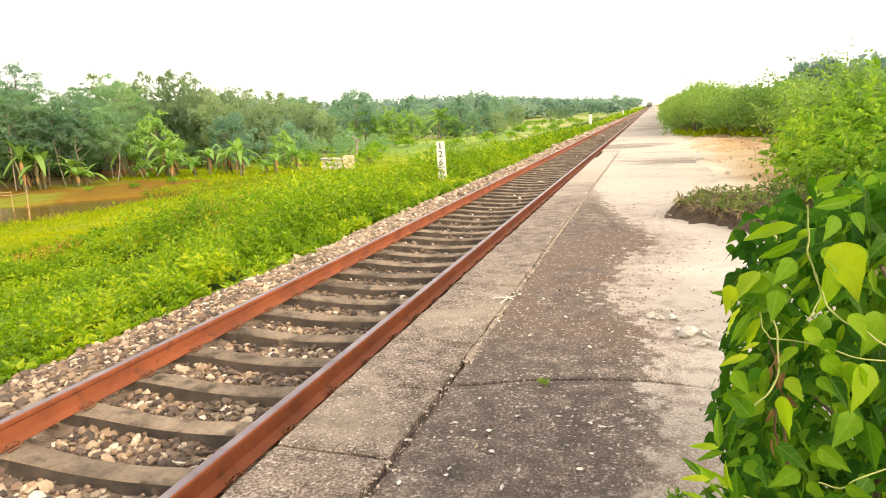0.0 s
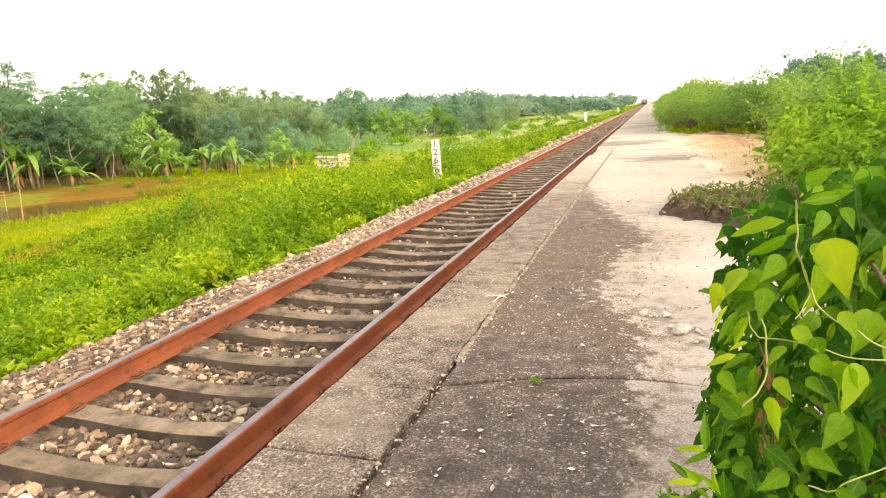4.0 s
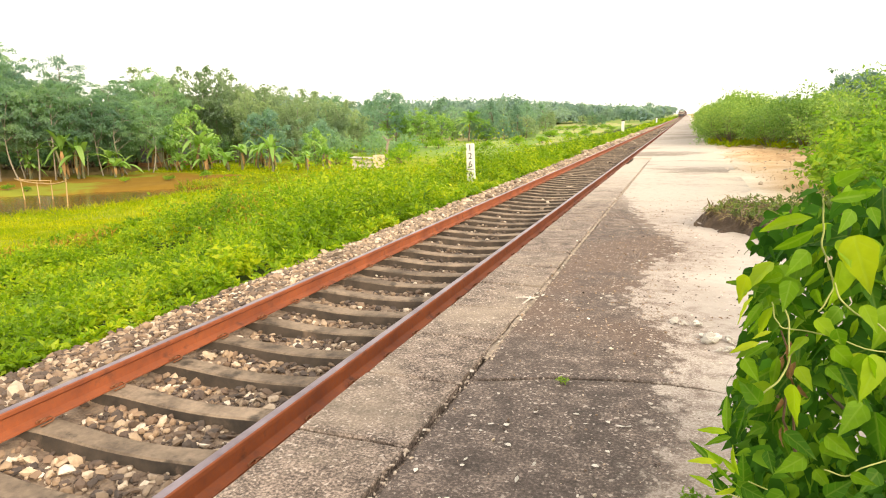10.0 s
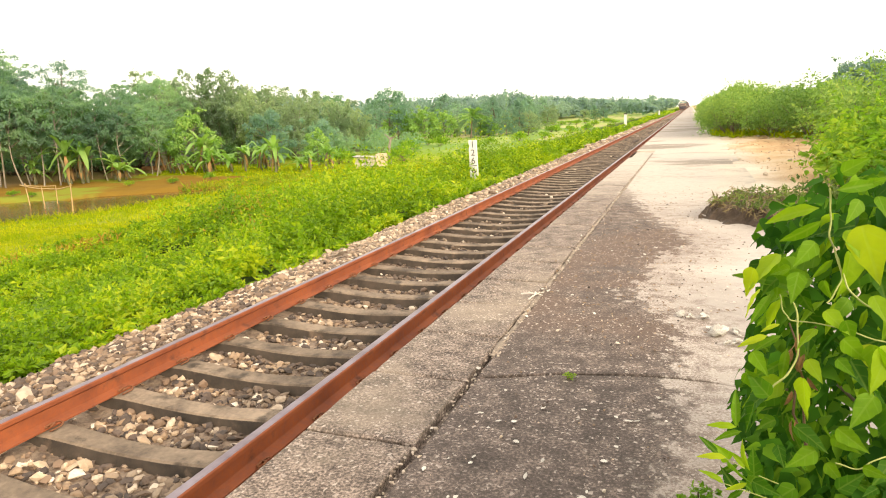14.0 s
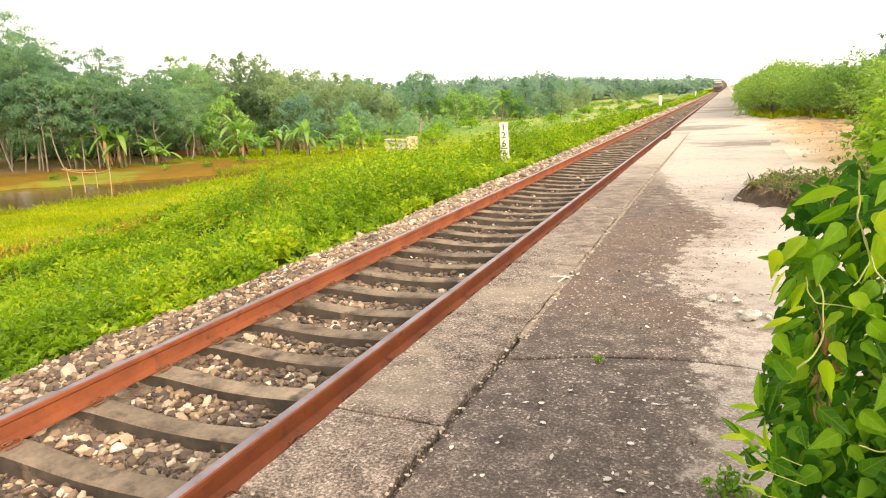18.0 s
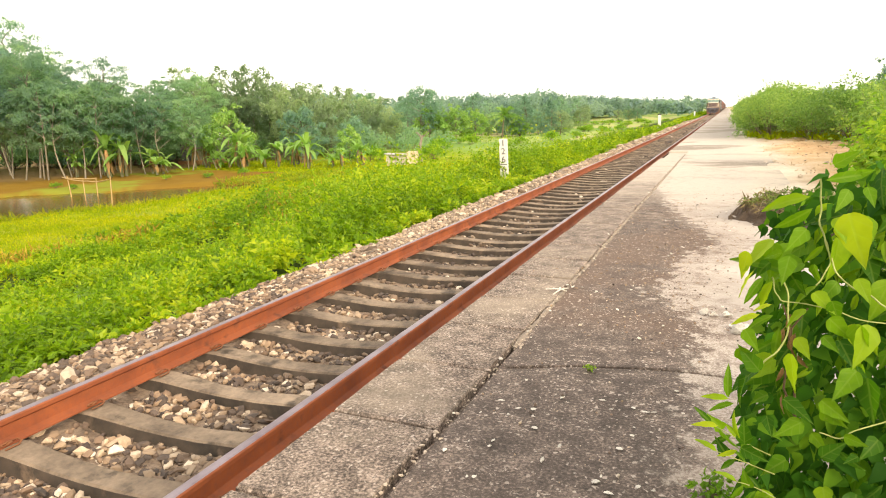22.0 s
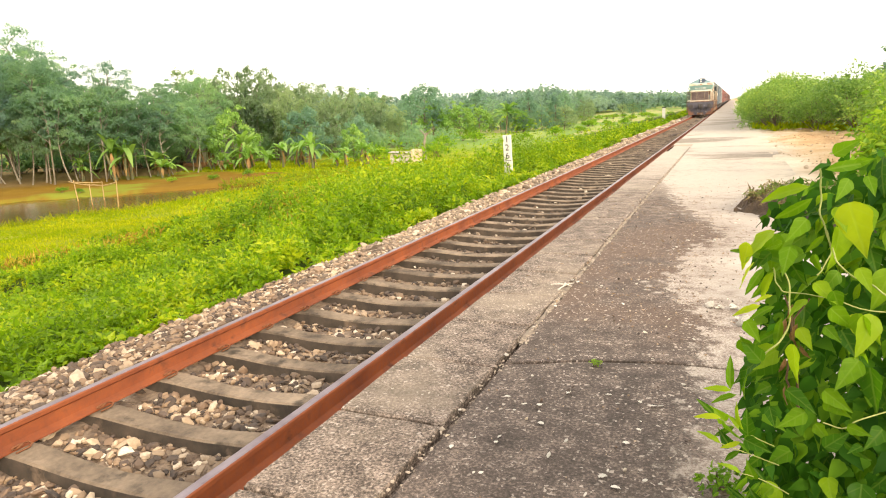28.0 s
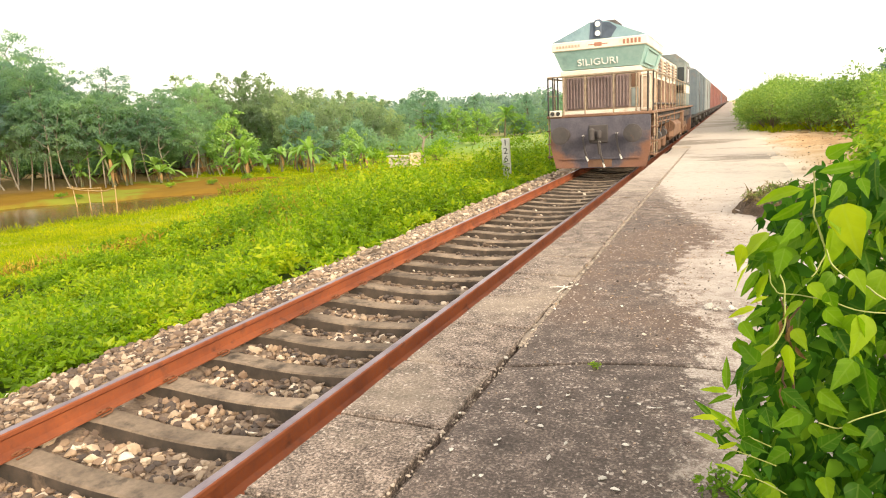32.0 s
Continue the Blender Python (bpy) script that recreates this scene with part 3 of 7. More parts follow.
for side in (-1, 1):
    bm = bmesh.new()
    prism(bm, [(x + side * 0.874, z) for x, z in RAIL], -8.0, 620.0)
    rail = part("rail", bm, M_rust_rail, track)
    rail.data.materials.append(M_rail_top)
    for f in rail.data.polygons:
        if f.normal.z > 0.9 and f.center.z > -0.002:
            f.material_index = 1


def sleeper_mesh():
    """A prestressed sleeper: high under the rails, dished in the middle, with sloping sides."""
    xs = np.array([-1.375, -1.36, -1.15, -0.72, -0.5, -0.25, 0, 0.25, 0.5, 0.72, 1.15, 1.36, 1.375])
    top = np.array([-0.205, -0.190, -0.182, -0.176, -0.192, -0.212, -0.218, -0.212, -0.192, -0.176, -0.182, -0.190, -0.205])
    half = np.array([0.078, 0.085, 0.088, 0.092, 0.088, 0.082, 0.08, 0.082, 0.088, 0.092, 0.088, 0.085, 0.078])
    sec = [np.stack([xs, s * (half + d), top - h], -1) for s, d, h in ((-1, 0.04, 0.20), (-1, 0.008, 0.012), (-1, -0.006, 0.0), (1, -0.006, 0.0), (1, 0.008, 0.012), (1, 0.04, 0.20))]
    V = np.stack(sec, 1).reshape(-1, 3)
    n, k = len(xs), 6
    i, j = np.meshgrid(np.arange(n - 1), np.arange(k - 1), indexing="ij")
    a = i * k + j
    F = np.stack([a, a + k, a + k + 1, a + 1], -1).reshape(-1, 4)
    ends = [[0, 1, 4, 5], [1, 2, 3, 4]]
    F = np.concatenate([F, ends, [[(n - 1) * k + q for q in e[::-1]] for e in ends]])
    return V, F


SV, SF = sleeper_mesh()
# faces that take the darker, painted-in shade
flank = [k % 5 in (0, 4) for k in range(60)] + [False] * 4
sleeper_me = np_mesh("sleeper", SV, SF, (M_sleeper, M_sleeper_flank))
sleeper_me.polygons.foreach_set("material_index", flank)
NEAR_SLEEPERS = range(-12, 160)
for i in NEAR_SLEEPERS:
    ob = new("sleeper", sleeper_me)
    ob.parent = track
    ob.matrix_basis = pose(random.uniform(-0.015, 0.015), FIRST + PITCH * i, random.uniform(-0.006, 0.002), 0, random.uniform(-0.25, 0.25), random.uniform(-0.5, 0.5))
far_n = np.arange(160, 640)
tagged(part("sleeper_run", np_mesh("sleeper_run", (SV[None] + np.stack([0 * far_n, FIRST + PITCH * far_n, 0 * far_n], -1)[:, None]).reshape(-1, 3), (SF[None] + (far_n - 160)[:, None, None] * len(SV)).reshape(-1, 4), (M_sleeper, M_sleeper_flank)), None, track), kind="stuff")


def clip_mesh():
    """A sprung rail clip: one bent round bar."""
    p = [(0.10, -0.07, 0.0), (0.10, 0.03, 0.0), (0.085, 0.065, 0.02), (0.05, 0.06, 0.036), (0.03, 0.0, 0.034), (0.035, -0.055, 0.03), (0.065, -0.075, 0.034), (0.09, -0.05, 0.042), (0.07, 0.0, 0.045), (0.03, 0.02, 0.014)]
    V, F = tube_arrays(p, [0.010] * len(p), 5)
    return np_mesh("rail_clip", V, F, (M_clip,), True)


clip_me = clip_mesh()
for i in range(-3, 34):
    for side in (-1, 1):
        for inner in (-1, 1):
            ob = new("rail_clip", clip_me)
            ob.parent = track
            ob.matrix_basis = pose(side * 0.874 + inner * 0.036, FIRST + PITCH * i, -0.166, 0, 0, 0 if inner > 0 else 180) @ Matrix.Diagonal((0.85, 0.85, 0.6, 1))


# ---- the ballast ----
def bed_z(x, y):
    return np.interp(x, [-2.62, -2.4, -1.75, -1.45, -0.9, -0.55, 0.6, 0.95, 1.4, 1.66], [-0.47, -0.40, -0.245, -0.225, -0.262, -0.300, -0.300, -0.265, -0.24, -0.30]) + 0.02 * smooth_noise(x, y, 0.7, 11)


tagged(new("ballast_bed", grid_mesh("ballast_bed", np.linspace(-2.66, 1.66, 40), np.concatenate([np.arange(-8, 20, 0.12), np.arange(20, 60, 1.0), np.arange(60, 640, 20.0)]), bed_z,
       plain("ballast_dust", (0.12, 0.085, 0.065), (0.34, 0.255, 0.185), 8.0, 0.95, bump=0.8, depth=0.03, local=False, fine=4))), "bed of grey and tan crushed stone under the track", "ballast", kind="structure")
ICO = np.array([(s * a, t * b, 0) for s in (-1, 1) for t in (-1, 1) for a, b in ((0.526, 0.851),)] + [(0, s * 0.526, t * 0.851) for s in (-1, 1) for t in (-1, 1)] + [(s * 0.851, 0, t * 0.526) for s in (-1, 1) for t in (-1, 1)])


def ico_faces():
    got = []
    for a in range(12):
        for b in range(a + 1, 12):
            for c in range(b + 1, 12):
                d = [np.linalg.norm(ICO[p] - ICO[q]) for p, q in ((a, b), (b, c), (a, c))]
                if max(d) < 1.1:
                    n = np.cross(ICO[b] - ICO[a], ICO[c] - ICO[a])
                    got.append((a, b, c) if n @ ICO[a] > 0 else (a, c, b))
    return np.array(got)


ICO_F = ico_faces()


def stone_arrays(P, size, gen):
    """A broken stone at each point: a jittered and squashed twenty-sided lump, turned at random."""
    n = len(P)
    v = ICO[None] * gen.uniform(0.66, 1.24, (n, 12, 1)) * gen.uniform(0.58, 1.25, (n, 1, 3))
    a, b = gen.uniform(0, 6.28, n), gen.uniform(-0.7, 0.7, n)
    ca, sa, cb, sb = np.cos(a)[:, None], np.sin(a)[:, None], np.cos(b)[:, None], np.sin(b)[:, None]
    x, y, z = v[..., 0], v[..., 1], v[..., 2] * 0.62
    y, z = cb * y - sb * z, sb * y + cb * z
    v = np.stack([ca * x - sa * y, sa * x + ca * y, z], -1) * np.broadcast_to(size, n)[:, None, None] + P[:, None]
    return v.reshape(-1, 3), (ICO_F[None] + (np.arange(n) * 12)[:, None, None]).reshape(-1, 3)


def scatter_ballast(y0, y1, per_m, size, seed):
    g = np.random.default_rng(seed)
    n = int((y1 - y0) * per_m)
    x, y = g.uniform(-2.55, 1.25, n), g.uniform(y0, y1, n)
    x = np.where(g.uniform(size=n) < 0.25, g.uniform(-2.5, -1.3, n), x)
    off = np.abs(np.mod(y - FIRST + PITCH / 2, PITCH) - PITCH / 2)
    keep = ((off > 0.105) | (x < -1.36)) & (np.abs(np.abs(x) - 0.874) > 0.07)
    x, y = x[keep], y[keep]
    s = size * (0.5 + 1.15 * g.uniform(0, 1, len(x)) ** 1.9)
    s = np.where((x < -1.35) & (g.uniform(0, 1, len(x)) < 0.02), s * 1.6, s)      # a few large lumps on the shoulder
    z = bed_z(x, y) + s * g.uniform(-0.1, 0.75, len(x))
    return stone_arrays(np.stack([x, y, z], -1), s, g)


for y0, y1, per, size, seed in ((-8.0, 0.6, 130, 0.055, 20), (0.6, 6.0, 2000, 0.031, 21), (6.0, 14.0, 1350, 0.033, 22), (14.0, 40.0, 240, 0.052, 23), (40.0, 110.0, 38, 0.11, 24)):
    V, F = scatter_ballast(y0, y1, per, size, seed)
    tagged(new("ballast_stones", np_mesh("ballast_stones", V, F, (M_stone,))), "angular tan, white and dark grey ballast stones", "ballast", kind="stuff")

# ---- the platform ----
EDGE, SEAM, TOP = 1.65, 2.22, 0.45
platform = thing("platform", "low weathered concrete platform along the track, stained dark", "platform", kind="structure")
bm = bmesh.new()
box(bm, (EDGE + 0.03, -30, -0.5), (SEAM + 2.2, 520, TOP - 0.06))
part("platform_body", bm, M_coping, platform)


def slab_mesh(name, w, l, thick, g, rough=0.004, nx=3, ny=5, bevel=0.012, bow=False):
    """A cast slab with an uneven top and crumbled edges; its origin is at the middle of the top."""
    xs = np.concatenate([[-w / 2, -w / 2 + bevel], np.linspace(-w / 2, w / 2, nx + 2)[1:-1], [w / 2 - bevel, w / 2]])
    ys = np.concatenate([[-l / 2, -l / 2 + bevel], np.linspace(-l / 2, l / 2, ny + 2)[1:-1], [l / 2 - bevel, l / 2]])
    X, Y = np.meshgrid(xs, ys, indexing="ij")
    Z = g.uniform(-rough, 0, X.shape)
    rim = (np.abs(X) > w / 2 - 1e-6) | (np.abs(Y) > l / 2 - 1e-6)
    Z = np.where(rim, -bevel * g.uniform(0.5, 1.3, X.shape), Z)
    X = X + np.where(np.abs(X) > w / 2 - 1e-6, -np.sign(X) * g.uniform(0, 0.010, X.shape), 0)
    if bow:                                              # the cross joints were struck by hand, in a shallow arc
        Y = Y + np.interp(X + w / 2, [0.0, 0.2, 0.4, 0.65, 0.9, 1.1, 1.4, 2.2], [-0.10, -0.03, 0.06, 0.115, 0.16, 0.165, 0.12, -0.02]) + np.where(np.abs(Y) > l / 2 - 1e-6, g.normal(0, 0.005, X.shape[0])[:, None], 0)
    V = np.stack([X, Y, Z], -1).reshape(-1, 3)
    m, n = X.shape
    i, j = np.meshgrid(np.arange(m - 1), np.arange(n - 1), indexing="ij")
    a = i * n + j
    F = np.stack([a, a + n, a + n + 1, a + 1], -1).reshape(-1, 4)
    loop = [k * n for k in range(m)] + [(m - 1) * n + k for k in range(1, n)] + [k * n + n - 1 for k in range(m - 2, -1, -1)] + [k for k in range(n - 2, 0, -1)]
    low = V[loop] * (1, 1, 0) + (0, 0, -thick)
    b0 = len(V)
    q = len(loop)
    side = np.array([[loop[(k + 1) % q], loop[k], b0 + k, b0 + (k + 1) % q] for k in range(q)])
    return np_mesh(name, np.concatenate([V, low]), np.concatenate([F, side]), (M_coping if name == "coping_slab" else M_slab,))


g = np.random.default_rng(5)
coping = [slab_mesh("coping_slab", SEAM - EDGE - 0.02, 0.682, 0.09, g, 0.004) for _ in range(4)]
for i in range(-8, 24):
    ob = new("coping_slab", coping[i % 4])
    ob.parent = platform
    ob.matrix_basis = pose((EDGE + SEAM) / 2 - 0.01, 2.748 + 0.70 * i, TOP - 0.004 + random.uniform(-0.006, 0.002), random.uniform(-0.25, 0.25), random.uniform(-0.3, 0.3), 180 * (i % 2))
PANEL = 6.3
panels = [slab_mesh("floor_panel", 2.18, PANEL - 0.020, 0.10, g, 0.006, 14, 40, 0.010, True) for _ in range(3)]
for i in range(-3, 3):
    ob = new("floor_panel", panels[i % 3])
    ob.parent = platform
    ob.matrix_basis = pose(SEAM + 0.022 + 1.09, 3.26 + PANEL * (i + 0.5), TOP - 0.002 + random.uniform(-0.004, 0.004), 0, random.uniform(-0.08, 0.08), random.uniform(-0.15, 0.1))
# the far end shows no long joint: the floor was cast there in one width
START = 3.26 + PANEL * 3
wide = [slab_mesh("floor_panel", SEAM + 2.20 - EDGE, PANEL + 0.004, 0.10, g, 0.006, 14, 40, 0.004) for _ in range(2)]
for i in range(20):
    ob = new("floor_panel", wide[i % 2])
    ob.parent = platform
    ob.matrix_basis = pose((EDGE + SEAM + 2.20) / 2, START + PANEL * (i + 0.5), TOP - 0.003 + random.uniform(-0.002, 0.002))
ob = new("floor_run", slab_mesh("floor_panel", SEAM + 2.20 - EDGE, 360, 0.10, g, 0.006, 4, 60, 0.010))
ob.parent, ob.location = platform, ((EDGE + SEAM + 2.20) / 2, START + PANEL * 20 + 180, TOP - 0.003)


# ---- plants: makers ----
def blob_leaves(centres, radii, n, leaf, g, squash=0.8, wide=0.3, up=0.6, hollow=0.55, lie=0.0, oval=False):
    """Leaves in the shells of a cluster of clumps."""
    k = g.choice(len(centres), n, p=radii ** 2 / (radii ** 2).sum())
    d = g.normal(0, 1, (n, 3))
    d /= np.linalg.norm(d, axis=1)[:, None]
    d[:, 2] = np.where(d[:, 2] < -0.3, -d[:, 2], d[:, 2])
    r = radii[k][:, None] * g.uniform(hollow, 1.05, (n, 1)) * (1 + 0.22 * np.sin(9 * d[:, :1] + 5 * k[:, None]) * np.cos(7 * d[:, 1:2] + 3 * k[:, None]))
    P = centres[k] + d * r * (1, 1, squash)
    way, size = d * (1, 1, 0.5) + (0, 0, -0.15), leaf * g.uniform(0.6, 1.35, n)
    return oval_leaf_arrays(P, way, size, wide, up, g) if oval else leaf_arrays(P, way, size, wide, up, g, lie)


def bent(a, b, g, sag=0.0, n=6):
    t = np.linspace(0, 1, n)[:, None]
    a, b = np.asarray(a, float), np.asarray(b, float)
    return a + (b - a) * t + np.sin(t * np.pi) * g.normal(0, 0.05, 3) * np.linalg.norm(b - a) + np.array([0, 0, sag]) * np.sin(t * np.pi)


def make_tree(label, seed, height, spread, base, leaf_mat, bark, blobs=16, n=3600, leaf=0.34, trunk=0.16, droop=0.0, wide=0.3, category="tree", name="tree"):
    """A tapered trunk with limbs that end in clumps of leaves, uneven and with gaps."""
    g = np.random.default_rng(seed)
    root = thing(name, label, category)
    topz = height - spread * 0.35
    stem = bent((0, 0, -0.15), (g.normal(0, 0.04) * height, g.normal(0, 0.04) * height, topz), g, n=9)
    chunks = [tube_arrays(stem, np.linspace(trunk, trunk * 0.3, 9), 7)]
    c, r = [], []
    for i in range(blobs):
        h = base + (height - base) * (i + 0.6) / blobs
        reach = spread * (0.35 + 0.75 * math.sin(math.pi * min(1, (h - base) / (height - base + 1e-6) * 0.8 + 0.18))) * g.uniform(0.35, 1.0)
        a = i * 2.4 + g.uniform(-0.5, 0.5)
        end = np.array([math.cos(a) * reach, math.sin(a) * reach, h - droop * reach])
        k = int(np.clip((h - 0.35 * reach) / topz * 8, 3 if base > 2.5 else 1, 8))
        chunks.append(tube_arrays(bent(stem[k], end, g, 0.1 * reach), np.linspace(trunk * 0.36, 0.015, 6), 4))
        c.append(end)
        r.append(spread * g.uniform(0.16, 0.36))
        for q in range(2):                              # side twigs with small clumps
            c.append(end + g.normal(0, 0.30, 3) * spread * (1, 1, 0.6))
            r.append(spread * g.uniform(0.09, 0.18))
    part("trunk", np_mesh("trunk", *joined(chunks), (bark,), True), None, root)
    c, r = np.array(c), np.array(r)
    part("crown", np_mesh("crown", *blob_leaves(c, r, n, leaf, g, 0.75 + droop, wide, hollow=0.7, lie=0.9), (leaf_mat,)), None, root)
    return root


def make_shrub(label, seed, height, spread, leaf_mat, n=2600, leaf=0.12, name="shrub", blobs=12, stemmat=None, skirt=0, sprays=0, wide=0.28, oval=False):
    g = np.random.default_rng(seed)
    root = thing(name, label, "shrub")
    c, r, chunks = [], [], []
    for i in range(blobs):
        a, q = i * 2.4 + g.uniform(-0.4, 0.4), math.sqrt((i + 0.5) / blobs)
        rr = spread * g.uniform(0.28, 0.42)
        end = np.array([math.cos(a) * q * spread * 0.75, math.sin(a) * q * spread * 0.75, max(rr * 0.5, (height - rr * 0.8) * g.uniform(0.35, 1.0) * (1.05 - 0.45 * q))])
        chunks.append(tube_arrays(bent((g.normal(0, 0.06), g.normal(0, 0.06), -0.1), end + (0, 0, rr * 0.4), g), np.linspace(0.025, 0.006, 6), 5))
        c.append(end)
        r.append(rr)
    for i in range(skirt):                              # low growth round the foot
        a, q = i * 6.28 / skirt + g.uniform(-0.3, 0.3), g.uniform(0.75, 1.1)
        c.append(np.array([math.cos(a) * q * spread * 0.8, math.sin(a) * q * spread * 0.8, height * g.uniform(0.06, 0.3)]))
        r.append(spread * g.uniform(0.22, 0.34))
    extra = []
    for i in range(sprays):                             # shoots that stand out of the outline
        k = int(g.integers(blobs))
        way = c[k] * (1, 1, 0) / spread + np.array([0, 0, 0.9]) + g.normal(0, 0.35, 3)
        way /= np.linalg.norm(way)
        u = np.linspace(0.5, 1.75, 12)[:, None] * r[k]
        extra.append((oval_leaf_arrays if oval else leaf_arrays)(c[k] + way * u - np.array([0, 0, 0.12]) * u ** 2, g.normal(0, 0.7, (12, 3)) + way * 0.5, leaf * g.uniform(0.7, 1.3, 12), 0.26, 0.6, g))
    tagged(part("branchwork", np_mesh("branchwork", *joined(chunks), (stemmat or M_bark,), True), None, root), kind="stuff" if height < 0.5 else "")
    part("foliage", np_mesh("foliage", *joined([blob_leaves(np.array(c), np.array(r), n, leaf, g, 0.95, wide, 0.5, 0.35, oval=oval)] + extra), (leaf_mat,)), None, root)
    return root


def blade_arrays(origin, way, length, width, arch, g, segs=7):
    """A long arching leaf with a folded midrib, from origin along way."""
    way = np.asarray(way, float)
    flat = way * (1, 1, 0)
    flat /= np.linalg.norm(flat) + 1e-9
    side = np.array([-flat[1], flat[0], 0])
    t = np.linspace(0, 1, segs)
    mid = np.asarray(origin) + way[None] * (length * t)[:, None] - np.array([0, 0, 1]) * (arch * length * t ** 2)[:, None]
    w = width * np.sin(np.pi * np.clip(t * 0.86 + 0.1, 0, 1)) ** 0.6
    w[-1] = 0.01
    lift = 0.25 * w
    L, R = mid + side * w[:, None] + np.array([0, 0, 1]) * lift[:, None], mid - side * w[:, None] + np.array([0, 0, 1]) * lift[:, None]
    V = np.stack([L, mid, R], 1).reshape(-1, 3)
    i = np.arange(segs - 1)[:, None] * 3
    return V, np.concatenate([i + [0, 1, 4, 3], i + [1, 2, 5, 4]])


def make_banana(label, seed, height):
    g = np.random.default_rng(seed)
    root = thing("banana_plant", label, "banana plant", "banana plants by the pond")
    stems, blades, dead = [], [], []
    for s in range(3):
        o = g.normal(0, 0.7, 3) * (1, 1, 0)
        h = height * g.uniform(0.16, 0.46)
        stems.append(tube_arrays(bent(o, o + (g.normal(0, 0.15), g.normal(0, 0.15), h), g), np.linspace(0.085, 0.05, 6), 7))
        for i in range(8):
            a = i * 2.4 + g.uniform(-0.3, 0.3)
            e = g.uniform(0.35, 1.40)
            blades.append(blade_arrays(o + (0, 0, h), (math.cos(a) * math.cos(e), math.sin(a) * math.cos(e), math.sin(e)), height * g.uniform(0.38, 0.62), 0.15, g.uniform(0.35, 1.0), g))
        for i in range(3):
            a = i * 2.1 + g.uniform(-0.5, 0.5)
            dead.append(blade_arrays(o + (0, 0, h * 0.95), (math.cos(a) * 0.28, math.sin(a) * 0.28, -0.7), h * g.uniform(0.5, 0.9), 0.09, 0.3, g, 5))
    for s in dead:
        part("dry_blade", np_mesh("dry_blade", *s, (M_dead_blade,)), None, root, "hanging dry orange-brown leaf")
    for s in stems:
        part("stalk", np_mesh("stalk", *s, (M_tree_bark,), True), None, root)
    for s in blades:
        part("blade", np_mesh("blade", *s, (M_banana,)), None, root)
    return root


def make_palm(label, seed, height):
    g = np.random.default_rng(seed)
    root = thing("palm_tree", label, "palm tree")
    stem = bent((0, 0, -0.1), (0.4, 0.2, height), g, n=9)
    part("trunk", np_mesh("trunk", *tube_arrays(stem, np.linspace(0.15, 0.10, 9), 8), (M_bark,), True), None, root)
    blades = []
    for i in range(22):
        a, e = i * 2.4, g.uniform(-0.1, 1.2)
        way = np.array((math.cos(a) * math.cos(e), math.sin(a) * math.cos(e), math.sin(e)))
        for q in np.linspace(0.1, 1, 12):                # leaflets along each frond
            base = stem[-1] + way * 3.2 * q - (0, 0, 1.6 * q * q)
            for s in (-1, 1):
                w2 = way * 0.5 + s * np.array((-way[1], way[0], -0.25))
                blades.append(blade_arrays(base, w2 / np.linalg.norm(w2), 0.95 - 0.4 * q, 0.11, 0.35, g, 3))
    part("frond_head", np_mesh("frond_head", *joined(blades), (M_banana,)), None, root)
    return root


def put(ob, x, y, turn=0.0, size=1.0, z=None, copy=True):
    """A copy of a plant (or the plant itself) standing on the ground at x, y."""
    zz = float(ground_z(x, y)) if z is None else z
    m = pose(x, y, zz, 0, 0, turn)
    if copy:
        ob = copy_thing(ob, m)
    else:
        ob.matrix_basis = m
    ob.scale = (size, size, size)
    return ob


USED = set()


def plant(kind, x, y, turn=None, size=1.0, z=None):
    turn = random.uniform(0, 360) if turn is None else turn
    first = kind.name not in USED
    USED.add(kind.name)
    return put(kind, x, y, turn, size, z, copy=not first)


# ---- the trees across the pond ----
M_dead_blade = plain("dry_banana_leaf", (0.18, 0.105, 0.04), (0.33, 0.20, 0.075), 3.0, 0.9)
M_tree_bark = plain("mossy_bark", (0.09, 0.10, 0.05), (0.20, 0.19, 0.10), 3.0, 0.9)
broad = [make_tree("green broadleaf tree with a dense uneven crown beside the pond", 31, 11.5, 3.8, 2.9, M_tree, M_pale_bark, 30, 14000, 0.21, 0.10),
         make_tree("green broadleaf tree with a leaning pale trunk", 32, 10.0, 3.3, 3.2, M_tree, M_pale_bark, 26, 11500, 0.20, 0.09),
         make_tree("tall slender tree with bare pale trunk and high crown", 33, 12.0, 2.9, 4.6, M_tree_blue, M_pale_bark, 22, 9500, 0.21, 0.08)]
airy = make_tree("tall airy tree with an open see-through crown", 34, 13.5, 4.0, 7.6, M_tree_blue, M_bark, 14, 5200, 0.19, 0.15)


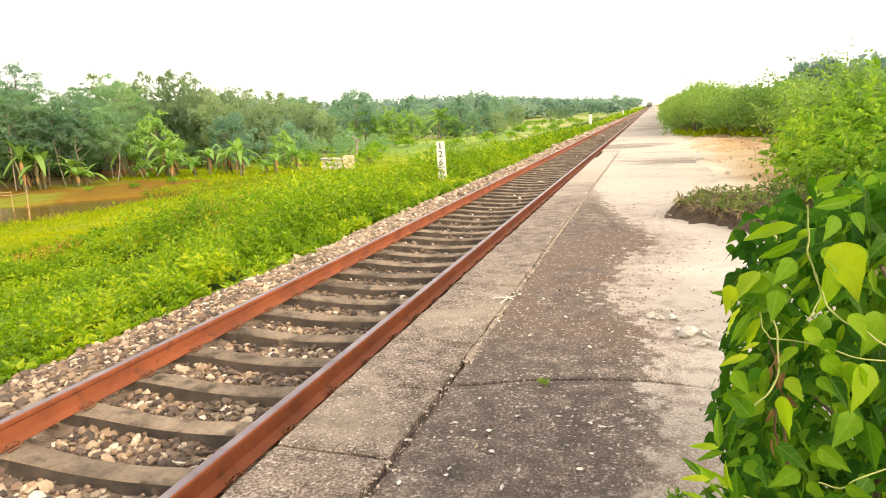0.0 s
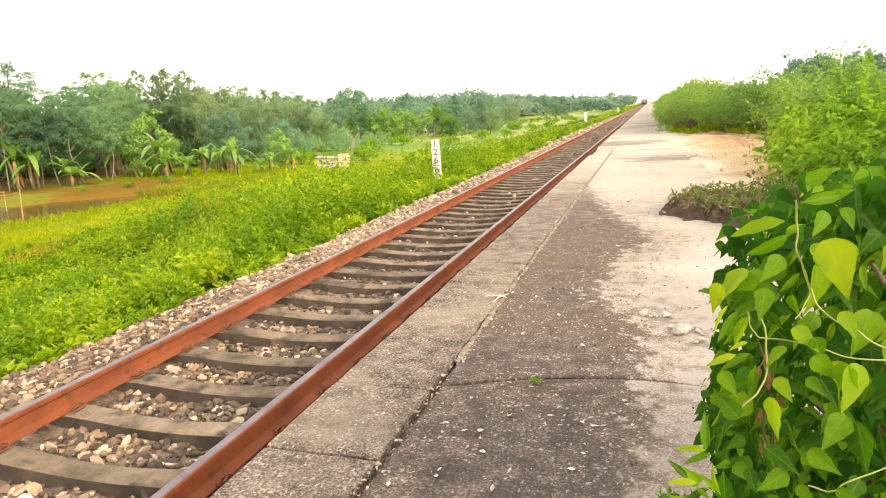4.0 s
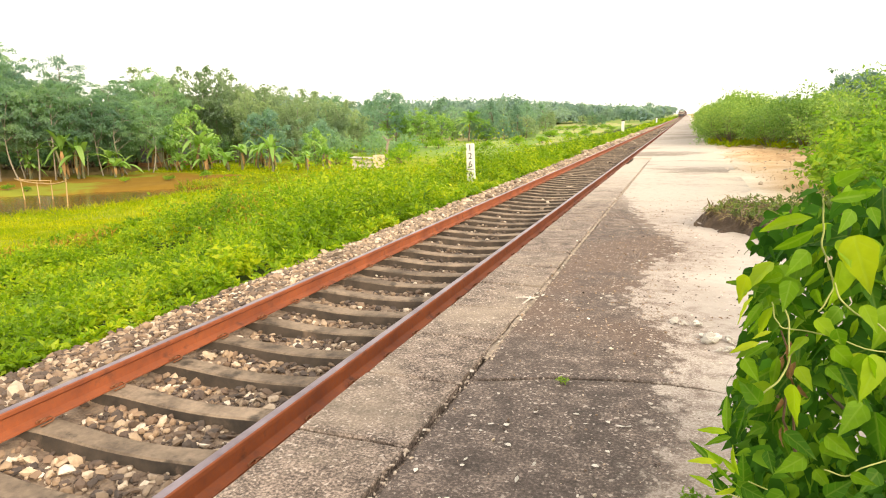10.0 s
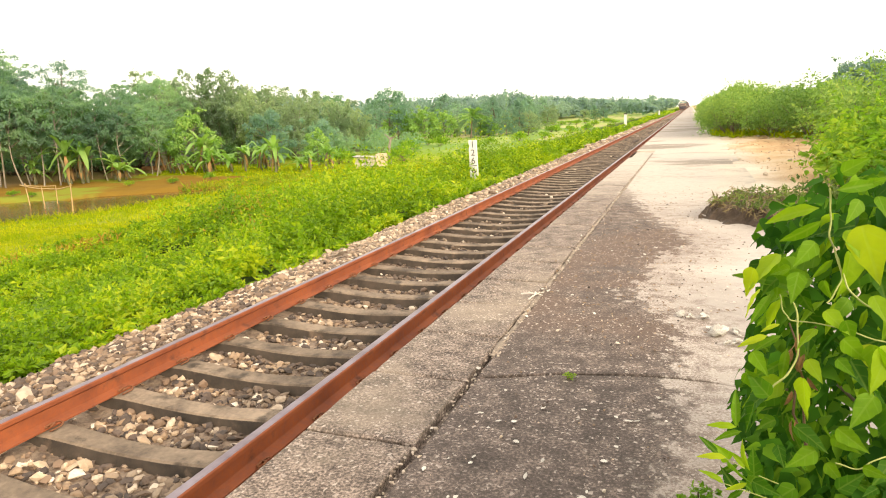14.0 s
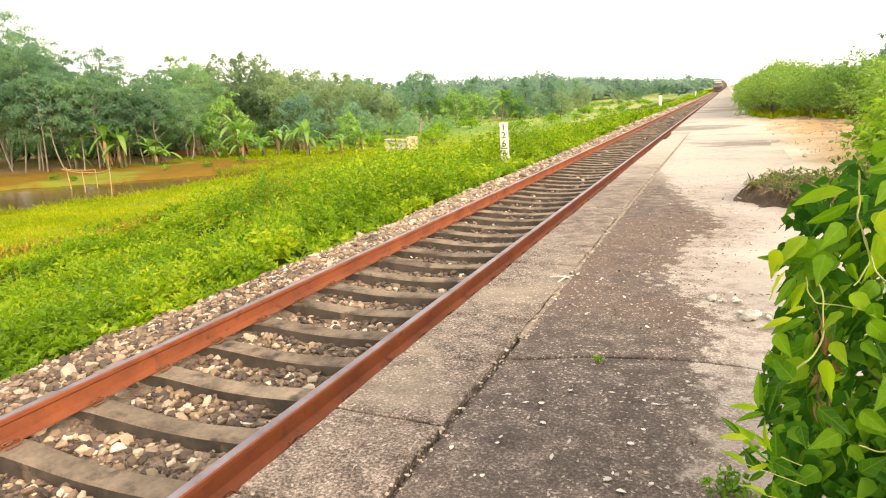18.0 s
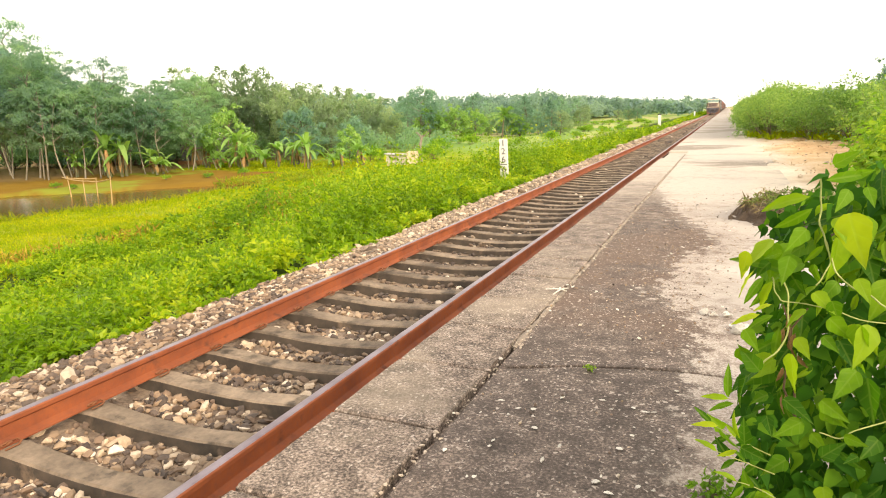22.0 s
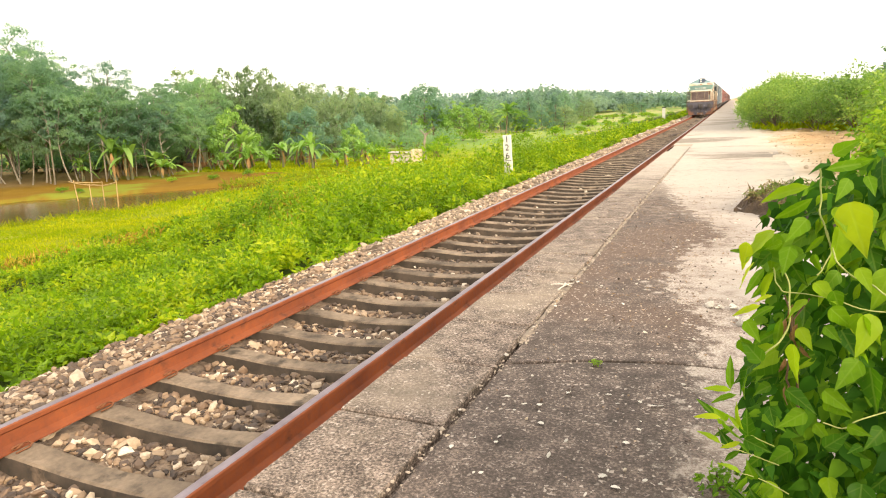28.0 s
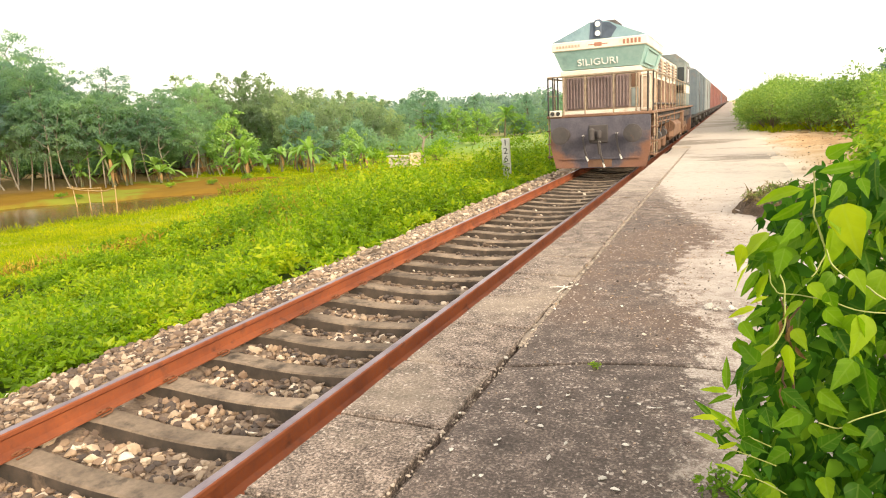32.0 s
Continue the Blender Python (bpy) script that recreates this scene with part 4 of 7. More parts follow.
def make_bamboo(label, seed, height, culms=15):
    """Thin culms that arch outwards and nod at the tip, hung with drooping sprays of leaves."""
    g = np.random.default_rng(seed)
    root = thing("bamboo_clump", label, "bamboo")
    poles, chunks = [], []
    t = np.linspace(0, 1, 11)
    for i in range(culms):
        a, out = i * 2.4 + g.uniform(-0.4, 0.4), g.uniform(0.3, 2.8)
        h = height * (g.uniform(0.80, 1.06) if i % 3 == 0 else g.uniform(0.45, 0.9))
        nod = g.uniform(0.04, 0.16)
        o = g.normal(0, 0.5, 2)
        bow = t ** 2.4 + 0.35 * np.clip(t - 0.65, 0, 1) / 0.35
        pts = np.stack([o[0] + math.cos(a) * out * bow, o[1] + math.sin(a) * out * bow, h * (t * (1 + nod * 0.5) - nod * 3.2 * np.clip(t - 0.7, 0, 1) ** 2 / 0.3)], -1)
        poles.append(tube_arrays(pts, np.linspace(0.05, 0.012, 11), 5))
        for s in range(18):
            k = g.uniform(0.28, 0.98) if s > 7 else g.uniform(0.66, 1.0)
            at = np.array([np.interp(k, t, pts[:, q]) for q in range(3)])
            b, reach = g.uniform(0, 6.28), g.uniform(0.5, 1.5) * (1.15 - 0.35 * k)
            u = np.linspace(0.05, 1, 24)[:, None]
            P = at + np.array([math.cos(b), math.sin(b), 0.35]) * reach * u - np.array([0, 0, 0.95]) * reach * u ** 2 + g.normal(0, 0.10, (24, 3))
            W = g.normal(0, 0.5, (24, 3)) + np.array([math.cos(b) * 0.4, math.sin(b) * 0.4, -0.9])
            chunks.append(leaf_arrays(P, W / np.linalg.norm(W, axis=1)[:, None], 0.34 * g.uniform(0.6, 1.3, 24), 0.23, 0.4, g, 0.5))
    tagged(part("culm", np_mesh("culm", *joined(poles), (M_pale_bark,), True), None, root), kind="stuff")
    part("foliage", np_mesh("foliage", *joined(chunks), (M_tree_soft,)), None, root)
    return root


feather = [make_bamboo("feathery drooping grey-green bamboo clump", 35, 11.0), make_bamboo("tall feathery bamboo clump with nodding tops", 36, 10.0, 13), make_bamboo("broad feathery bamboo clump", 37, 9.6, 17)]
for x, y, k, s in ((-56.4, 38.5, 2, 0.87), (-53, 36, 0, 0.91), (-50.5, 34.5, 2, 0.83), (-46.5, 34.1, 0, 0.80), (-48.5, 38.5, 1, 0.77), (-44.3, 35.2, 1, 0.64), (-42.6, 36.6, 2, 0.49), (-45.5, 40.5, 0, 0.63),
                   (-41.5, 38.4, 1, 0.60), (-40.2, 40, 0, 0.49), (-43.5, 43.5, 1, 0.73), (-39.2, 42.4, 1, 0.59), (-41.6, 46.5, 0, 0.69), (-61, 36, 0, 1.06), (-59, 44, 1, 1.02), (-54, 47, 0, 0.71), (-58, 30, 2, 0.98),
                   (-63, 27, 0, 1.05), (-68, 34, 1, 1.28), (-47.5, 30.6, 2, 0.89), (-66, 20, 1, 1.13), (-70, 12, 0, 0.89), (-52, 41, 2, 0.76)):
    tagged(plant(broad[k], x, y, None, s), group="trees across the pond")
tagged(plant(broad[2], -58.6, 37.4, 40, 1.08), group="trees across the pond")
for x, y, s in ((-52.5, 45.5, 0.74), (-66, 47.5, 0.95), (-62.5, 44.0, 1.02), (-72, 40, 1.0), (-60.5, 41, 0.84)):
    tagged(plant(airy, x, y, None, s), group="trees across the pond")
slim = [make_tree("slender young tree with a bare pale trunk at the water's edge", 181 + i, 7.4, 1.5, 3.5, M_tree, M_pale_bark, 16, 1500, 0.28, 0.075) for i in range(2)]
for i, (x, y, s) in enumerate(((-54.2, 35.2, 1.0), (-52.6, 34.4, 0.9), (-50.8, 33.6, 0.95), (-48.6, 33.4, 0.85), (-46.9, 33.2, 0.9), (-45.6, 33.8, 0.8), (-44.4, 33.3, 0.95), (-43.2, 33.9, 0.9), (-42.0, 34.6, 0.85), (-41.3, 35.4, 0.9), (-40.6, 36.9, 0.8), (-39.4, 38.0, 0.8), (-38.4, 39.4, 0.75), (-37.0, 40.6, 0.7))):
    tagged(plant(slim[i % 2], x, y, None, s), group="trees across the pond")
for i, (x, y, s) in enumerate(((-48.5, 53, 0.80), (-46, 54, 0.79), (-43.5, 54.5, 0.88), (-41.2, 53, 0.85), (-38.2, 53.5, 0.83), (-35.9, 52, 0.74), (-39.5, 58.5, 0.72), (-37, 61, 0.67), (-34.2, 57.5, 0.70), (-35.5, 66, 0.56),
                             (-51, 58, 1.01), (-44, 62, 0.89), (-40, 68, 0.71), (-47, 70, 0.84), (-35.2, 72, 0.58), (-41, 78, 0.61), (-33, 64, 0.57))):
    tagged(plant(feather[i % 3], x, y, None, s), group="bamboo clumps")
banana = [make_banana("clump of banana plants with broad arching leaves", 41, 3.7), make_banana("young banana plants with bright green leaves", 42, 2.9), make_banana("banana plants with torn drooping leaves", 45, 3.4)]
for i, (x, y, s) in enumerate(((-39.9, 36.6, 1.25), (-37.9, 37.9, 1.1), (-43.5, 35.6, 0.8), (-38.2, 43.7, 1.15), (-35.6, 42.6, 0.8), (-34.6, 43.0, 1.3), (-32.6, 41.6, 0.8), (-31.6, 43.6, 1.15), (-30.2, 44.8, 0.9), (-27.6, 43.8, 1.0), (-25.6, 44.5, 0.85), (-24.3, 45.8, 0.75), (-41.2, 36.2, 0.9))):
    plant(banana[i % 3], x, y, None, s * 1.18)
under_kinds = [make_shrub("shadowy undergrowth below the trees", 151 + i, 2.6, 2.2, M_tree, 700, 0.30, "undergrowth_shrub", 11) for i in range(3)]
for i in range(64):
    u = random.uniform(0, 1)
    x, y = -58 + 26 * u + random.uniform(-3, 6), 44 + 24 * u + random.uniform(-4, 10)
    if i < 22:
        x, y = -64 + 20 * u + random.uniform(-2, 2), 37 + 8 * u + random.uniform(2, 8)
    tagged(plant(under_kinds[i % 3], x, y, None, random.uniform(0.7, 1.5)), group="undergrowth")
low_kinds = [make_shrub("low green bush in the fields", 161 + i, 1.5, 1.3, M_hedge, 440, 0.23, "field_bush", 10) for i in range(3)]
for i in range(90):
    y = 27 + 190 * random.random() ** 1.4
    x = -8.5 - random.random() * (7 + 0.22 * y) if i % 3 else -16 - random.random() * 26
    if (i % 3 == 0 and y < 44) or abs(x + 19.5) < 4.6 and y < 52:
        continue
    tagged(plant(low_kinds[i % 3], x, y, None, random.uniform(0.55, 1.15) * (0.8 if y < 40 else 1.0)), group="bushes in the fields")
front_tree = make_tree("bright green young tree behind the banana plants", 174, 4.8, 2.1, 0.7, M_banana, M_bark, 20, 2800, 0.26, 0.08)
plant(front_tree, -36.4, 44.6, 20, 1.0)
plant(front_tree, -26.0, 47.5, 70, 0.62)
round_tree = make_tree("blue-green round-headed tree by the bamboo", 175, 4.6, 2.0, 0.5, M_tree_blue, M_bark, 22, 3000, 0.27, 0.09)
plant(round_tree, -32.8, 50.0, 0, 1.0)
plant(round_tree, -28.6, 52.5, 110, 0.8)
for x, y, s in ((-36.5, 28.2, 0.32), (-35.4, 28.6, 0.25), (-33.0, 34.0, 0.3), (-31.5, 36.5, 0.35), (-29.0, 37.5, 0.4)):
    tagged(plant(low_kinds[1], x, y, None, s), group="bushes in the fields")
palm = make_palm("coconut palm with a full head of fronds", 43, 3.4)
for x, y, s in ((-34.0, 99.0, 0.9), (-36.6, 97.0, 1.05), (-39.4, 100.0, 0.85), (-42.0, 98.5, 1.1), (-28.6, 106.0, 0.7)):
    tagged(plant(front_tree, x, y, None, s), "bright green young tree beside the palm in the fields")
plant(palm, -30.6, 102.5, 40, 1.0)
for x, y, k, s in ((-53, 96, 1, 0.7), (-57, 105, 0, 0.7), (-60, 90, 2, 0.65)):
    plant(broad[k], x, y, None, s)
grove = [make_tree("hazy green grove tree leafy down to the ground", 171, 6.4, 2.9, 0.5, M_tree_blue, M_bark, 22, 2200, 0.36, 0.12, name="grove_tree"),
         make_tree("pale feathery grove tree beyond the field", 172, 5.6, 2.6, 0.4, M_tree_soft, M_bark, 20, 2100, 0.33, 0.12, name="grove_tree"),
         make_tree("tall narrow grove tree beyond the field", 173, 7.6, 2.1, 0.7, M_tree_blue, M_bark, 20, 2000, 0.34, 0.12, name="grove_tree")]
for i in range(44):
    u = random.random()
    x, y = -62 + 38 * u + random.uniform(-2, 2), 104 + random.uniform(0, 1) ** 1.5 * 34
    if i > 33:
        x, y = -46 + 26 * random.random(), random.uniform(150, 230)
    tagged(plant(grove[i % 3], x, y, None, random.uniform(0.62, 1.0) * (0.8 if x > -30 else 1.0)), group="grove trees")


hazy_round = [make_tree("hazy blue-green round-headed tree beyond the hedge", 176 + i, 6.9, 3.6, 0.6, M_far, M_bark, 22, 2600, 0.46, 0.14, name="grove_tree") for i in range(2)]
for i, (x, y, s) in enumerate(((24.2, 108, 0.96), (27.6, 110, 1.02), (31.6, 107, 0.90), (35.2, 109, 1.04), (40.0, 106, 0.98), (45.5, 104, 1.05), (29.5, 117, 0.92), (51.0, 106, 1.05))):
    tagged(plant(hazy_round[i % 2], x, y, None, s), group="grove trees")
spreading = make_tree("spreading pale green tree with layered branches", 38, 7.6, 4.4, 3.0, M_tree_blue, M_pale_bark, 18, 3600, 0.36, 0.16)
plant(spreading, -43.5, 98, 30, 1.0)


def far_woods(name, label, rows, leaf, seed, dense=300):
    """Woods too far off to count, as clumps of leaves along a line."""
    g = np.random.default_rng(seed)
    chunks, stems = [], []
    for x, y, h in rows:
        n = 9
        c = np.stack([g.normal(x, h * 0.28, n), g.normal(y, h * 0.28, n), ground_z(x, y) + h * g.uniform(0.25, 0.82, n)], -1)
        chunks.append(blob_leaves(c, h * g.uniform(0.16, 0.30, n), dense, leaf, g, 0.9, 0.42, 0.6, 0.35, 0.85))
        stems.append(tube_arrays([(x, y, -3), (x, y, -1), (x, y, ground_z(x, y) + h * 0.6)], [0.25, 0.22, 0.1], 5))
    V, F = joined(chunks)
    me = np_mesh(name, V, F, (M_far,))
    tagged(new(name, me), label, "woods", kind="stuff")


g = np.random.default_rng(50)
# the line of woods that closes the fields, further off the further along the track
line = []
for i in range(330):
    u = g.uniform(0, 1)
    y = 90 + 330 * u
    x = -78 + 34 * u + g.uniform(-38, 8) * (1 - 0.45 * u)
    if x > -62 and y < 150:
        x -= 26
    line.append((x, y, g.uniform(5.5, 12.5) * (0.88 if u < 0.4 else 1.0)))
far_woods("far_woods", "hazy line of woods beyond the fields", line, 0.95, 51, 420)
line = [(g.uniform(-420, -15) if i % 2 else g.uniform(-200, -10), g.uniform(430, 640), g.uniform(8, 12.5)) for i in range(150)] + [(g.uniform(34, 120), g.uniform(130, 330), g.uniform(6.0, 9.5)) for i in range(60)]
line += [(g.uniform(-230, -90), g.uniform(-40, 160), g.uniform(9, 14)) for i in range(70)] + [(g.uniform(70, 160), g.uniform(-120, 60), g.uniform(6, 8)) for i in range(50)]
line += [(g.uniform(-190, -12), g.uniform(330, 520), g.uniform(6, 9)) for i in range(110)]
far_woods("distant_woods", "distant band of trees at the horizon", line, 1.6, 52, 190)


# ---- weeds on the railway bank ----
def canopy(x, y):
    """Height of the weeds above the ground."""
    base = 0.16 + 0.30 * step(-2.5, -3.6, x) * (1 - 0.55 * step(-7.0, -12.0, x))
    tall = step(9.0, 13.0, y) * step(-3.0, -4.4, x) * step(-10.0, -5.2, x) * (0.72 + 0.40 * smooth_noise(x, y, 5.0, 61) + 0.25 * smooth_noise(x, y, 1.7, 62))
    tall = tall * (1 + 0.5 * step(19, 24, y)) * step(34, 27, y) * (1 - 0.6 * step(4.5, 2.0, np.abs(y - 20.5)) * step(-5.6, -4.6, x)) + 0.6 * step(27, 34, y) * step(-2.9, -4.4, x) * step(-8.5, -6.5, x)
    low = 0.14 * smooth_noise(x, y, 1.3, 63) + 0.10 * smooth_noise(x, y, 3.1, 68) * step(-4, -7, x)
    tall = tall + 0.85 * step(14, 19, y) * step(-16.5, -13.5, x) * step(-5.0, -7.5, x) * step(31, 22, y) * (1 + 0.6 * smooth_noise(x, y, 2.4, 66))
    fade = step(-16.5, -13.0, x + 1.6 * smooth_noise(x, y, 4.0, 67) + 0.9 * smooth_noise(x, y, 1.1, 69) + 0.2 * np.clip(y - 14, 0, 14))
    clear = 1 - 0.3 * step(4.0, 2.0, np.abs(y - 21.0)) * step(-4.9, -4.4, x)
    return np.maximum((base + low + np.maximum(tall, 0)) * (0.10 + 0.90 * fade) * clear * (1 - 0.45 * step(48, 75, y)), 0.03)


def weeds(y0, y1, x0, x1, count, leaf, seed):
    """Leafy stalks: pairs of leaves up each stalk, with dark gaps between the stalks."""
    g = np.random.default_rng(seed)
    n = 11
    stalks = count // n
    x, y = g.uniform(x0, x1, stalks), g.uniform(y0, y1, stalks)
    edge = -2.42 - 0.45 * step(16, 50, y) + 0.16 * smooth_noise(x, y, 1.1, 64) + 0.08 * smooth_noise(x, y, 0.35, 65)
    keep = (x < edge) & (g.uniform(0, 1, stalks) < 0.48 + 0.95 * smooth_noise(x, y, 0.8 + 0.03 * y0, 60))
    x, y = x[keep], y[keep]
    m = len(x)
    h = canopy(x, y) * g.uniform(0.5, 1.4, m)
    lean = g.normal(0, 0.22, (m, 2))
    u = np.linspace(0.30, 1.0, n)[None, :] + g.uniform(-0.05, 0.05, (m, n))
    turn = np.arange(n)[None, :] * 2.1 + g.uniform(0, 6.28, (m, 1))
    r = leaf * 0.35 * (1.25 - u)
    P = np.stack([x[:, None] + lean[:, :1] * h[:, None] * u + r * np.cos(turn), y[:, None] + lean[:, 1:] * h[:, None] * u + r * np.sin(turn), ground_z(x, y)[:, None] + h[:, None] * u], -1).reshape(-1, 3)
    out = np.stack([np.cos(turn), np.sin(turn), 0.15 + 0.9 * u ** 3], -1).reshape(-1, 3)
    size = leaf * g.uniform(0.6, 1.35, m * n) * (1.25 - 0.5 * u.reshape(-1)) * np.repeat(g.uniform(0.7, 1.35, m), n)
    return leaf_arrays(P, out / np.linalg.norm(out, axis=1)[:, None], size, 0.27, 0.9, g)


for args in ((0.5, 7.0, -11.0, -2.15, 98000, 0.098, 71), (7.0, 15.0, -17.0, -2.15, 132000, 0.118, 72), (15.0, 34.0, -17.5, -2.15, 156000, 0.138, 73), (34.0, 70.0, -12.5, -2.2, 44000, 0.22, 74), (70.0, 190.0, -9.5, -2.3, 30000, 0.36, 75), (190.0, 420.0, -9.0, -2.3, 8000, 1.0, 76)):
    V, F = weeds(*args)
    tagged(new("weeds", np_mesh("weeds", V, F, (M_weed,))), "dense bright green leafy weeds covering the railway bank", "weeds", kind="stuff")


M_dry = foliage("dry_stem", (0.20, 0.125, 0.022), (0.38, 0.25, 0.04), (0.54, 0.42, 0.07), 0.8, 0.3, 0.8)
g = np.random.default_rng(77)
for cx, cy, spread, n in ((-8.8, 16.2, 0.9, 180), (-11.5, 19.0, 1.1, 160), (-13.8, 21.5, 1.2, 160), (-15.9, 12.1, 0.55, 300), (-15.4, 15.2, 0.6, 300)):
    x, y = g.normal(cx, spread, n), g.normal(cy, spread * 1.3, n)
    P = np.stack([x, y, ground_z(x, y) + canopy(x, y) * g.uniform(0.3, 1.0, n)], -1)
    V, F = leaf_arrays(P, np.stack([g.normal(0, 0.35, n), g.normal(0, 0.35, n), np.ones(n)], -1), g.uniform(0.12, 0.38, n), 0.07, 0.2, g)
    tagged(new("dry_weeds", np_mesh("dry_weeds", V, F, (M_dry,))), "dry reddish and yellow stems among the green weeds", "weeds", kind="stuff")


def grass(y0, y1, x0, x1, count, length, seed, mat, lean=0.5):
    g = np.random.default_rng(seed)
    x, y = g.uniform(x0, x1, count), g.uniform(y0, y1, count)
    keep = (pond_depth(x, y) < 0.3) & ((x > -31.5 + 4.2 * step(26, 33, y) * step(42, 39, y) + 1.2 * smooth_noise(x, y, 5, 84)) | (y > 46) | ((y > 41.2) & (x > -41)))
    x, y = x[keep], y[keep]
    P = np.stack([x, y, ground_z(x, y)], -1)
    up = np.stack([g.normal(0, lean, len(x)), g.normal(0, lean, len(x)), np.ones(len(x))], -1)
    return leaf_arrays(P, up, length * g.uniform(0.5, 1.3, len(x)), 0.10, 0.2, g)


for args in ((3.0, 20.0, -25.0, -13.0, 40000, 0.15, 81, M_field), (20.0, 48.0, -40.0, -11.0, 44000, 0.23, 82, M_field)):
    V, F = grass(*args)
    tagged(new("field_grass", np_mesh("field_grass", V, F, (M_field,))), "short yellow-green grass of the wet field", "grass", kind="stuff")
g = np.random.default_rng(83)
shore = np.stack([g.uniform(-27.5, -20.5, 16000), g.uniform(4, 42, 16000)], -1)
d = pond_depth(shore[:, 0], shore[:, 1])
shore = shore[(d > -0.9) & (d < 0.8)]
P = np.concatenate([shore, ground_z(shore[:, 0], shore[:, 1])[:, None]], 1)
V, F = leaf_arrays(P, np.stack([g.normal(0, 0.35, len(P)), g.normal(0, 0.35, len(P)), np.ones(len(P))], -1), g.uniform(0.16, 0.46, len(P)), 0.09, 0.2, g)
tagged(new("bank_grass", np_mesh("bank_grass", V, F, (foliage("bank_grass", (0.13, 0.19, 0.018), (0.24, 0.28, 0.028), (0.39, 0.37, 0.05), 0.4, 0.45, 0.85),))), "rank grass along the pond's edge", "grass", kind="stuff")

# ---- the hedge and the shrubs beyond the platform ----
hedge_kinds = [make_shrub("tall dense green shrub of the hedge", 91 + i, 2.75, 1.75, M_hedge_far, 4200, 0.115, "hedge_shrub", 24, skirt=4, sprays=16) for i in range(3)]
hedge_back = [make_shrub("tall green shrub at the back of the hedge", 96 + i, 2.8, 1.8, M_hedge_far, 2300, 0.14, "back_shrub", 20, skirt=5, sprays=4) for i in range(3)]
hedge_low = [make_shrub("low leafy shrub at the hedge's foot", 191 + i, 1.3, 0.9, M_hedge_far, 1200, 0.085, "low_shrub", 14, skirt=6, sprays=10) for i in range(2)]
g = np.random.default_rng(90)
spots = []
for i in range(30):
    y = 31 + 2.0 * i
    if i > 7 and i % 2:
        spots.append((6.5 + g.uniform(-0.4, 0.4), y))
        continue
    spots += [(5.0 + g.uniform(-0.3, 0.3) + 0.004 * y, y + g.uniform(-0.5, 0.5)), (6.8 + g.uniform(-0.6, 0.6), y + g.uniform(-0.8, 0.8)), (9.2 + g.uniform(-0.8, 0.8), y + g.uniform(-0.8, 0.8))][:3 if i < 10 else 2]
for i in range(9):
    y = 33.0 + 3.1 * i
    ob = plant(hedge_low[i % 2], 4.55 + g.uniform(-0.25, 0.3), y + g.uniform(-0.6, 0.6), None, g.uniform(0.6, 1.2), 0.42)
    tagged(ob, group="hedge shrubs")
spots += [(6.4, 29.0), (7.6, 27.2), (8.6, 29.4), (8.3, 25.2), (9.6, 26.6), (10.2, 23.8), (9.2, 22.4), (8.4, 20.6), (10.6, 20.5), (7.9, 18.2), (9.6, 17.6), (7.2, 16.2), (8.9, 15.0), (11.0, 15.8)]
for i, (x, y) in enumerate(spots):
    front = x < 6.0 and y < 46 or y < 31
    ob = plant((hedge_kinds if front else hedge_back)[i % 3], x, y, None, g.uniform(0.78, 1.14) * (0.85 if x < 6.0 else 0.86 if y < 31 else 1.0), 0.34)
    tagged(ob, group="hedge shrubs")

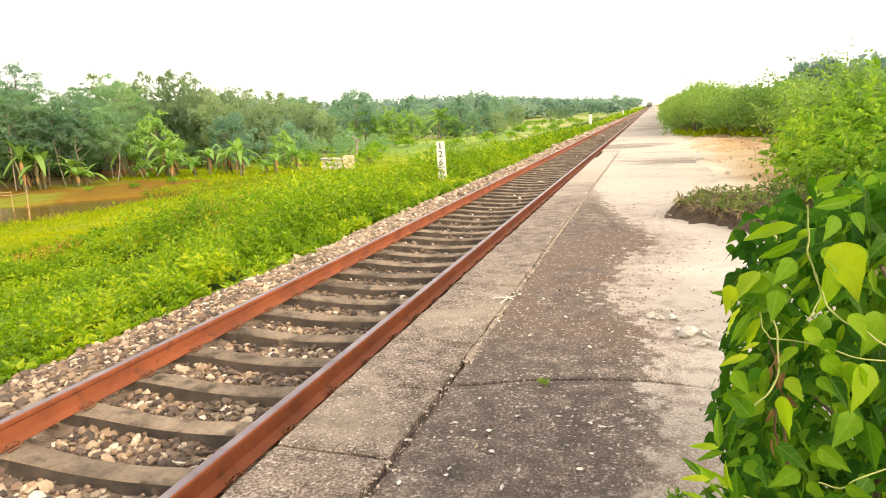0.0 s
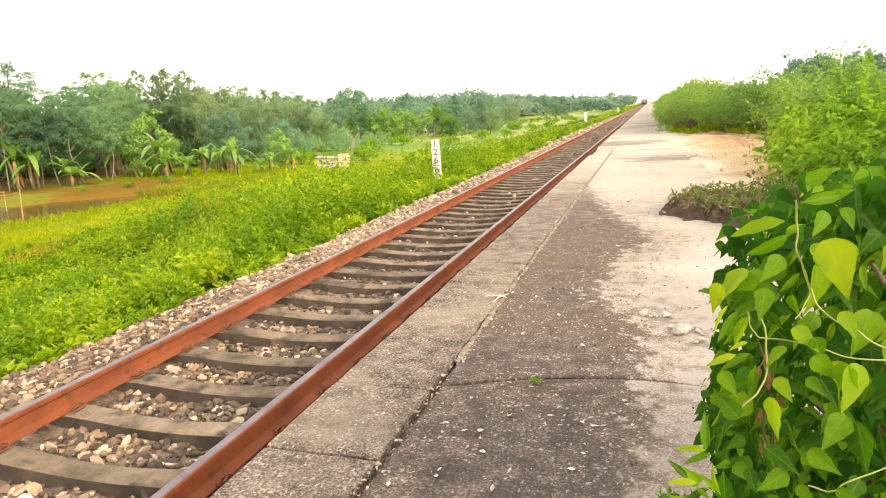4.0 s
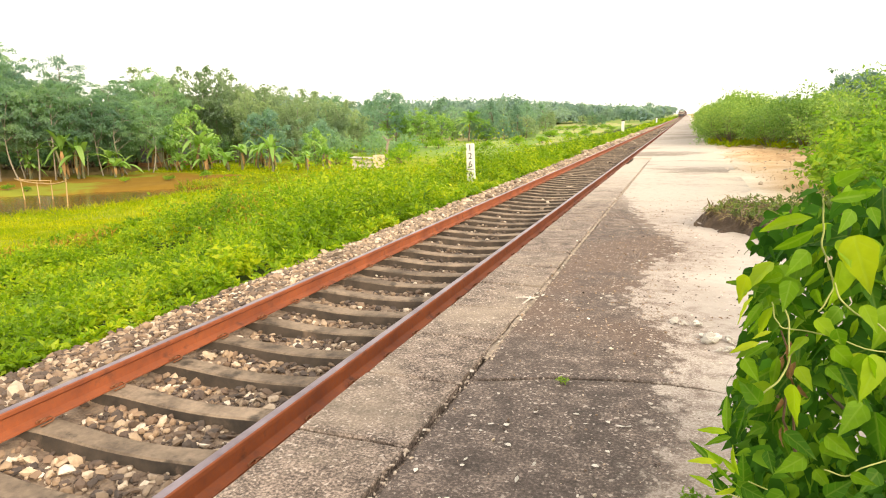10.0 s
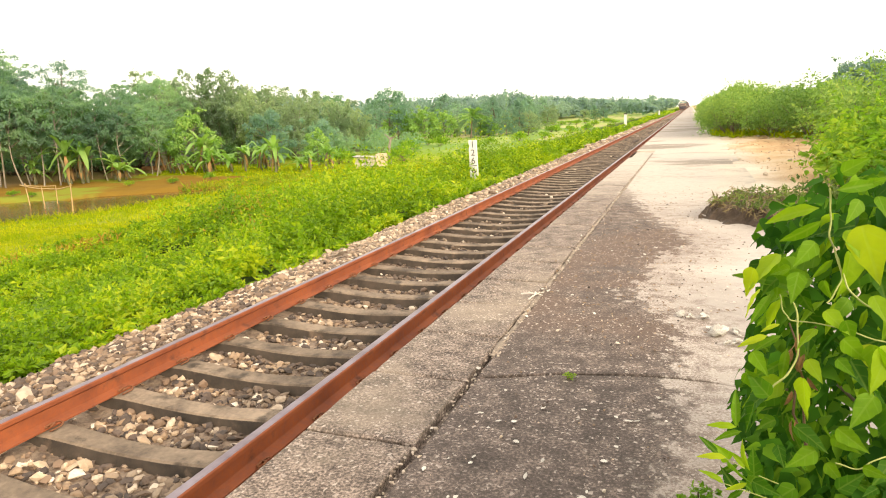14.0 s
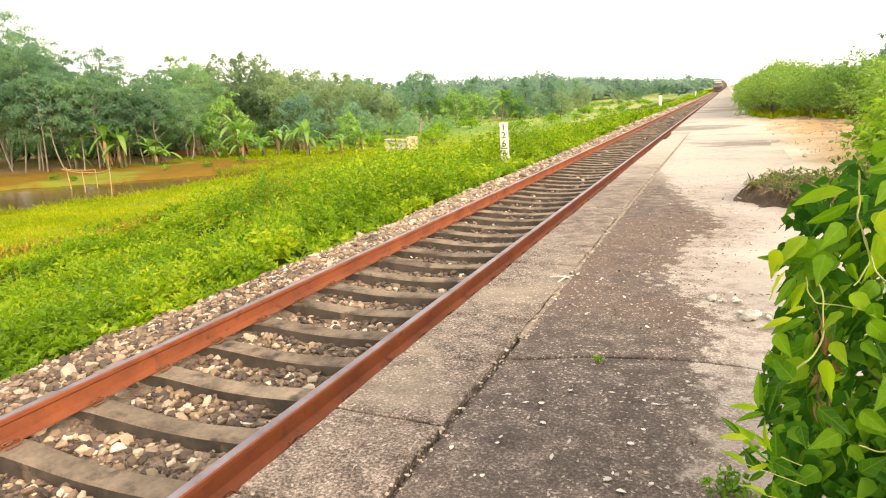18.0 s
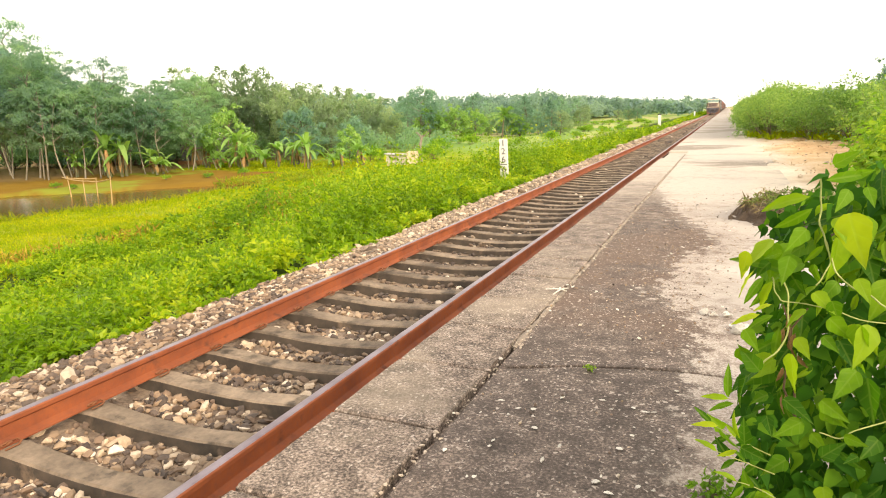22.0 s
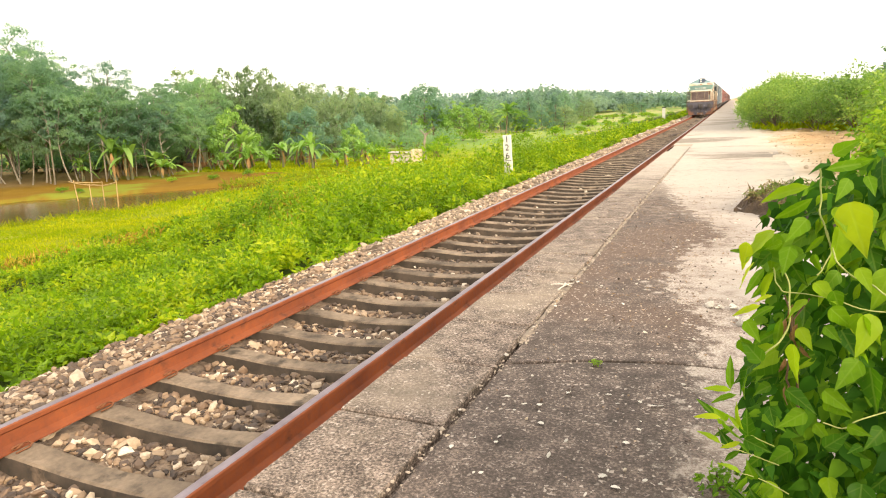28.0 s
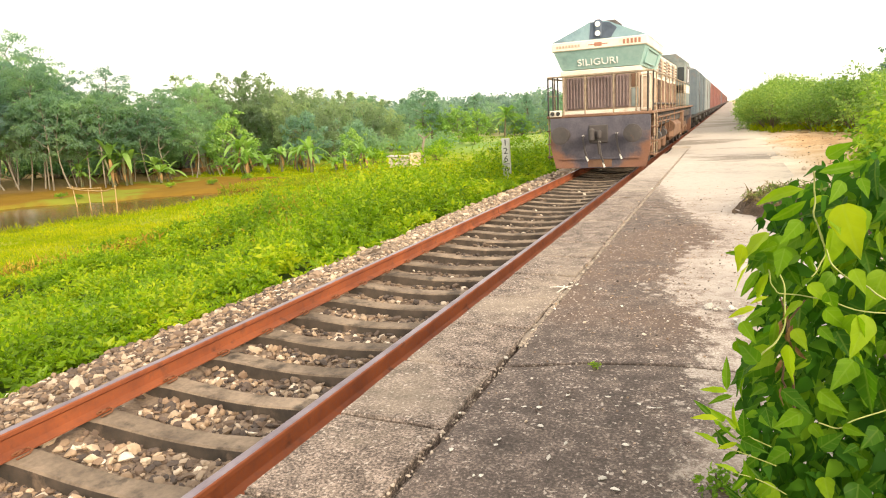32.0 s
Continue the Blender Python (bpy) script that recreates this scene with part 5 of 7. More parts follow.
# ---- the creeper bush at the platform's side ----
# the last two arguments bound the random leaf tone, dark to yellow-green
def vine_material(name="heart_leaf", size=1.0, young=0.0, tone_top=1.0):
    mat, t, b = nodes_of(name)
    scale = t.nodes.new("ShaderNodeVectorMath")
    scale.operation = "SCALE"
    scale.inputs["Scale"].default_value = size
    t.links.new(place_of(t, True), scale.inputs[0])
    p = scale.outputs["Vector"]
    sep = t.nodes.new("ShaderNodeSeparateXYZ")
    t.links.new(p, sep.inputs[0])
    x, y, _ = sep.outputs
    ax = calc(t, "ABSOLUTE", x)
    info = t.nodes.new("ShaderNodeObjectInfo")
    col = ramp(t, span(t, info.outputs["Random"], 0.0, 1.0, young, tone_top), ((0.0, (0.022, 0.085, 0.004)), (0.42, (0.065, 0.175, 0.005)), (0.72, (0.165, 0.32, 0.007)), (0.90, (0.29, 0.44, 0.013)), (1.0, (0.40, 0.50, 0.018))))
    n = noise_of(t, p, 26, 5)
    col = mix(t, span(t, n, 0.35, 0.7, 0, 0.45 * (1.0 - young)), col, (0.05, 0.15, 0.012))
    col = mix(t, span(t, noise_of(t, p, 55, 4), 0.63, 0.70, 0, 0.5), col, (0.24, 0.24, 0.04))
    rib = calc(t, "SINE", calc(t, "MULTIPLY", calc(t, "SUBTRACT", y, calc(t, "MULTIPLY", ax, 0.9)), 320.0))
    vein = calc(t, "MAXIMUM", span(t, ax, 0.0022, 0.0008), span(t, rib, 0.80, 1.0, 0, 0.5))
    col = mix(t, calc(t, "MULTIPLY", vein, 0.17), col, (0.36, 0.48, 0.10))
    t.links.new(col, b.inputs["Base Color"])
    b.inputs["Roughness"].default_value = 0.45
    b.inputs["Specular IOR Level"].default_value = 0.15
    bumped(t, b, calc(t, "SUBTRACT", calc(t, "MULTIPLY", n, 0.5), calc(t, "MULTIPLY", vein, 0.35)), 0.4, 0.003)
    tr = t.nodes.new("ShaderNodeBsdfTranslucent")
    t.links.new(mix(t, 1.0, col, (1.4, 1.35, 0.35), "MULTIPLY"), tr.inputs["Color"])
    ms = t.nodes.new("ShaderNodeMixShader")
    ms.inputs["Fac"].default_value = 0.55
    t.links.new(b.outputs["BSDF"], ms.inputs[1])
    t.links.new(tr.outputs["BSDF"], ms.inputs[2])
    t.links.new(ms.outputs["Shader"], t.nodes["Material Output"].inputs["Surface"])
    return mat


M_vine = vine_material(tone_top=0.86)
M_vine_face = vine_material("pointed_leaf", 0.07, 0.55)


def heart_arrays(kind, g, light=False):
    """A heart-shaped or lance-shaped leaf, 1 long, along +y from its stalk, folded along the midrib and curling down."""
    t0 = np.array([0.0, 0.06, 0.16, 0.3, 0.46, 0.62, 0.78, 0.91, 1.0])
    t = t0
    if kind == "heart":
        w = np.array([0.09, 0.25, 0.310, 0.295, 0.232, 0.155, 0.078, 0.027, 0.002])
        back = np.array([-0.05, -0.04, -0.02, 0, 0, 0, 0, 0, 0])
    elif kind == "ovate":
        w = np.array([0.08, 0.225, 0.285, 0.275, 0.222, 0.155, 0.085, 0.034, 0.002])
        back = np.array([-0.03, -0.02, 0, 0, 0, 0, 0, 0, 0])
    else:
        w = np.array([0.012, 0.05, 0.10, 0.13, 0.135, 0.115, 0.08, 0.035, 0.002])
        back = 0 * t
    if light:
        t, w, back = t[[0, 2, 4, 6, 8]], w[[0, 2, 4, 6, 8]], back[[0, 2, 4, 6, 8]]
    else:
        t = np.array([0.0, 0.03, 0.08, 0.14, 0.2, 0.28, 0.36, 0.45, 0.54, 0.63, 0.72, 0.8, 0.88, 0.95, 1.0])
        w, back = np.interp(t, t0, w), np.interp(t, t0, back)
        w[1:-1] = 0.25 * w[:-2] + 0.5 * w[1:-1] + 0.25 * w[2:]
    sides = (-1, 0, 1) if light else (-1, -0.55, 0, 0.55, 1)
    bend, fold, twist = g.uniform(0.10, 0.40), g.uniform(0.25, 0.65), g.uniform(-0.12, 0.12)
    if kind == "ovate":
        bend, fold = g.uniform(0.0, 0.14), g.uniform(0.12, 0.45)
    cols = []
    for s in sides:
        x = s * w * (1 + 0.05 * np.sin(t * 21 + s * 3))
        cols.append(np.stack([x, t + back * abs(s) + 0.03 * abs(s), fold * np.abs(x) * (1.2 - abs(s) * 0.4) - bend * t ** 2 + twist * x + 0.012 * np.sin(t * 17 + 4 * s)], -1))
    V = np.stack(cols, 1).reshape(-1, 3)
    i, j = np.meshgrid(np.arange(len(t) - 1), np.arange(len(sides) - 1), indexing="ij")
    n = len(sides)
    a = i * n + j
    return V, np.stack([a, a + 1, a + n + 1, a + n], -1).reshape(-1, 4)


def leaf_turn(tip, face, roll=0.0):
    """Axes of a leaf whose tip points along tip and whose upper face looks along face."""
    y = Vector(tip).normalized()
    z = Vector(face)
    z = (z - y * z.dot(y)).normalized()
    return Matrix((y.cross(z), y, z)).transposed().to_4x4() @ pose(0, 0, 0, 0, roll, 0)


bush = thing("creeper_bush", "tangled green creeper with large heart-shaped leaves on the platform", "bush", at=pose(0.0546, -0.0296, 0.0343, -0.229, -0.101, 0.372))
g = np.random.default_rng(101)
# leaf meshes at three sizes of each shape, in metres
heart = [[np_mesh("leaf", v * s, f, (M_vine,), True) for v, f in [heart_arrays("heart", g) for _ in range(3)]] for s in (0.037, 0.054, 0.076)]
lance = [[np_mesh("leaf", v * s, f, (M_vine,), True) for v, f in [heart_arrays("lance", g) for _ in range(2)]] for s in (0.042, 0.060, 0.088)]


# flatter, sharply pointed leaves of unit length for the bush's face
hero_heart = [np_mesh("leaf", v, f, (M_vine_face,), True) for v, f in [heart_arrays("ovate", g) for _ in range(4)]]
hero_lance = [np_mesh("leaf", v, f, (M_vine_face,), True) for v, f in [heart_arrays("lance", g) for _ in range(3)]]


dead_leaf = [np_mesh("leaf", v * 0.034, f, (plain("withered_leaf", (0.12, 0.06, 0.02), (0.34, 0.19, 0.06), 60.0, 0.85),), True) for v, f in [heart_arrays("lance", g) for _ in range(2)]]


# darker range of leaf tones for face leaves below z 1.36
M_vine_low = vine_material("low_dark_leaf", 0.07, 0.02, 0.74)
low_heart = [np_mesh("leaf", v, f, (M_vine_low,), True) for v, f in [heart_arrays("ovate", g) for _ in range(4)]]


def hang_leaf(at, tip, face, meshes, roll=0.0):
    ob = new("leaf", meshes[int(g.integers(len(meshes)))])
    ob.parent = bush
    ob.matrix_basis = Matrix.Translation(at) @ leaf_turn(tip, face, roll)
    return ob


# the leaves that stand out along the bush's face: stalk end, tip, upper face, shape
VIEW = (-0.25, -0.85, 0.45)
for a, b, kind in (((3.476, 1.214, 1.598), (3.506, 1.207, 1.506), "h"), ((3.330, 1.215, 1.525), (3.318, 1.224, 1.473), "h"), ((3.382, 1.212, 1.527), (3.353, 1.231, 1.513), "h"), ((3.459, 1.186, 1.454), (3.475, 1.194, 1.413), "h"),
                   ((3.404, 1.165, 1.362), (3.407, 1.160, 1.293), "h"), ((3.456, 1.179, 1.426), (3.495, 1.183, 1.389), "h"), ((3.495, 1.172, 1.422), (3.511, 1.171, 1.361), "h"), ((3.322, 1.170, 1.362), (3.350, 1.176, 1.321), "h"),
                   ((3.336, 1.154, 1.318), (3.325, 1.154, 1.264), "h"), ((3.299, 1.116, 1.229), (3.336, 1.117, 1.188), "h"), ((3.400, 1.210, 1.490), (3.307, 1.236, 1.526), "l"), ((3.371, 1.202, 1.479), (3.343, 1.210, 1.424), "l"),
                   ((3.440, 1.224, 1.651), (3.509, 1.235, 1.664), "l"), ((3.420, 1.226, 1.623), (3.341, 1.248, 1.606), "l"), ((3.425, 1.223, 1.604), (3.370, 1.239, 1.557), "l"), ((3.511, 1.142, 1.342), (3.524, 1.133, 1.270), "h"),
                   ((3.339, 1.199, 1.494), (3.313, 1.175, 1.456), "h"), ((3.357, 1.215, 1.483), (3.328, 1.19, 1.44), "l"), ((3.367, 1.23, 1.469), (3.346, 1.205, 1.428), "l"), ((3.394, 1.208, 1.522), (3.383, 1.182, 1.478), "h"),
                   ((3.368, 1.235, 1.545), (3.324, 1.207, 1.493), "h"), ((3.371, 1.252, 1.536), (3.366, 1.221, 1.477), "h"), ((3.352, 1.176, 1.424), (3.31, 1.162, 1.414), "l"), ((3.371, 1.2, 1.437), (3.343, 1.186, 1.43), "l"),
                   ((3.376, 1.212, 1.414), (3.333, 1.195, 1.395), "l"), ((3.33, 1.168, 1.398), (3.352, 1.147, 1.367), "h"), ((3.357, 1.165, 1.326), (3.321, 1.167, 1.367), "h"), ((3.356, 1.185, 1.327), (3.315, 1.16, 1.283), "h"),
                   ((3.309, 1.133, 1.282), (3.305, 1.137, 1.336), "l"), ((3.311, 1.149, 1.274), (3.269, 1.14, 1.28), "l"), ((3.32, 1.164, 1.26), (3.28, 1.151, 1.253), "l"), ((3.296, 1.118, 1.234), (3.256, 1.109, 1.241), "l"),
                   ((3.332, 1.13, 1.21), (3.31, 1.131, 1.25), "l"), ((3.34, 1.144, 1.195), (3.336, 1.147, 1.243), "h"), ((3.334, 1.109, 1.204), (3.374, 1.094, 1.193), "h"), ((3.328, 1.124, 1.191), (3.299, 1.11, 1.181), "l"),
                   ((3.397, 1.169, 1.277), (3.444, 1.149, 1.25), "h"), ((3.449, 1.136, 1.297), (3.488, 1.117, 1.272), "h"), ((3.371, 1.143, 1.254), (3.379, 1.123, 1.226), "h"), ((3.427, 1.159, 1.245), (3.385, 1.14, 1.218), "h"),
                   ((3.497, 1.152, 1.349), (3.463, 1.126, 1.303), "h"), ((3.501, 1.172, 1.349), (3.519, 1.141, 1.288), "h"), ((3.494, 1.21, 1.409), (3.508, 1.185, 1.366), "h"), ((3.515, 1.174, 1.42), (3.494, 1.142, 1.354), "h"),
                   ((3.454, 1.126, 1.2), (3.489, 1.125, 1.235), "h"), ((3.442, 1.154, 1.228), (3.465, 1.135, 1.204), "h"), ((3.483, 1.12, 1.246), (3.515, 1.107, 1.24), "h"), ((3.507, 1.129, 1.21), (3.485, 1.115, 1.201), "h"),
                   ((3.414, 1.202, 1.38), (3.434, 1.18, 1.35), "h"), ((3.448, 1.167, 1.397), (3.47, 1.149, 1.377), "h"), ((3.422, 1.199, 1.433), (3.392, 1.179, 1.407), "h"), ((3.471, 1.232, 1.476), (3.445, 1.209, 1.441), "h"),
                   ((3.495, 1.197, 1.492), (3.512, 1.174, 1.458), "h"), ((3.434, 1.207, 1.461), (3.466, 1.186, 1.431), "h"), ((3.487, 1.26, 1.564), (3.501, 1.237, 1.53), "h"), ((3.461, 1.228, 1.588), (3.476, 1.204, 1.551), "h"),
                   ((3.42, 1.241, 1.565), (3.389, 1.218, 1.529), "h"), ((3.46, 1.295, 1.671), (3.499, 1.291, 1.696), "h"), ((3.485, 1.25, 1.657), (3.511, 1.241, 1.667), "h"), ((3.481, 1.262, 1.631), (3.463, 1.239, 1.596), "h"),
                   ((3.511, 1.283, 1.634), (3.522, 1.261, 1.604), "h")):
    d = Vector(b) - Vector(a)
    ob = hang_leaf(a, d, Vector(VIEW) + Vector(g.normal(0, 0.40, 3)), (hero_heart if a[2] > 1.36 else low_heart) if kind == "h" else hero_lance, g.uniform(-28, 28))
    ob.matrix_basis = ob.matrix_basis @ Matrix.Diagonal((d.length, d.length, d.length, 1))


def bush_side(z):
    """Where the bush's left face lies, by height."""
    return np.interp(z, [0.45, 0.8, 1.0, 1.12, 1.22, 1.32, 1.40, 1.47, 1.53, 1.60, 1.70], [3.60, 3.40, 3.33, 3.32, 3.33, 3.34, 3.38, 3.35, 3.34, 3.43, 3.52])


def bush_top(x):
    return np.interp(x, [3.3, 3.42, 3.55, 3.8, 4.3], [1.56, 1.63, 1.69, 1.74, 1.72])


n_leaf = 0
while n_leaf < 250:
    x, z = g.uniform(3.31, 3.78), g.uniform(0.80, 1.74)
    if x < bush_side(z) + g.uniform(0, 0.05) or z > bush_top(x) - g.uniform(0, 0.05):
        continue
    if z < 1.22 and g.uniform() < 0.45:
        continue
    y = 1.20 + 0.20 * (x - 3.3) + abs(g.normal(0, 0.13)) + 0.10 * max(0, 1.2 - z)
    tip = Vector((g.normal(-0.25, 0.5), g.normal(-0.3, 0.3), g.normal(-0.75, 0.35)))
    face = Vector((g.normal(-0.2, 0.35), g.normal(-0.8, 0.3), g.normal(0.55, 0.3)))
    hang_leaf((x, y, z), tip, face, heart[int(g.choice(3, p=(0.22, 0.46, 0.32)))] if g.uniform() < 0.72 else lance[int(g.integers(3))], g.uniform(-20, 20))
    n_leaf += 1
chunks = []
shapes = [heart_arrays("heart", g, True) for _ in range(4)]
for i in range(13000):
    x, z = 3.36 + 1.5 * g.uniform() ** 1.35, g.uniform(0.47, 1.72) if i < 10500 else g.uniform(0.46, 1.15)
    y = 1.30 + 0.2 * (x - 3.3) + 1.15 * g.uniform(0, 1) ** 1.5
    if x < bush_side(z) + 0.035 + 0.35 * max(0, y - 1.75) or z > bush_top(x) - 0.02 - 0.35 * max(0, y - 1.7):
        continue
    m = np.array(leaf_turn((g.normal(-0.25, 0.6), g.normal(-0.3, 0.5), g.normal(-0.7, 0.4)), (g.normal(-0.2, 0.5), g.normal(-0.6, 0.5), g.normal(0.6, 0.3))))
    v, f = shapes[i % 4]
    chunks.append((v * g.uniform(0.028, 0.056) @ m[:3, :3].T + (x, y, z), f))
# sprigs that lean out over the platform
for x, z, n in ((3.33, 1.06, 6), (3.31, 1.12, 5), (3.30, 1.16, 5), (3.35, 1.01, 6)):
    o = np.array((x + 0.09, 1.24 + 0.1 * max(0, 1.2 - z), z - 0.03))
    e = np.array((x + 0.005 - g.uniform(0, 0.02), 1.15 + 0.1 * max(0, 1.2 - z), z + g.uniform(0.02, 0.06)))
    line = bent(o, e, g, 0.01, 6)
    part("sprig_stem", np_mesh("sprig_stem", *tube_arrays(line, np.linspace(0.0012, 0.0007, 6), 5), (M_stem,), True), None, bush)
    for k in range(n):
        q = o + (e - o) * (0.35 + 0.65 * k / (n - 1))
        side = 1 if k % 2 else -1
        hang_leaf(q, (-0.6 + g.normal(0, 0.2), g.normal(-0.2, 0.2), 0.15 + side * 0.8 if k < n - 1 else 0.4), Vector(VIEW) + Vector(g.normal(0, 0.3, 3)), (lance[0] if k % 3 else heart[0]), g.uniform(-25, 25))
tagged(part("inner_foliage", np_mesh("inner_foliage", *joined(chunks), (M_big_leaf,), True), None, bush), kind="stuff")
for pts, r in (([(3.434, 1.245, 1.650), (3.437, 1.241, 1.612), (3.441, 1.237, 1.574), (3.448, 1.229, 1.546), (3.460, 1.219, 1.504), (3.481, 1.211, 1.482), (3.505, 1.203, 1.466), (3.534, 1.193, 1.450), (3.600, 1.20, 1.42)], 0.0015),
               ([(3.381, 1.223, 1.485), (3.393, 1.218, 1.466), (3.402, 1.205, 1.420), (3.397, 1.194, 1.382), (3.376, 1.184, 1.347), (3.357, 1.177, 1.325)], 0.0015),
               ([(3.370, 1.223, 1.479), (3.375, 1.217, 1.455), (3.391, 1.211, 1.438), (3.425, 1.209, 1.442), (3.466, 1.201, 1.433), (3.506, 1.191, 1.423), (3.600, 1.20, 1.42)], 0.0012),
               ([(3.448, 1.229, 1.546), (3.456, 1.223, 1.518), (3.453, 1.217, 1.490), (3.437, 1.215, 1.474)], 0.0011),
               ([(3.449, 1.132, 1.240), (3.477, 1.127, 1.239), (3.500, 1.129, 1.251), (3.56, 1.15, 1.28)], 0.0012)):
    fine = np.array(pts)
    k = np.linspace(0, len(pts) - 1, len(pts) * 4)
    fine = np.stack([np.interp(k, np.arange(len(pts)), fine[:, i]) for i in range(3)], -1)
    fine[1:-1] = (fine[:-2] + 2 * fine[1:-1] + fine[2:]) / 4
    fine[:, 0] += 0.0022 * np.sin(k * 2.3) + 0.0012 * np.sin(k * 5.1 + 1)
    fine[:, 2] += 0.0018 * np.sin(k * 2.9 + 2)
    part("tendril", np_mesh("tendril", *tube_arrays(fine, np.full(len(fine), r), 6), (M_stem,), True), None, bush, "thin yellow-green twining tendril")
woody = np.array([(3.408, 1.222, 1.413), (3.4, 1.21, 1.375), (3.408, 1.197, 1.335), (3.406, 1.18, 1.279), (3.415, 1.162, 1.222)])
M_root = plain("brown_creeper_stem", (0.05, 0.028, 0.012), (0.14, 0.08, 0.032), 40.0, 0.8)
for k, shift in enumerate((0.0, 0.014)):
    part("stem", np_mesh("stem", *tube_arrays(woody + np.array([shift, 0.04 + 0.012 * k, 0]) + g.normal(0, 0.006, woody.shape), np.linspace(0.0016, 0.0024, len(woody)), 6), (M_root,), True), None, bush, "brown woody creeper stem")
for k in range(9):
    at = woody[k % 4] + g.normal(0, 0.012, 3) + np.array([0, 0.03, -0.01])
    ob = hang_leaf(at, (g.normal(0, 0.3), g.normal(-0.2, 0.2), -1), Vector(VIEW) + Vector(g.normal(0, 0.4, 3)), dead_leaf, g.uniform(-40, 40))
    ob["label"] = "withered brown leaf"
for i in range(9):
    o = np.array((g.uniform(3.65, 4.4), g.uniform(1.5, 2.2), 0.42))
    e = np.array((g.uniform(3.42, 4.3), g.uniform(1.3, 1.9), g.uniform(1.1, 1.6)))
    part("stem", np_mesh("stem", *tube_arrays(bent(o, e, g, 0.0, 8), np.linspace(0.012, 0.004, 8), 6), (M_bark,), True), None, bush)

# ---- shrubs behind it along the platform's far side ----
side_kinds = [make_shrub("leafy green shrub beside the platform", 111 + i, 1.15, 0.95, M_hedge, 2600, 0.095, "side_shrub", 14, skirt=7, sprays=22, wide=0.26, oval=True) for i in range(3)]
for i, (x, y, s) in enumerate(((5.05, 2.6, 1.0), (5.3, 3.9, 0.95), (5.0, -1.2, 1.1), (5.2, -2.9, 1.1), (5.4, -4.8, 1.1), (5.9, 1.0, 1.2), (5.0, 0.4, 0.95), (5.6, 5.0, 0.9), (5.45, 6.4, 0.85), (6.3, 6.6, 1.0), (6.2, 4.2, 1.1), (6.25, 8.0, 1.15), (7.2, 8.6, 1.3), (6.7, 10.5, 1.3), (7.9, 11.4, 1.6), (7.0, 12.8, 1.4), (8.6, 13.6, 1.65), (6.15, 9.7, 1.2), (6.3, 11.2, 1.25), (6.35, 12.9, 1.2), (6.9, 14.8, 1.3), (7.4, 16.8, 1.35), (6.7, 12.0, 1.5), (6.0, -7.0, 1.2), (5.6, -9.5, 1.2), (5.4, -12, 1.2))):
    tagged(plant(side_kinds[i % 3], x, y, None, s * (1.12 if x > 7.1 else 0.96), 0.37), group="shrubs along the platform")


# ---- the broken earth ledge ----
def ledge_mesh():
    xs, ys = np.linspace(3.40, 6.4, 110), np.linspace(6.6, 10.6, 130)
    X, Y = np.meshgrid(xs, ys, indexing="ij")
    front = 8.55 - 0.75 * np.clip(X - 3.46, 0, 1.2) - 0.25 * (X - 3.46) + 0.12 * smooth_noise(X, Y, 0.7, 120) + 0.035 * smooth_noise(X, Y, 0.24, 123)
    left = 3.48 + 0.35 * np.clip(Y - 9.0, 0, 3) + 0.07 * smooth_noise(X, Y, 0.5, 121) + 0.05 * smooth_noise(X, Y, 0.17, 125)
    inn = np.minimum(step(-0.16, 0.20, Y - front), step(-0.10, 0.18, X - left)) * step(10.5, 9.6, Y)
    Z = 0.40 + inn * (0.20 + 0.05 * smooth_noise(X, Y, 0.45, 122) + 0.025 * smooth_noise(X, Y, 0.13, 126) - 0.05 * np.clip(X - 4, 0, 2))
    V = np.stack([X, Y, Z], -1).reshape(-1, 3)
    i, j = np.meshgrid(np.arange(109), np.arange(129), indexing="ij")
    a = i * 130 + j
    return np_mesh("earth_ledge", V, np.stack([a, a + 130, a + 131, a + 1], -1).reshape(-1, 4), (plain("dark_root_soil", (0.05, 0.034, 0.024), (0.15, 0.105, 0.07), 9.0, 0.95, bump=0.9, depth=0.03, local=False),))


tagged(new("earth_ledge", ledge_mesh()), "low broken ledge of dark root-bound soil", "earth bank", kind="structure")
M_ledge_weed = foliage("dull_weed", (0.06, 0.09, 0.03), (0.13, 0.19, 0.05), (0.28, 0.34, 0.09), 1.5)
ledge_weed = [make_shrub("low straggling weeds on the broken soil ledge", 131 + i, 0.26, 0.42, M_ledge_weed, 170, 0.06, "ledge_weed", 9, skirt=4, sprays=8) for i in range(2)]
for i, (x, y, s) in enumerate(((3.62, 8.72, 0.45), (3.75, 8.62, 0.5), (3.95, 8.35, 0.6), (3.85, 8.95, 0.6), (4.15, 8.2, 0.8), (4.5, 8.1, 1.1), (4.9, 8.3, 1.4), (4.4, 8.9, 1.1), (5.3, 8.2, 1.5), (4.9, 9.2, 1.5), (5.6, 9.1, 1.8), (4.0, 9.3, 0.7), (4.6, 7.55, 0.8), (5.0, 7.3, 1.1), (5.4, 7.0, 1.3))):
    tagged(plant(ledge_weed[i % 2], x, y, None, s * 0.72, 0.60 if y > 7.8 else 0.42), group="weeds on the ledge")
gl = np.random.default_rng(135)
n = 2600
x, y = gl.uniform(3.5, 5.4, n), gl.uniform(7.2, 9.9, n)
keep = (y > 8.45 - 0.95 * np.clip(x - 3.46, 0, 1.2) - 0.25 * (x - 3.46)) & (x > 3.56 + 0.35 * np.clip(y - 9.0, 0, 3))
x, y = x[keep], y[keep]
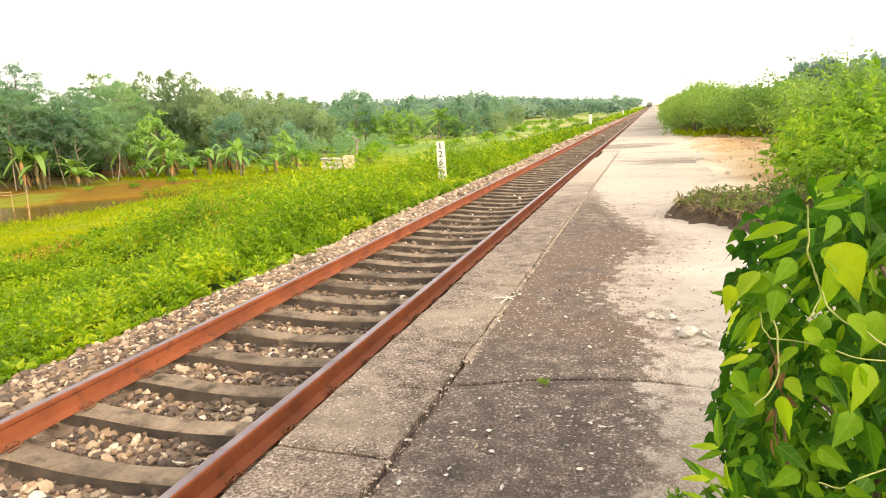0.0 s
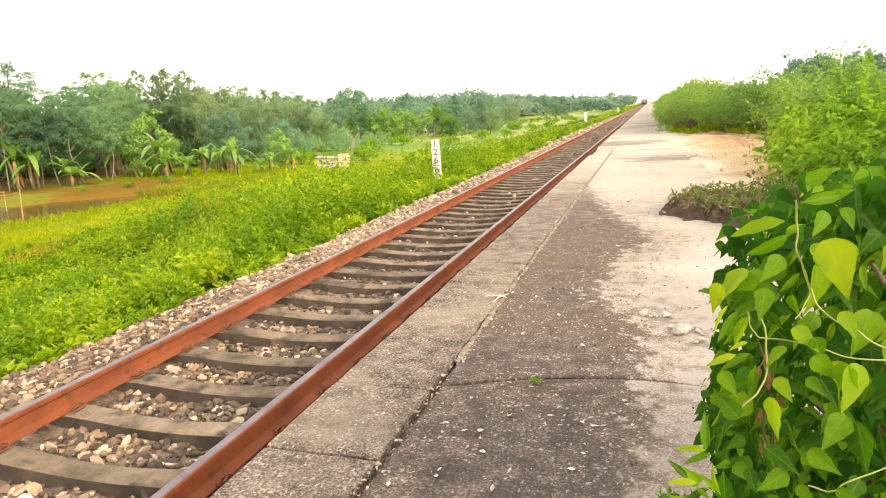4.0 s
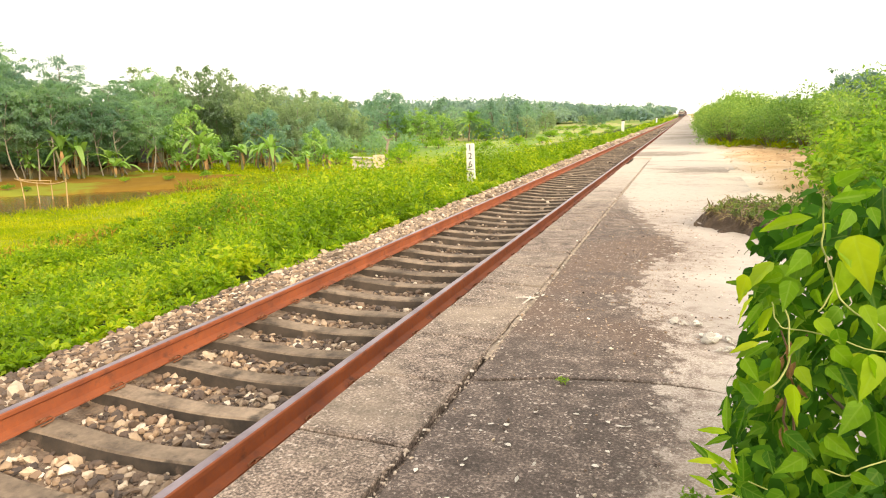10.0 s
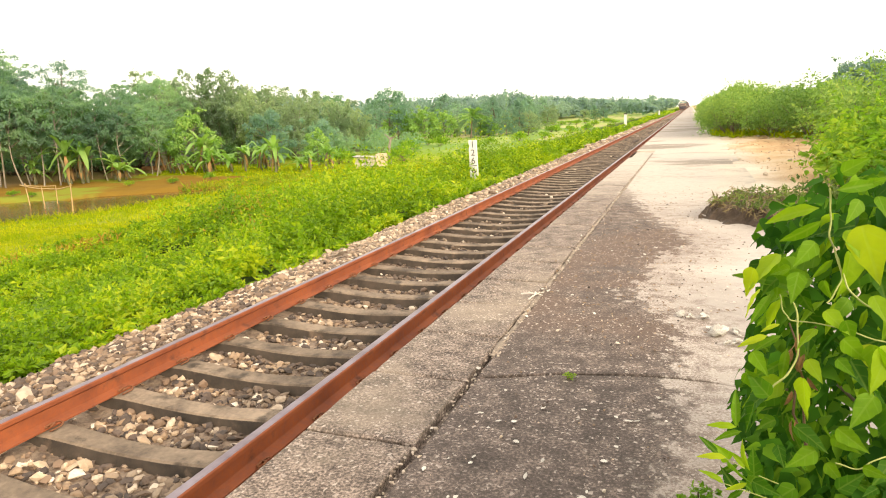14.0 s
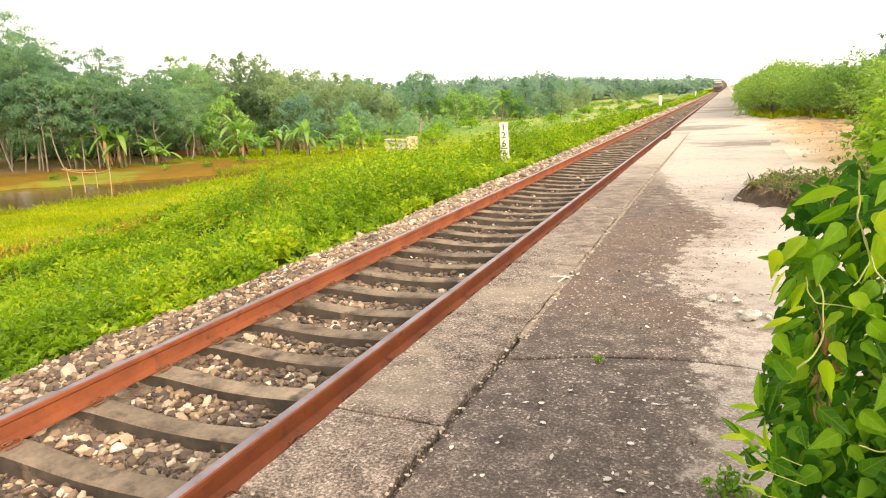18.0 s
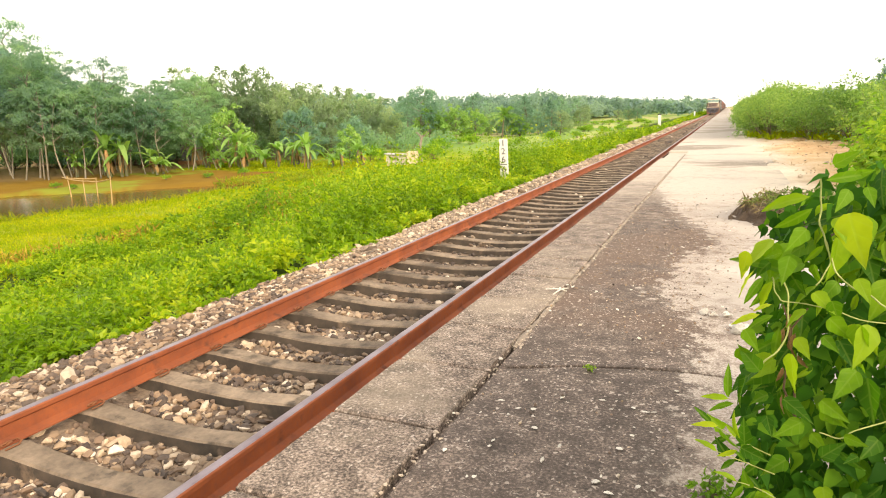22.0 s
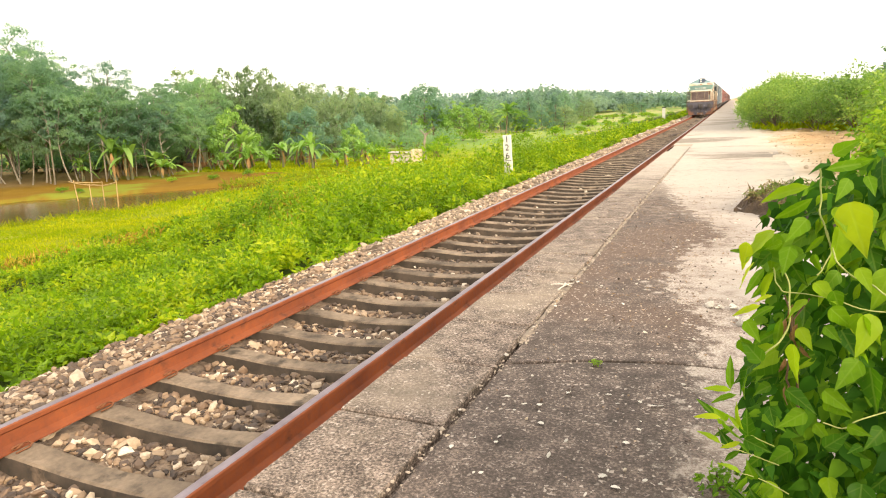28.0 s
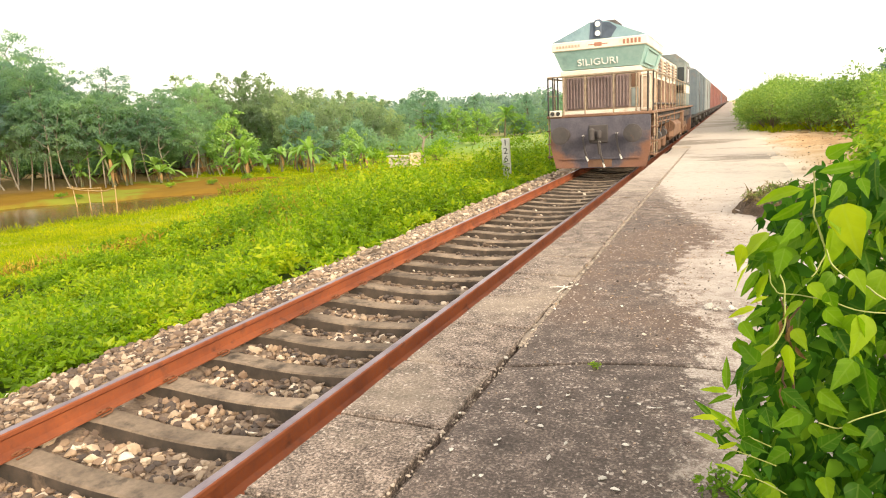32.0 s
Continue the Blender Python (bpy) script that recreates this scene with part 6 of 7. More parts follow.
V, F = leaf_arrays(np.stack([x, y, 0.63 - 0.05 * np.clip(x - 4, 0, 2) + gl.uniform(-0.03, 0.04, len(x))], -1), np.stack([gl.normal(-0.2, 0.8, len(x)), gl.normal(-0.3, 0.8, len(x)), gl.normal(0.15, 0.3, len(x))], -1), gl.uniform(0.04, 0.14, len(x)), 0.07, 0.8, gl)
tagged(new("ledge_straw", np_mesh("ledge_straw", V, F, (foliage("dry_straw", (0.10, 0.075, 0.04), (0.22, 0.17, 0.09), (0.38, 0.33, 0.18), 2.0, 0.2, 0.8),))), "dry straw and dead roots over the soil ledge", "straw", kind="stuff")
twig = thing("dry_twigs", "dry brown roots and twigs hanging over the ledge", "twigs")
for i in range(6):
    x = 3.5 + 0.9 * g.uniform() ** 1.6
    y = 8.55 - 0.9 * (x - 3.46)
    part("twig", np_mesh("twig", *tube_arrays(bent((x, y + 0.15, 0.72), (x + g.normal(-0.05, 0.12), y - g.uniform(0.02, 0.12), g.uniform(0.46, 0.62)), g, 0.03), np.linspace(0.004, 0.002, 6), 5), (M_bark,), True), None, twig)

# ---- rubble and loose stones on the platform ----
pebble_me = []
for i in range(8):
    V, F = stone_arrays(np.zeros((1, 3)), 1.0, g)
    pebble_me.append(np_mesh("pebble", V, F, (M_stone,)))
M_chip = plain("broken_plaster", (0.36, 0.33, 0.29), (0.80, 0.76, 0.69), 12.0, 0.9, bump=0.4, depth=0.004, by_object=0.25)
chip_me = []
for i in range(6):
    V, F = stone_arrays(np.zeros((1, 3)), 1.0, g)
    chip_me.append(np_mesh("rubble_piece", V * (1, 1, 0.7), F, (M_chip,)))
heap = thing("rubble_heap", "scattered heap of broken pale plaster and stones", "rubble")
for cx, cy, n, r in ((3.31, 4.47, 8, 0.05), (3.47, 4.20, 15, 0.07), (3.54, 4.02, 6, 0.07)):
    for i in range(n):
        s = 0.016 + 0.026 * g.uniform() ** 1.5
        ob = new("rubble_piece", chip_me[int(g.integers(6))])
        ob.parent = heap
        ob.matrix_basis = pose(g.normal(cx, r), g.normal(cy, r * 0.7), 0.45 + s * 0.35, g.uniform(-20, 20), g.uniform(-20, 20), g.uniform(0, 360)) @ Matrix.Diagonal((s, s, s, 1))
for i in range(150):
    u = g.uniform()
    x, y = (g.uniform(2.3, 3.9), 1.5 + 9 * u ** 1.6) if i < 105 else (SEAM + g.normal(0.01, 0.03), g.uniform(2.5, 12.5))
    s = g.uniform(0.006, 0.017)
    ob = new("pebble", chip_me[i % 6] if i % 3 else pebble_me[i % 8])
    tagged(ob, "small loose stone on the platform", "pebble", "loose stones on the platform")
    ob.matrix_basis = pose(x, y, 0.449 + s * 0.35, g.uniform(-15, 15), g.uniform(-15, 15), g.uniform(0, 360)) @ Matrix.Diagonal((s, s, s, 1))
for i in range(60):                                      # flat pale chips strewn over the dark film near the edge
    x, y, s = g.uniform(2.3, 3.25), 1.45 + 1.5 * g.uniform() ** 1.3, g.uniform(0.006, 0.017)
    ob = new("stone_chip", chip_me[i % 6])
    tagged(ob, "flat pale stone chip on the dark platform", "stone chip", "loose stones on the platform")
    ob.matrix_basis = pose(x, y, 0.449 + s * 0.25, g.uniform(-8, 8), g.uniform(-8, 8), g.uniform(0, 360)) @ Matrix.Diagonal((s * 1.4, s * 0.75, s * 0.45, 1))
for i in range(300):
    ob = new("ballast_stone", pebble_me[i % 8])
    ob.parent = bpy.data.objects["ballast_bed"]
    x, y = g.uniform(-0.78, 0.78), FIRST + PITCH * (int(g.integers(-1, 4)) + 0.5) + g.uniform(-0.17, 0.17)
    s = g.uniform(0.028, 0.045)
    ob.matrix_basis = pose(x, y, float(bed_z(x, y)) + s * 0.75, g.uniform(-30, 30), g.uniform(-30, 30), g.uniform(0, 360)) @ Matrix.Diagonal((s, s, s * 0.9, 1))

# dead leaves, grit and moss in the long joint
ky = np.arange(3.5, 21.0, 0.06)
edge_l, edge_r = SEAM - 0.016 + g.normal(0, 0.004, len(ky)), SEAM + 0.022 + g.normal(0, 0.006, len(ky))
rise = 0.434 + 0.010 * smooth_noise(ky, 0 * ky, 0.7, 145) + g.uniform(-0.003, 0.003, len(ky))
V = np.concatenate([np.stack([edge_l, ky, rise], -1), np.stack([(edge_l + edge_r) / 2, ky, rise + 0.006], -1), np.stack([edge_r, ky, rise], -1)])
m = len(ky)
F = np.concatenate([np.stack([k0 + np.arange(m - 1), k0 + m + np.arange(m - 1), k0 + m + 1 + np.arange(m - 1), k0 + 1 + np.arange(m - 1)], -1) for k0 in (0, m)])
tagged(new("joint_mortar", np_mesh("joint_mortar", V, F, (plain("crumbling_mortar", (0.11, 0.085, 0.068), (0.40, 0.33, 0.26), 9.0, 0.95, bump=0.6, depth=0.006, local=False),))), "crumbling pale mortar in the platform's long joint", "mortar", kind="structure")
k = np.sort(1.0 + 17.0 * g.uniform(0, 1, 1000) ** 0.9)
P = np.stack([SEAM + g.normal(0.008, 0.016, len(k)), k, np.full(len(k), 0.442)], -1)
V, F = stone_arrays(P, 0.003 + 0.011 * g.uniform(0, 1, len(k)) ** 2.5, g)
tagged(new("joint_grit", np_mesh("joint_grit", V, F, (plain("joint_grit", (0.26, 0.20, 0.16), (0.60, 0.51, 0.42), 20.0, 0.95),))), "crumbled mortar and grit in the platform's long joint", "grit", kind="stuff")
n = 2300
x, y = g.uniform(2.25, 4.2, n), 1.2 + 11 * g.uniform(0, 1, n) ** 1.5
x[1500:], y[1500:] = g.normal(2.98, 0.22, 800), g.uniform(3.8, 8.2, 800)           # crumbs along the edge of the dark film
P = np.stack([x, y, np.full(n, 0.4525)], -1)
V, F = stone_arrays(P, 0.002 + 0.008 * g.uniform(0, 1, n) ** 3, g)
tagged(new("platform_grit", np_mesh("platform_grit", V, F, (M_stone,))), "fine pale grit lying on the platform", "grit", kind="stuff")
n = 500
x, y = g.normal(2.9, 0.5, n), g.uniform(4.5, 10, n)
V, F = leaf_arrays(np.stack([x, y, np.full(n, 0.456)], -1), np.stack([g.normal(0, 1, n), g.normal(0, 1, n), 0.05 * np.ones(n)], -1), g.uniform(0.015, 0.05, n), 0.2, 3.0, g)
V[:, 2] = np.clip(V[:, 2], 0.453, 0.463)
tagged(new("leaf_litter", np_mesh("leaf_litter", V, F, (plain("dead_leaf", (0.13, 0.08, 0.045), (0.34, 0.23, 0.13), 40.0, 0.9),))), "small brown dead leaves and straw on the platform", "litter", kind="stuff")
tuft = make_shrub("small green weed growing at the platform's foot", 141, 0.22, 0.22, M_hedge, 160, 0.06, "weed_tuft", 7)
plant(tuft, 3.36, 2.24, 0, 0.42, 0.45)
plant(tuft, 2.72, 3.26, 90, 0.16, 0.45)

stick = thing("forked_stick", "short pale forked stick lying across the platform joint", "stick")
for a, b in (((2.09, 4.76, 0.455), (2.26, 4.74, 0.458)), ((2.18, 4.62, 0.456), (2.25, 4.84, 0.456))):
    part("twig", np_mesh("twig", *tube_arrays(bent(a, b, g, 0.004), np.linspace(0.006, 0.004, 6), 6), (M_chip,), True), None, stick)

# ---- earth and grass below the hedge ----
n = 6500
x, y = g.uniform(4.2, 9.0, n), g.uniform(26, 40, n)
keep = (y > 31.6 - 1.3 * (x - 3.8) + 1.2 * smooth_noise(x, y, 3, 150)) & (y < 37.5 - 1.3 * (x - 3.8))
x, y = x[keep], y[keep]
V, F = leaf_arrays(np.stack([x, y, ground_z(x, y)], -1), np.stack([g.normal(0, 0.5, len(x)), g.normal(0, 0.5, len(x)), np.ones(len(x))], -1), g.uniform(0.12, 0.36, len(x)), 0.10, 0.2, g)
tagged(new("verge_grass", np_mesh("verge_grass", V, F, (M_field,))), "yellowing grass along the foot of the hedge", "grass", kind="stuff")
bm = bmesh.new()
box(bm, (3.55, 33.6, 0.44), (4.15, 34.3, 0.60), 0.04)
tagged(part("concrete_block", bm, M_chip), "pale broken concrete block lying at the hedge's foot", "block")
n = 90
x, y = g.uniform(4.4, 8.2, n), g.uniform(13, 29, n)
V, F = stone_arrays(np.stack([x, y, ground_z(x, y) + 0.01], -1), g.uniform(0.015, 0.07, n), g)
tagged(new("earth_clods", np_mesh("earth_clods", V, F, (plain("sand_clod", (0.38, 0.30, 0.22), (0.60, 0.50, 0.38), 8.0, 0.95),))), "clods and stones on the bare sandy earth", "clods", kind="stuff")


n = 2600
x, y = g.uniform(4.3, 8.0, n), g.uniform(12.5, 30.5, n)
keep = (smooth_noise(x, y, 2.6, 155) + 0.5 * smooth_noise(x, y, 0.8, 156) > 0.15) & (x > 4.3 + 0.05 * np.abs(y - 22))
x, y = x[keep], y[keep]
V, F = leaf_arrays(np.stack([x, y, ground_z(x, y) + 0.012], -1), np.stack([g.normal(0, 1, len(x)), g.normal(0, 1, len(x)), 0.12 * np.ones(len(x))], -1), g.uniform(0.03, 0.10, len(x)), 0.16, 2.0, g)
tagged(new("dry_litter", np_mesh("dry_litter", V, F, (plain("dry_brown_litter", (0.28, 0.17, 0.08), (0.55, 0.39, 0.23), 9.0, 0.95, local=False),))), "dry brown straw and leaves over the bare sandy earth", "litter", kind="stuff")


# ---- the kilometre posts ----
def letters(text, size, depth=0.006):
    """Text in the built-in font as a mesh, standing in the x-z plane and centred."""
    cu = bpy.data.curves.new("text", "FONT")
    cu.body, cu.size, cu.extrude, cu.align_x, cu.align_y, cu.resolution_u = text, size, depth, "CENTER", "CENTER", 3
    tmp = bpy.data.objects.new("text", cu)
    scene.collection.objects.link(tmp)
    bpy.context.view_layer.update()
    me = bpy.data.meshes.new_from_object(tmp.evaluated_get(bpy.context.evaluated_depsgraph_get()))
    bpy.data.objects.remove(tmp)
    me.transform(pose(0, 0, 0, 90, 0, 0))
    return me


post = thing("kilometre_post", "white concrete kilometre post with black numbers", "kilometre post", at=pose(-4.27, 23.2, -0.97, 0, -1.5, 3))
bm = bmesh.new()
box(bm, (-0.155, -0.05, 0), (0.155, 0.05, 1.87), 0.012)
part("shaft", bm, M_white_paint, post)
for ch, z in (("1", 1.70), ("2", 1.40), ("6", 1.10), ("6", 0.74)):
    me = letters(ch, 0.33)
    me.transform(Matrix.Diagonal((1.05, 1, 1.0, 1)))
    ob = part("digit", me, M_black_paint, post)
    ob.location = (0.0, -0.052, z)
bm = bmesh.new()
box(bm, (-0.13, -0.058, 0.908), (0.13, -0.048, 0.932))
part("rule", bm, M_black_paint, post)
for x, y, h in ((-4.1, 82.1, 2.15), (-3.9, 168.0, 2.0)):
    mark = thing("marker_post", "white marker post with a dark cap among the weeds", "marker post", at=pose(x, y, -0.95))
    bm = bmesh.new()
    box(bm, (-0.17, -0.06, 0), (0.17, 0.06, h - 0.12), 0.012)
    part("shaft", bm, M_white_paint, mark)
    bm = bmesh.new()
    box(bm, (-0.19, -0.08, h - 0.12), (0.19, 0.08, h), 0.012)
    part("cap", bm, M_black_paint, mark)

# ---- the shed in the field ----
M_tin = plain("weathered_tin", (0.30, 0.27, 0.25), (0.52, 0.48, 0.44), 2.0, 0.6, 0.3, spots=((0.28, 0.15, 0.08), 0.56, 0.7, 2.5))
M_plank = plain("grey_plank", (0.34, 0.29, 0.24), (0.58, 0.52, 0.45), 3.0, 0.9, by_object=0.2)
M_slate_plank = plain("dark_weathered_plank", (0.07, 0.07, 0.075), (0.17, 0.17, 0.18), 3.0, 0.9, by_object=0.15)
M_plaster = plain("peach_plaster", (0.50, 0.36, 0.24), (0.70, 0.55, 0.40), 1.6, 0.9, spots=((0.36, 0.26, 0.18), 0.55, 0.7, 2.0))
shed = thing("shed", "small low shed with a tin roof and plank walls", "shed", at=pose(-20.9, 46.6, float(ground_z(-20.9, 46.6)) - 0.05, 0, 0, 14) @ Matrix.Diagonal((0.86, 0.86, 0.86, 1)))
for i in range(9):
    bm = bmesh.new()
    box(bm, (-1.05 + 0.21 * i, -0.8, 0), (-0.86 + 0.21 * i, -0.76, 1.12 - 0.012 * i), 0.004)
    part("plank", bm, M_plank, shed)
bm = bmesh.new()
box(bm, (-1.05, -0.75, 0), (-1.0, 0.9, 1.1)); box(bm, (0.8, -0.75, 0), (0.85, 0.9, 1.0)); box(bm, (-1.0, 0.85, 0), (0.8, 0.9, 1.05))
part("wall", bm, M_plank, shed)
bm = bmesh.new()
wave = [(-1.25 + 0.04 * i, 1.185 - 0.00275 * i + 0.017 * math.sin(i * math.pi / 2)) for i in range(57)]     # corrugations
prism(bm, [(x, z - 0.012) for x, z in wave] + [(x, z) for x, z in reversed(wave)], -1.0, 1.1)
part("roof", bm, M_tin, shed, "weathered corrugated tin roof")
bm = bmesh.new()
box(bm, (0.92, -0.7, 0), (1.75, 0.6, 1.32), 0.02)
part("annex", bm, M_plaster, shed, "pale peach plastered block")
stump = thing("dead_trunk", "bare pale trunk of a lopped tree", "tree trunk", at=pose(-20.4, 49.8, float(ground_z(-20.4, 49.8))) @ Matrix.Diagonal((1.25, 1.25, 0.86, 1)))
part("trunk", np_mesh("trunk", *joined([tube_arrays(bent((0, 0, -0.1), (0.15, 0, 2.6), g), np.linspace(0.11, 0.08, 6), 8), tube_arrays(bent((0.12, 0, 2.3), (-0.35, 0.1, 2.9), g), np.linspace(0.07, 0.04, 6), 6), tube_arrays(bent((0.14, 0, 2.4), (0.6, 0.1, 3.0), g), np.linspace(0.06, 0.03, 6), 6)]), (M_pale_bark,), True), None, stump)

# ---- the hut among the trees ----
hut = thing("hut", "small dark plank hut on a mud plinth among the trees", "hut", at=pose(-43.5, 48.8, float(ground_z(-43.5, 48.8)), 0, 0, 24))
bm = bmesh.new()
box(bm, (-2.0, -1.5, -0.1), (2.0, 1.5, 0.42), 0.05)
part("plinth", bm, plain("red_mud_plaster", (0.26, 0.12, 0.06), (0.42, 0.21, 0.10), 2.0, 0.95, bump=0.5, depth=0.02), hut, "low plinth of red-brown mud")
for lo, hi in (((-1.7, -1.25, 0.42), (-0.35, -1.17, 2.1)), ((0.45, -1.25, 0.42), (1.7, -1.17, 2.1)), ((-1.7, 1.17, 0.42), (1.7, 1.25, 2.1)), ((-1.7, -1.17, 0.42), (-1.62, 1.17, 2.1)), ((1.62, -1.17, 0.42), (1.7, 1.17, 2.1))):
    bm = bmesh.new()
    box(bm, lo, hi, 0.006)
    part("wall", bm, M_slate_plank, hut)
bm = bmesh.new()
box(bm, (-0.33, -1.23, 0.44), (0.43, -1.19, 2.0), 0.006)
part("door", bm, M_plank, hut)
for s in (-1, 1):
    bm = bmesh.new()
    for i in range(16):
        box(bm, (-2.0 + 0.25 * i, -0.03, 0.0), (-1.78 + 0.25 * i, 1.75, 0.03))
        box(bm, (-1.79 + 0.25 * i, -0.03, 0.015), (-1.74 + 0.25 * i, 1.75, 0.05))
    ob = part("roof_slope", bm, M_tin, hut, "weathered corrugated tin roof")
    ob.matrix_basis = pose(0, 0, 2.85, -27, 0, 0 if s > 0 else 180) if s > 0 else pose(0, 0, 2.85, 0, 0, 180) @ pose(0, 0, 0, -27, 0, 0)

# ---- the bamboo frame in the pond ----
rack = thing("fishing_rack", "bamboo fishing rack of poles standing in the pond", "rack")
for a, b, r, sag in (((-26.2, 23.8, -2.84), (-26.0, 23.8, -0.69), 0.035, 0), ((-32.4, 26.2, -2.84), (-32.7, 26.3, -0.94), 0.035, 0), ((-29.7, 25.0, -2.84), (-29.8, 25.1, -1.04), 0.03, 0), ((-33.4, 26.5, -1.06), (-29.4, 25.1, -1.12), 0.035, -0.06), ((-29.6, 25.2, -1.12), (-25.9, 23.8, -0.79), 0.035, -0.10), ((-31.0, 26.8, -2.84), (-30.9, 26.8, -1.10), 0.03, 0), ((-33.4, 26.9, -1.14), (-30.6, 26.6, -1.12), 0.03, -0.04)):
    u = np.linspace(0, 1, 6)[:, None]
    line = np.asarray(a) + (np.asarray(b) - np.asarray(a)) * u + np.array([0.02, 0, sag]) * np.sin(np.pi * u)
    part("pole", np_mesh("pole", *tube_arrays(line, np.linspace(r, r * 0.8, 6), 6), (M_bamboo,), True), None, rack)

# ---- the train ----
M_teal = plain("faded_teal_paint", (0.26, 0.44, 0.43), (0.40, 0.57, 0.55), 1.2, 0.6, bump=0.1, depth=0.003, spots=((0.20, 0.31, 0.33), 0.58, 0.75, 1.4))
M_cream = plain("dusty_cream_paint", (0.68, 0.62, 0.52), (0.84, 0.80, 0.70), 1.0, 0.65, bump=0.1, depth=0.003, spots=((0.45, 0.30, 0.19), 0.58, 0.76, 1.6))
M_tan = plain("rust_streaked_tan_paint", (0.42, 0.30, 0.22), (0.66, 0.54, 0.43), 1.1, 0.75, bump=0.2, depth=0.004, spots=((0.24, 0.13, 0.08), 0.54, 0.72, 2.0))
M_maroon = plain("faded_brown_grille", (0.19, 0.135, 0.13), (0.34, 0.26, 0.245), 2.0, 0.7)
M_number = plain("red_brown_lettering", (0.34, 0.15, 0.10), (0.46, 0.22, 0.15), 6.0, 0.7)
M_under = plain("sooty_underframe", (0.045, 0.040, 0.042), (0.11, 0.095, 0.09), 1.4, 0.8, bump=0.2, depth=0.005, spots=((0.32, 0.13, 0.05), 0.60, 0.74, 0.9))
def beam_material():
    """Sooty blue-black paint, rusting through at the lower corners."""
    mat, t, b = nodes_of("rusting_buffer_beam")
    p = place_of(t, True)
    sep = t.nodes.new("ShaderNodeSeparateXYZ")
    t.links.new(p, sep.inputs[0])
    x, _, z = sep.outputs
    n, fine = noise_of(t, p, 2.4, 5), noise_of(t, p, 22, 6, 0.65)
    col = ramp(t, calc(t, "ADD", calc(t, "MULTIPLY", n, 0.6), calc(t, "MULTIPLY", fine, 0.4)), ((0.36, (0.058, 0.056, 0.078)), (0.64, (0.135, 0.123, 0.145))))
    low = calc(t, "ADD", calc(t, "SUBTRACT", calc(t, "ABSOLUTE", x), z), calc(t, "MULTIPLY", calc(t, "SUBTRACT", n, 0.5), 1.6))
    col = mix(t, span(t, low, 0.10, 0.65, 0, 0.85), col, mix(t, fine, (0.17, 0.075, 0.045), (0.33, 0.15, 0.075)))
    t.links.new(col, b.inputs["Base Color"])
    b.inputs["Roughness"].default_value = 0.75
    bumped(t, b, fine, 0.25, 0.005)
    return mat


M_plow = beam_material()
M_steel = plain("dull_steel", (0.22, 0.20, 0.19), (0.36, 0.33, 0.31), 4.0, 0.5, 0.6)
M_rail_paint = plain("grimy_handrail", (0.16, 0.12, 0.09), (0.42, 0.33, 0.22), 8.0, 0.6)
M_glass = plain("dark_window_glass", (0.03, 0.04, 0.045), (0.05, 0.06, 0.07), 2.0, 0.12, bump=0.0)
M_red = plain("faded_red_wagon_paint", (0.20, 0.078, 0.070), (0.30, 0.130, 0.112), 0.5, 0.75, bump=0.15, depth=0.004, spots=((0.20, 0.09, 0.07), 0.55, 0.72, 0.8), by_object=0.12)
M_blue = plain("dusty_blue_grey_wagon_paint", (0.10, 0.13, 0.16), (0.20, 0.235, 0.26), 0.5, 0.75, bump=0.15, depth=0.004, spots=((0.22, 0.16, 0.12), 0.58, 0.74, 0.8))
M_pale = plain("pale_grey_wagon_paint", (0.24, 0.27, 0.285), (0.36, 0.38, 0.38), 0.5, 0.75, bump=0.15, depth=0.004, spots=((0.30, 0.22, 0.16), 0.58, 0.74, 0.8))
M_dark_rust = plain("dark_rust_paint", (0.13, 0.068, 0.042), (0.27, 0.155, 0.098), 1.6, 0.8, spots=((0.30, 0.20, 0.13), 0.58, 0.72, 2.0))
M_slate = plain("sooty_blue_paint", (0.20, 0.33, 0.39), (0.34, 0.48, 0.53), 1.0, 0.65, spots=((0.10, 0.14, 0.20), 0.52, 0.70, 1.2))
M_cab = plain("grimy_grey_green_cab", (0.13, 0.16, 0.16), (0.26, 0.29, 0.28), 1.2, 0.65, spots=((0.25, 0.15, 0.09), 0.55, 0.7, 1.5))
lamp_glass, t, b = nodes_of("lit_headlamp")
b.inputs["Base Color"].default_value = (0.8, 0.8, 0.75, 1)
b.inputs["Emission Color"].default_value = (1.0, 0.96, 0.86, 1)
b.inputs["Emission Strength"].default_value = 0.12
b.inputs["Roughness"].default_value = 0.2


def wheel_mesh(r):
    """Two wheels with flanges on one axle, along x."""
    bm = bmesh.new()
    rod(bm, (-0.95, 0, 0), (0.95, 0, 0), 0.08, sides=10)
    for s in (-1, 1):
        rod(bm, (s * 0.82, 0, 0), (s * 0.95, 0, 0), r, sides=28)
        rod(bm, (s * 0.79, 0, 0), (s * 0.82, 0, 0), r + 0.028, sides=28)
        rod(bm, (s * 0.95, 0, 0), (s * 0.965, 0, 0), r * 0.55, sides=16)
        for k in range(4):
            a = k * math.pi / 2
            rod(bm, (s * 0.955, 0.7 * r * math.cos(a), 0.7 * r * math.sin(a)), (s * 0.97, 0.7 * r * math.cos(a), 0.7 * r * math.sin(a)), 0.05, sides=8)
    me = bpy.data.meshes.new("wheelset")
    bm.to_mesh(me)
    bm.free()
    me.materials.append(M_under)
    return me


def one(name, make, material, parent, label=""):
    bm = bmesh.new()
    make(bm)
    return part(name, bm, material, parent, label)


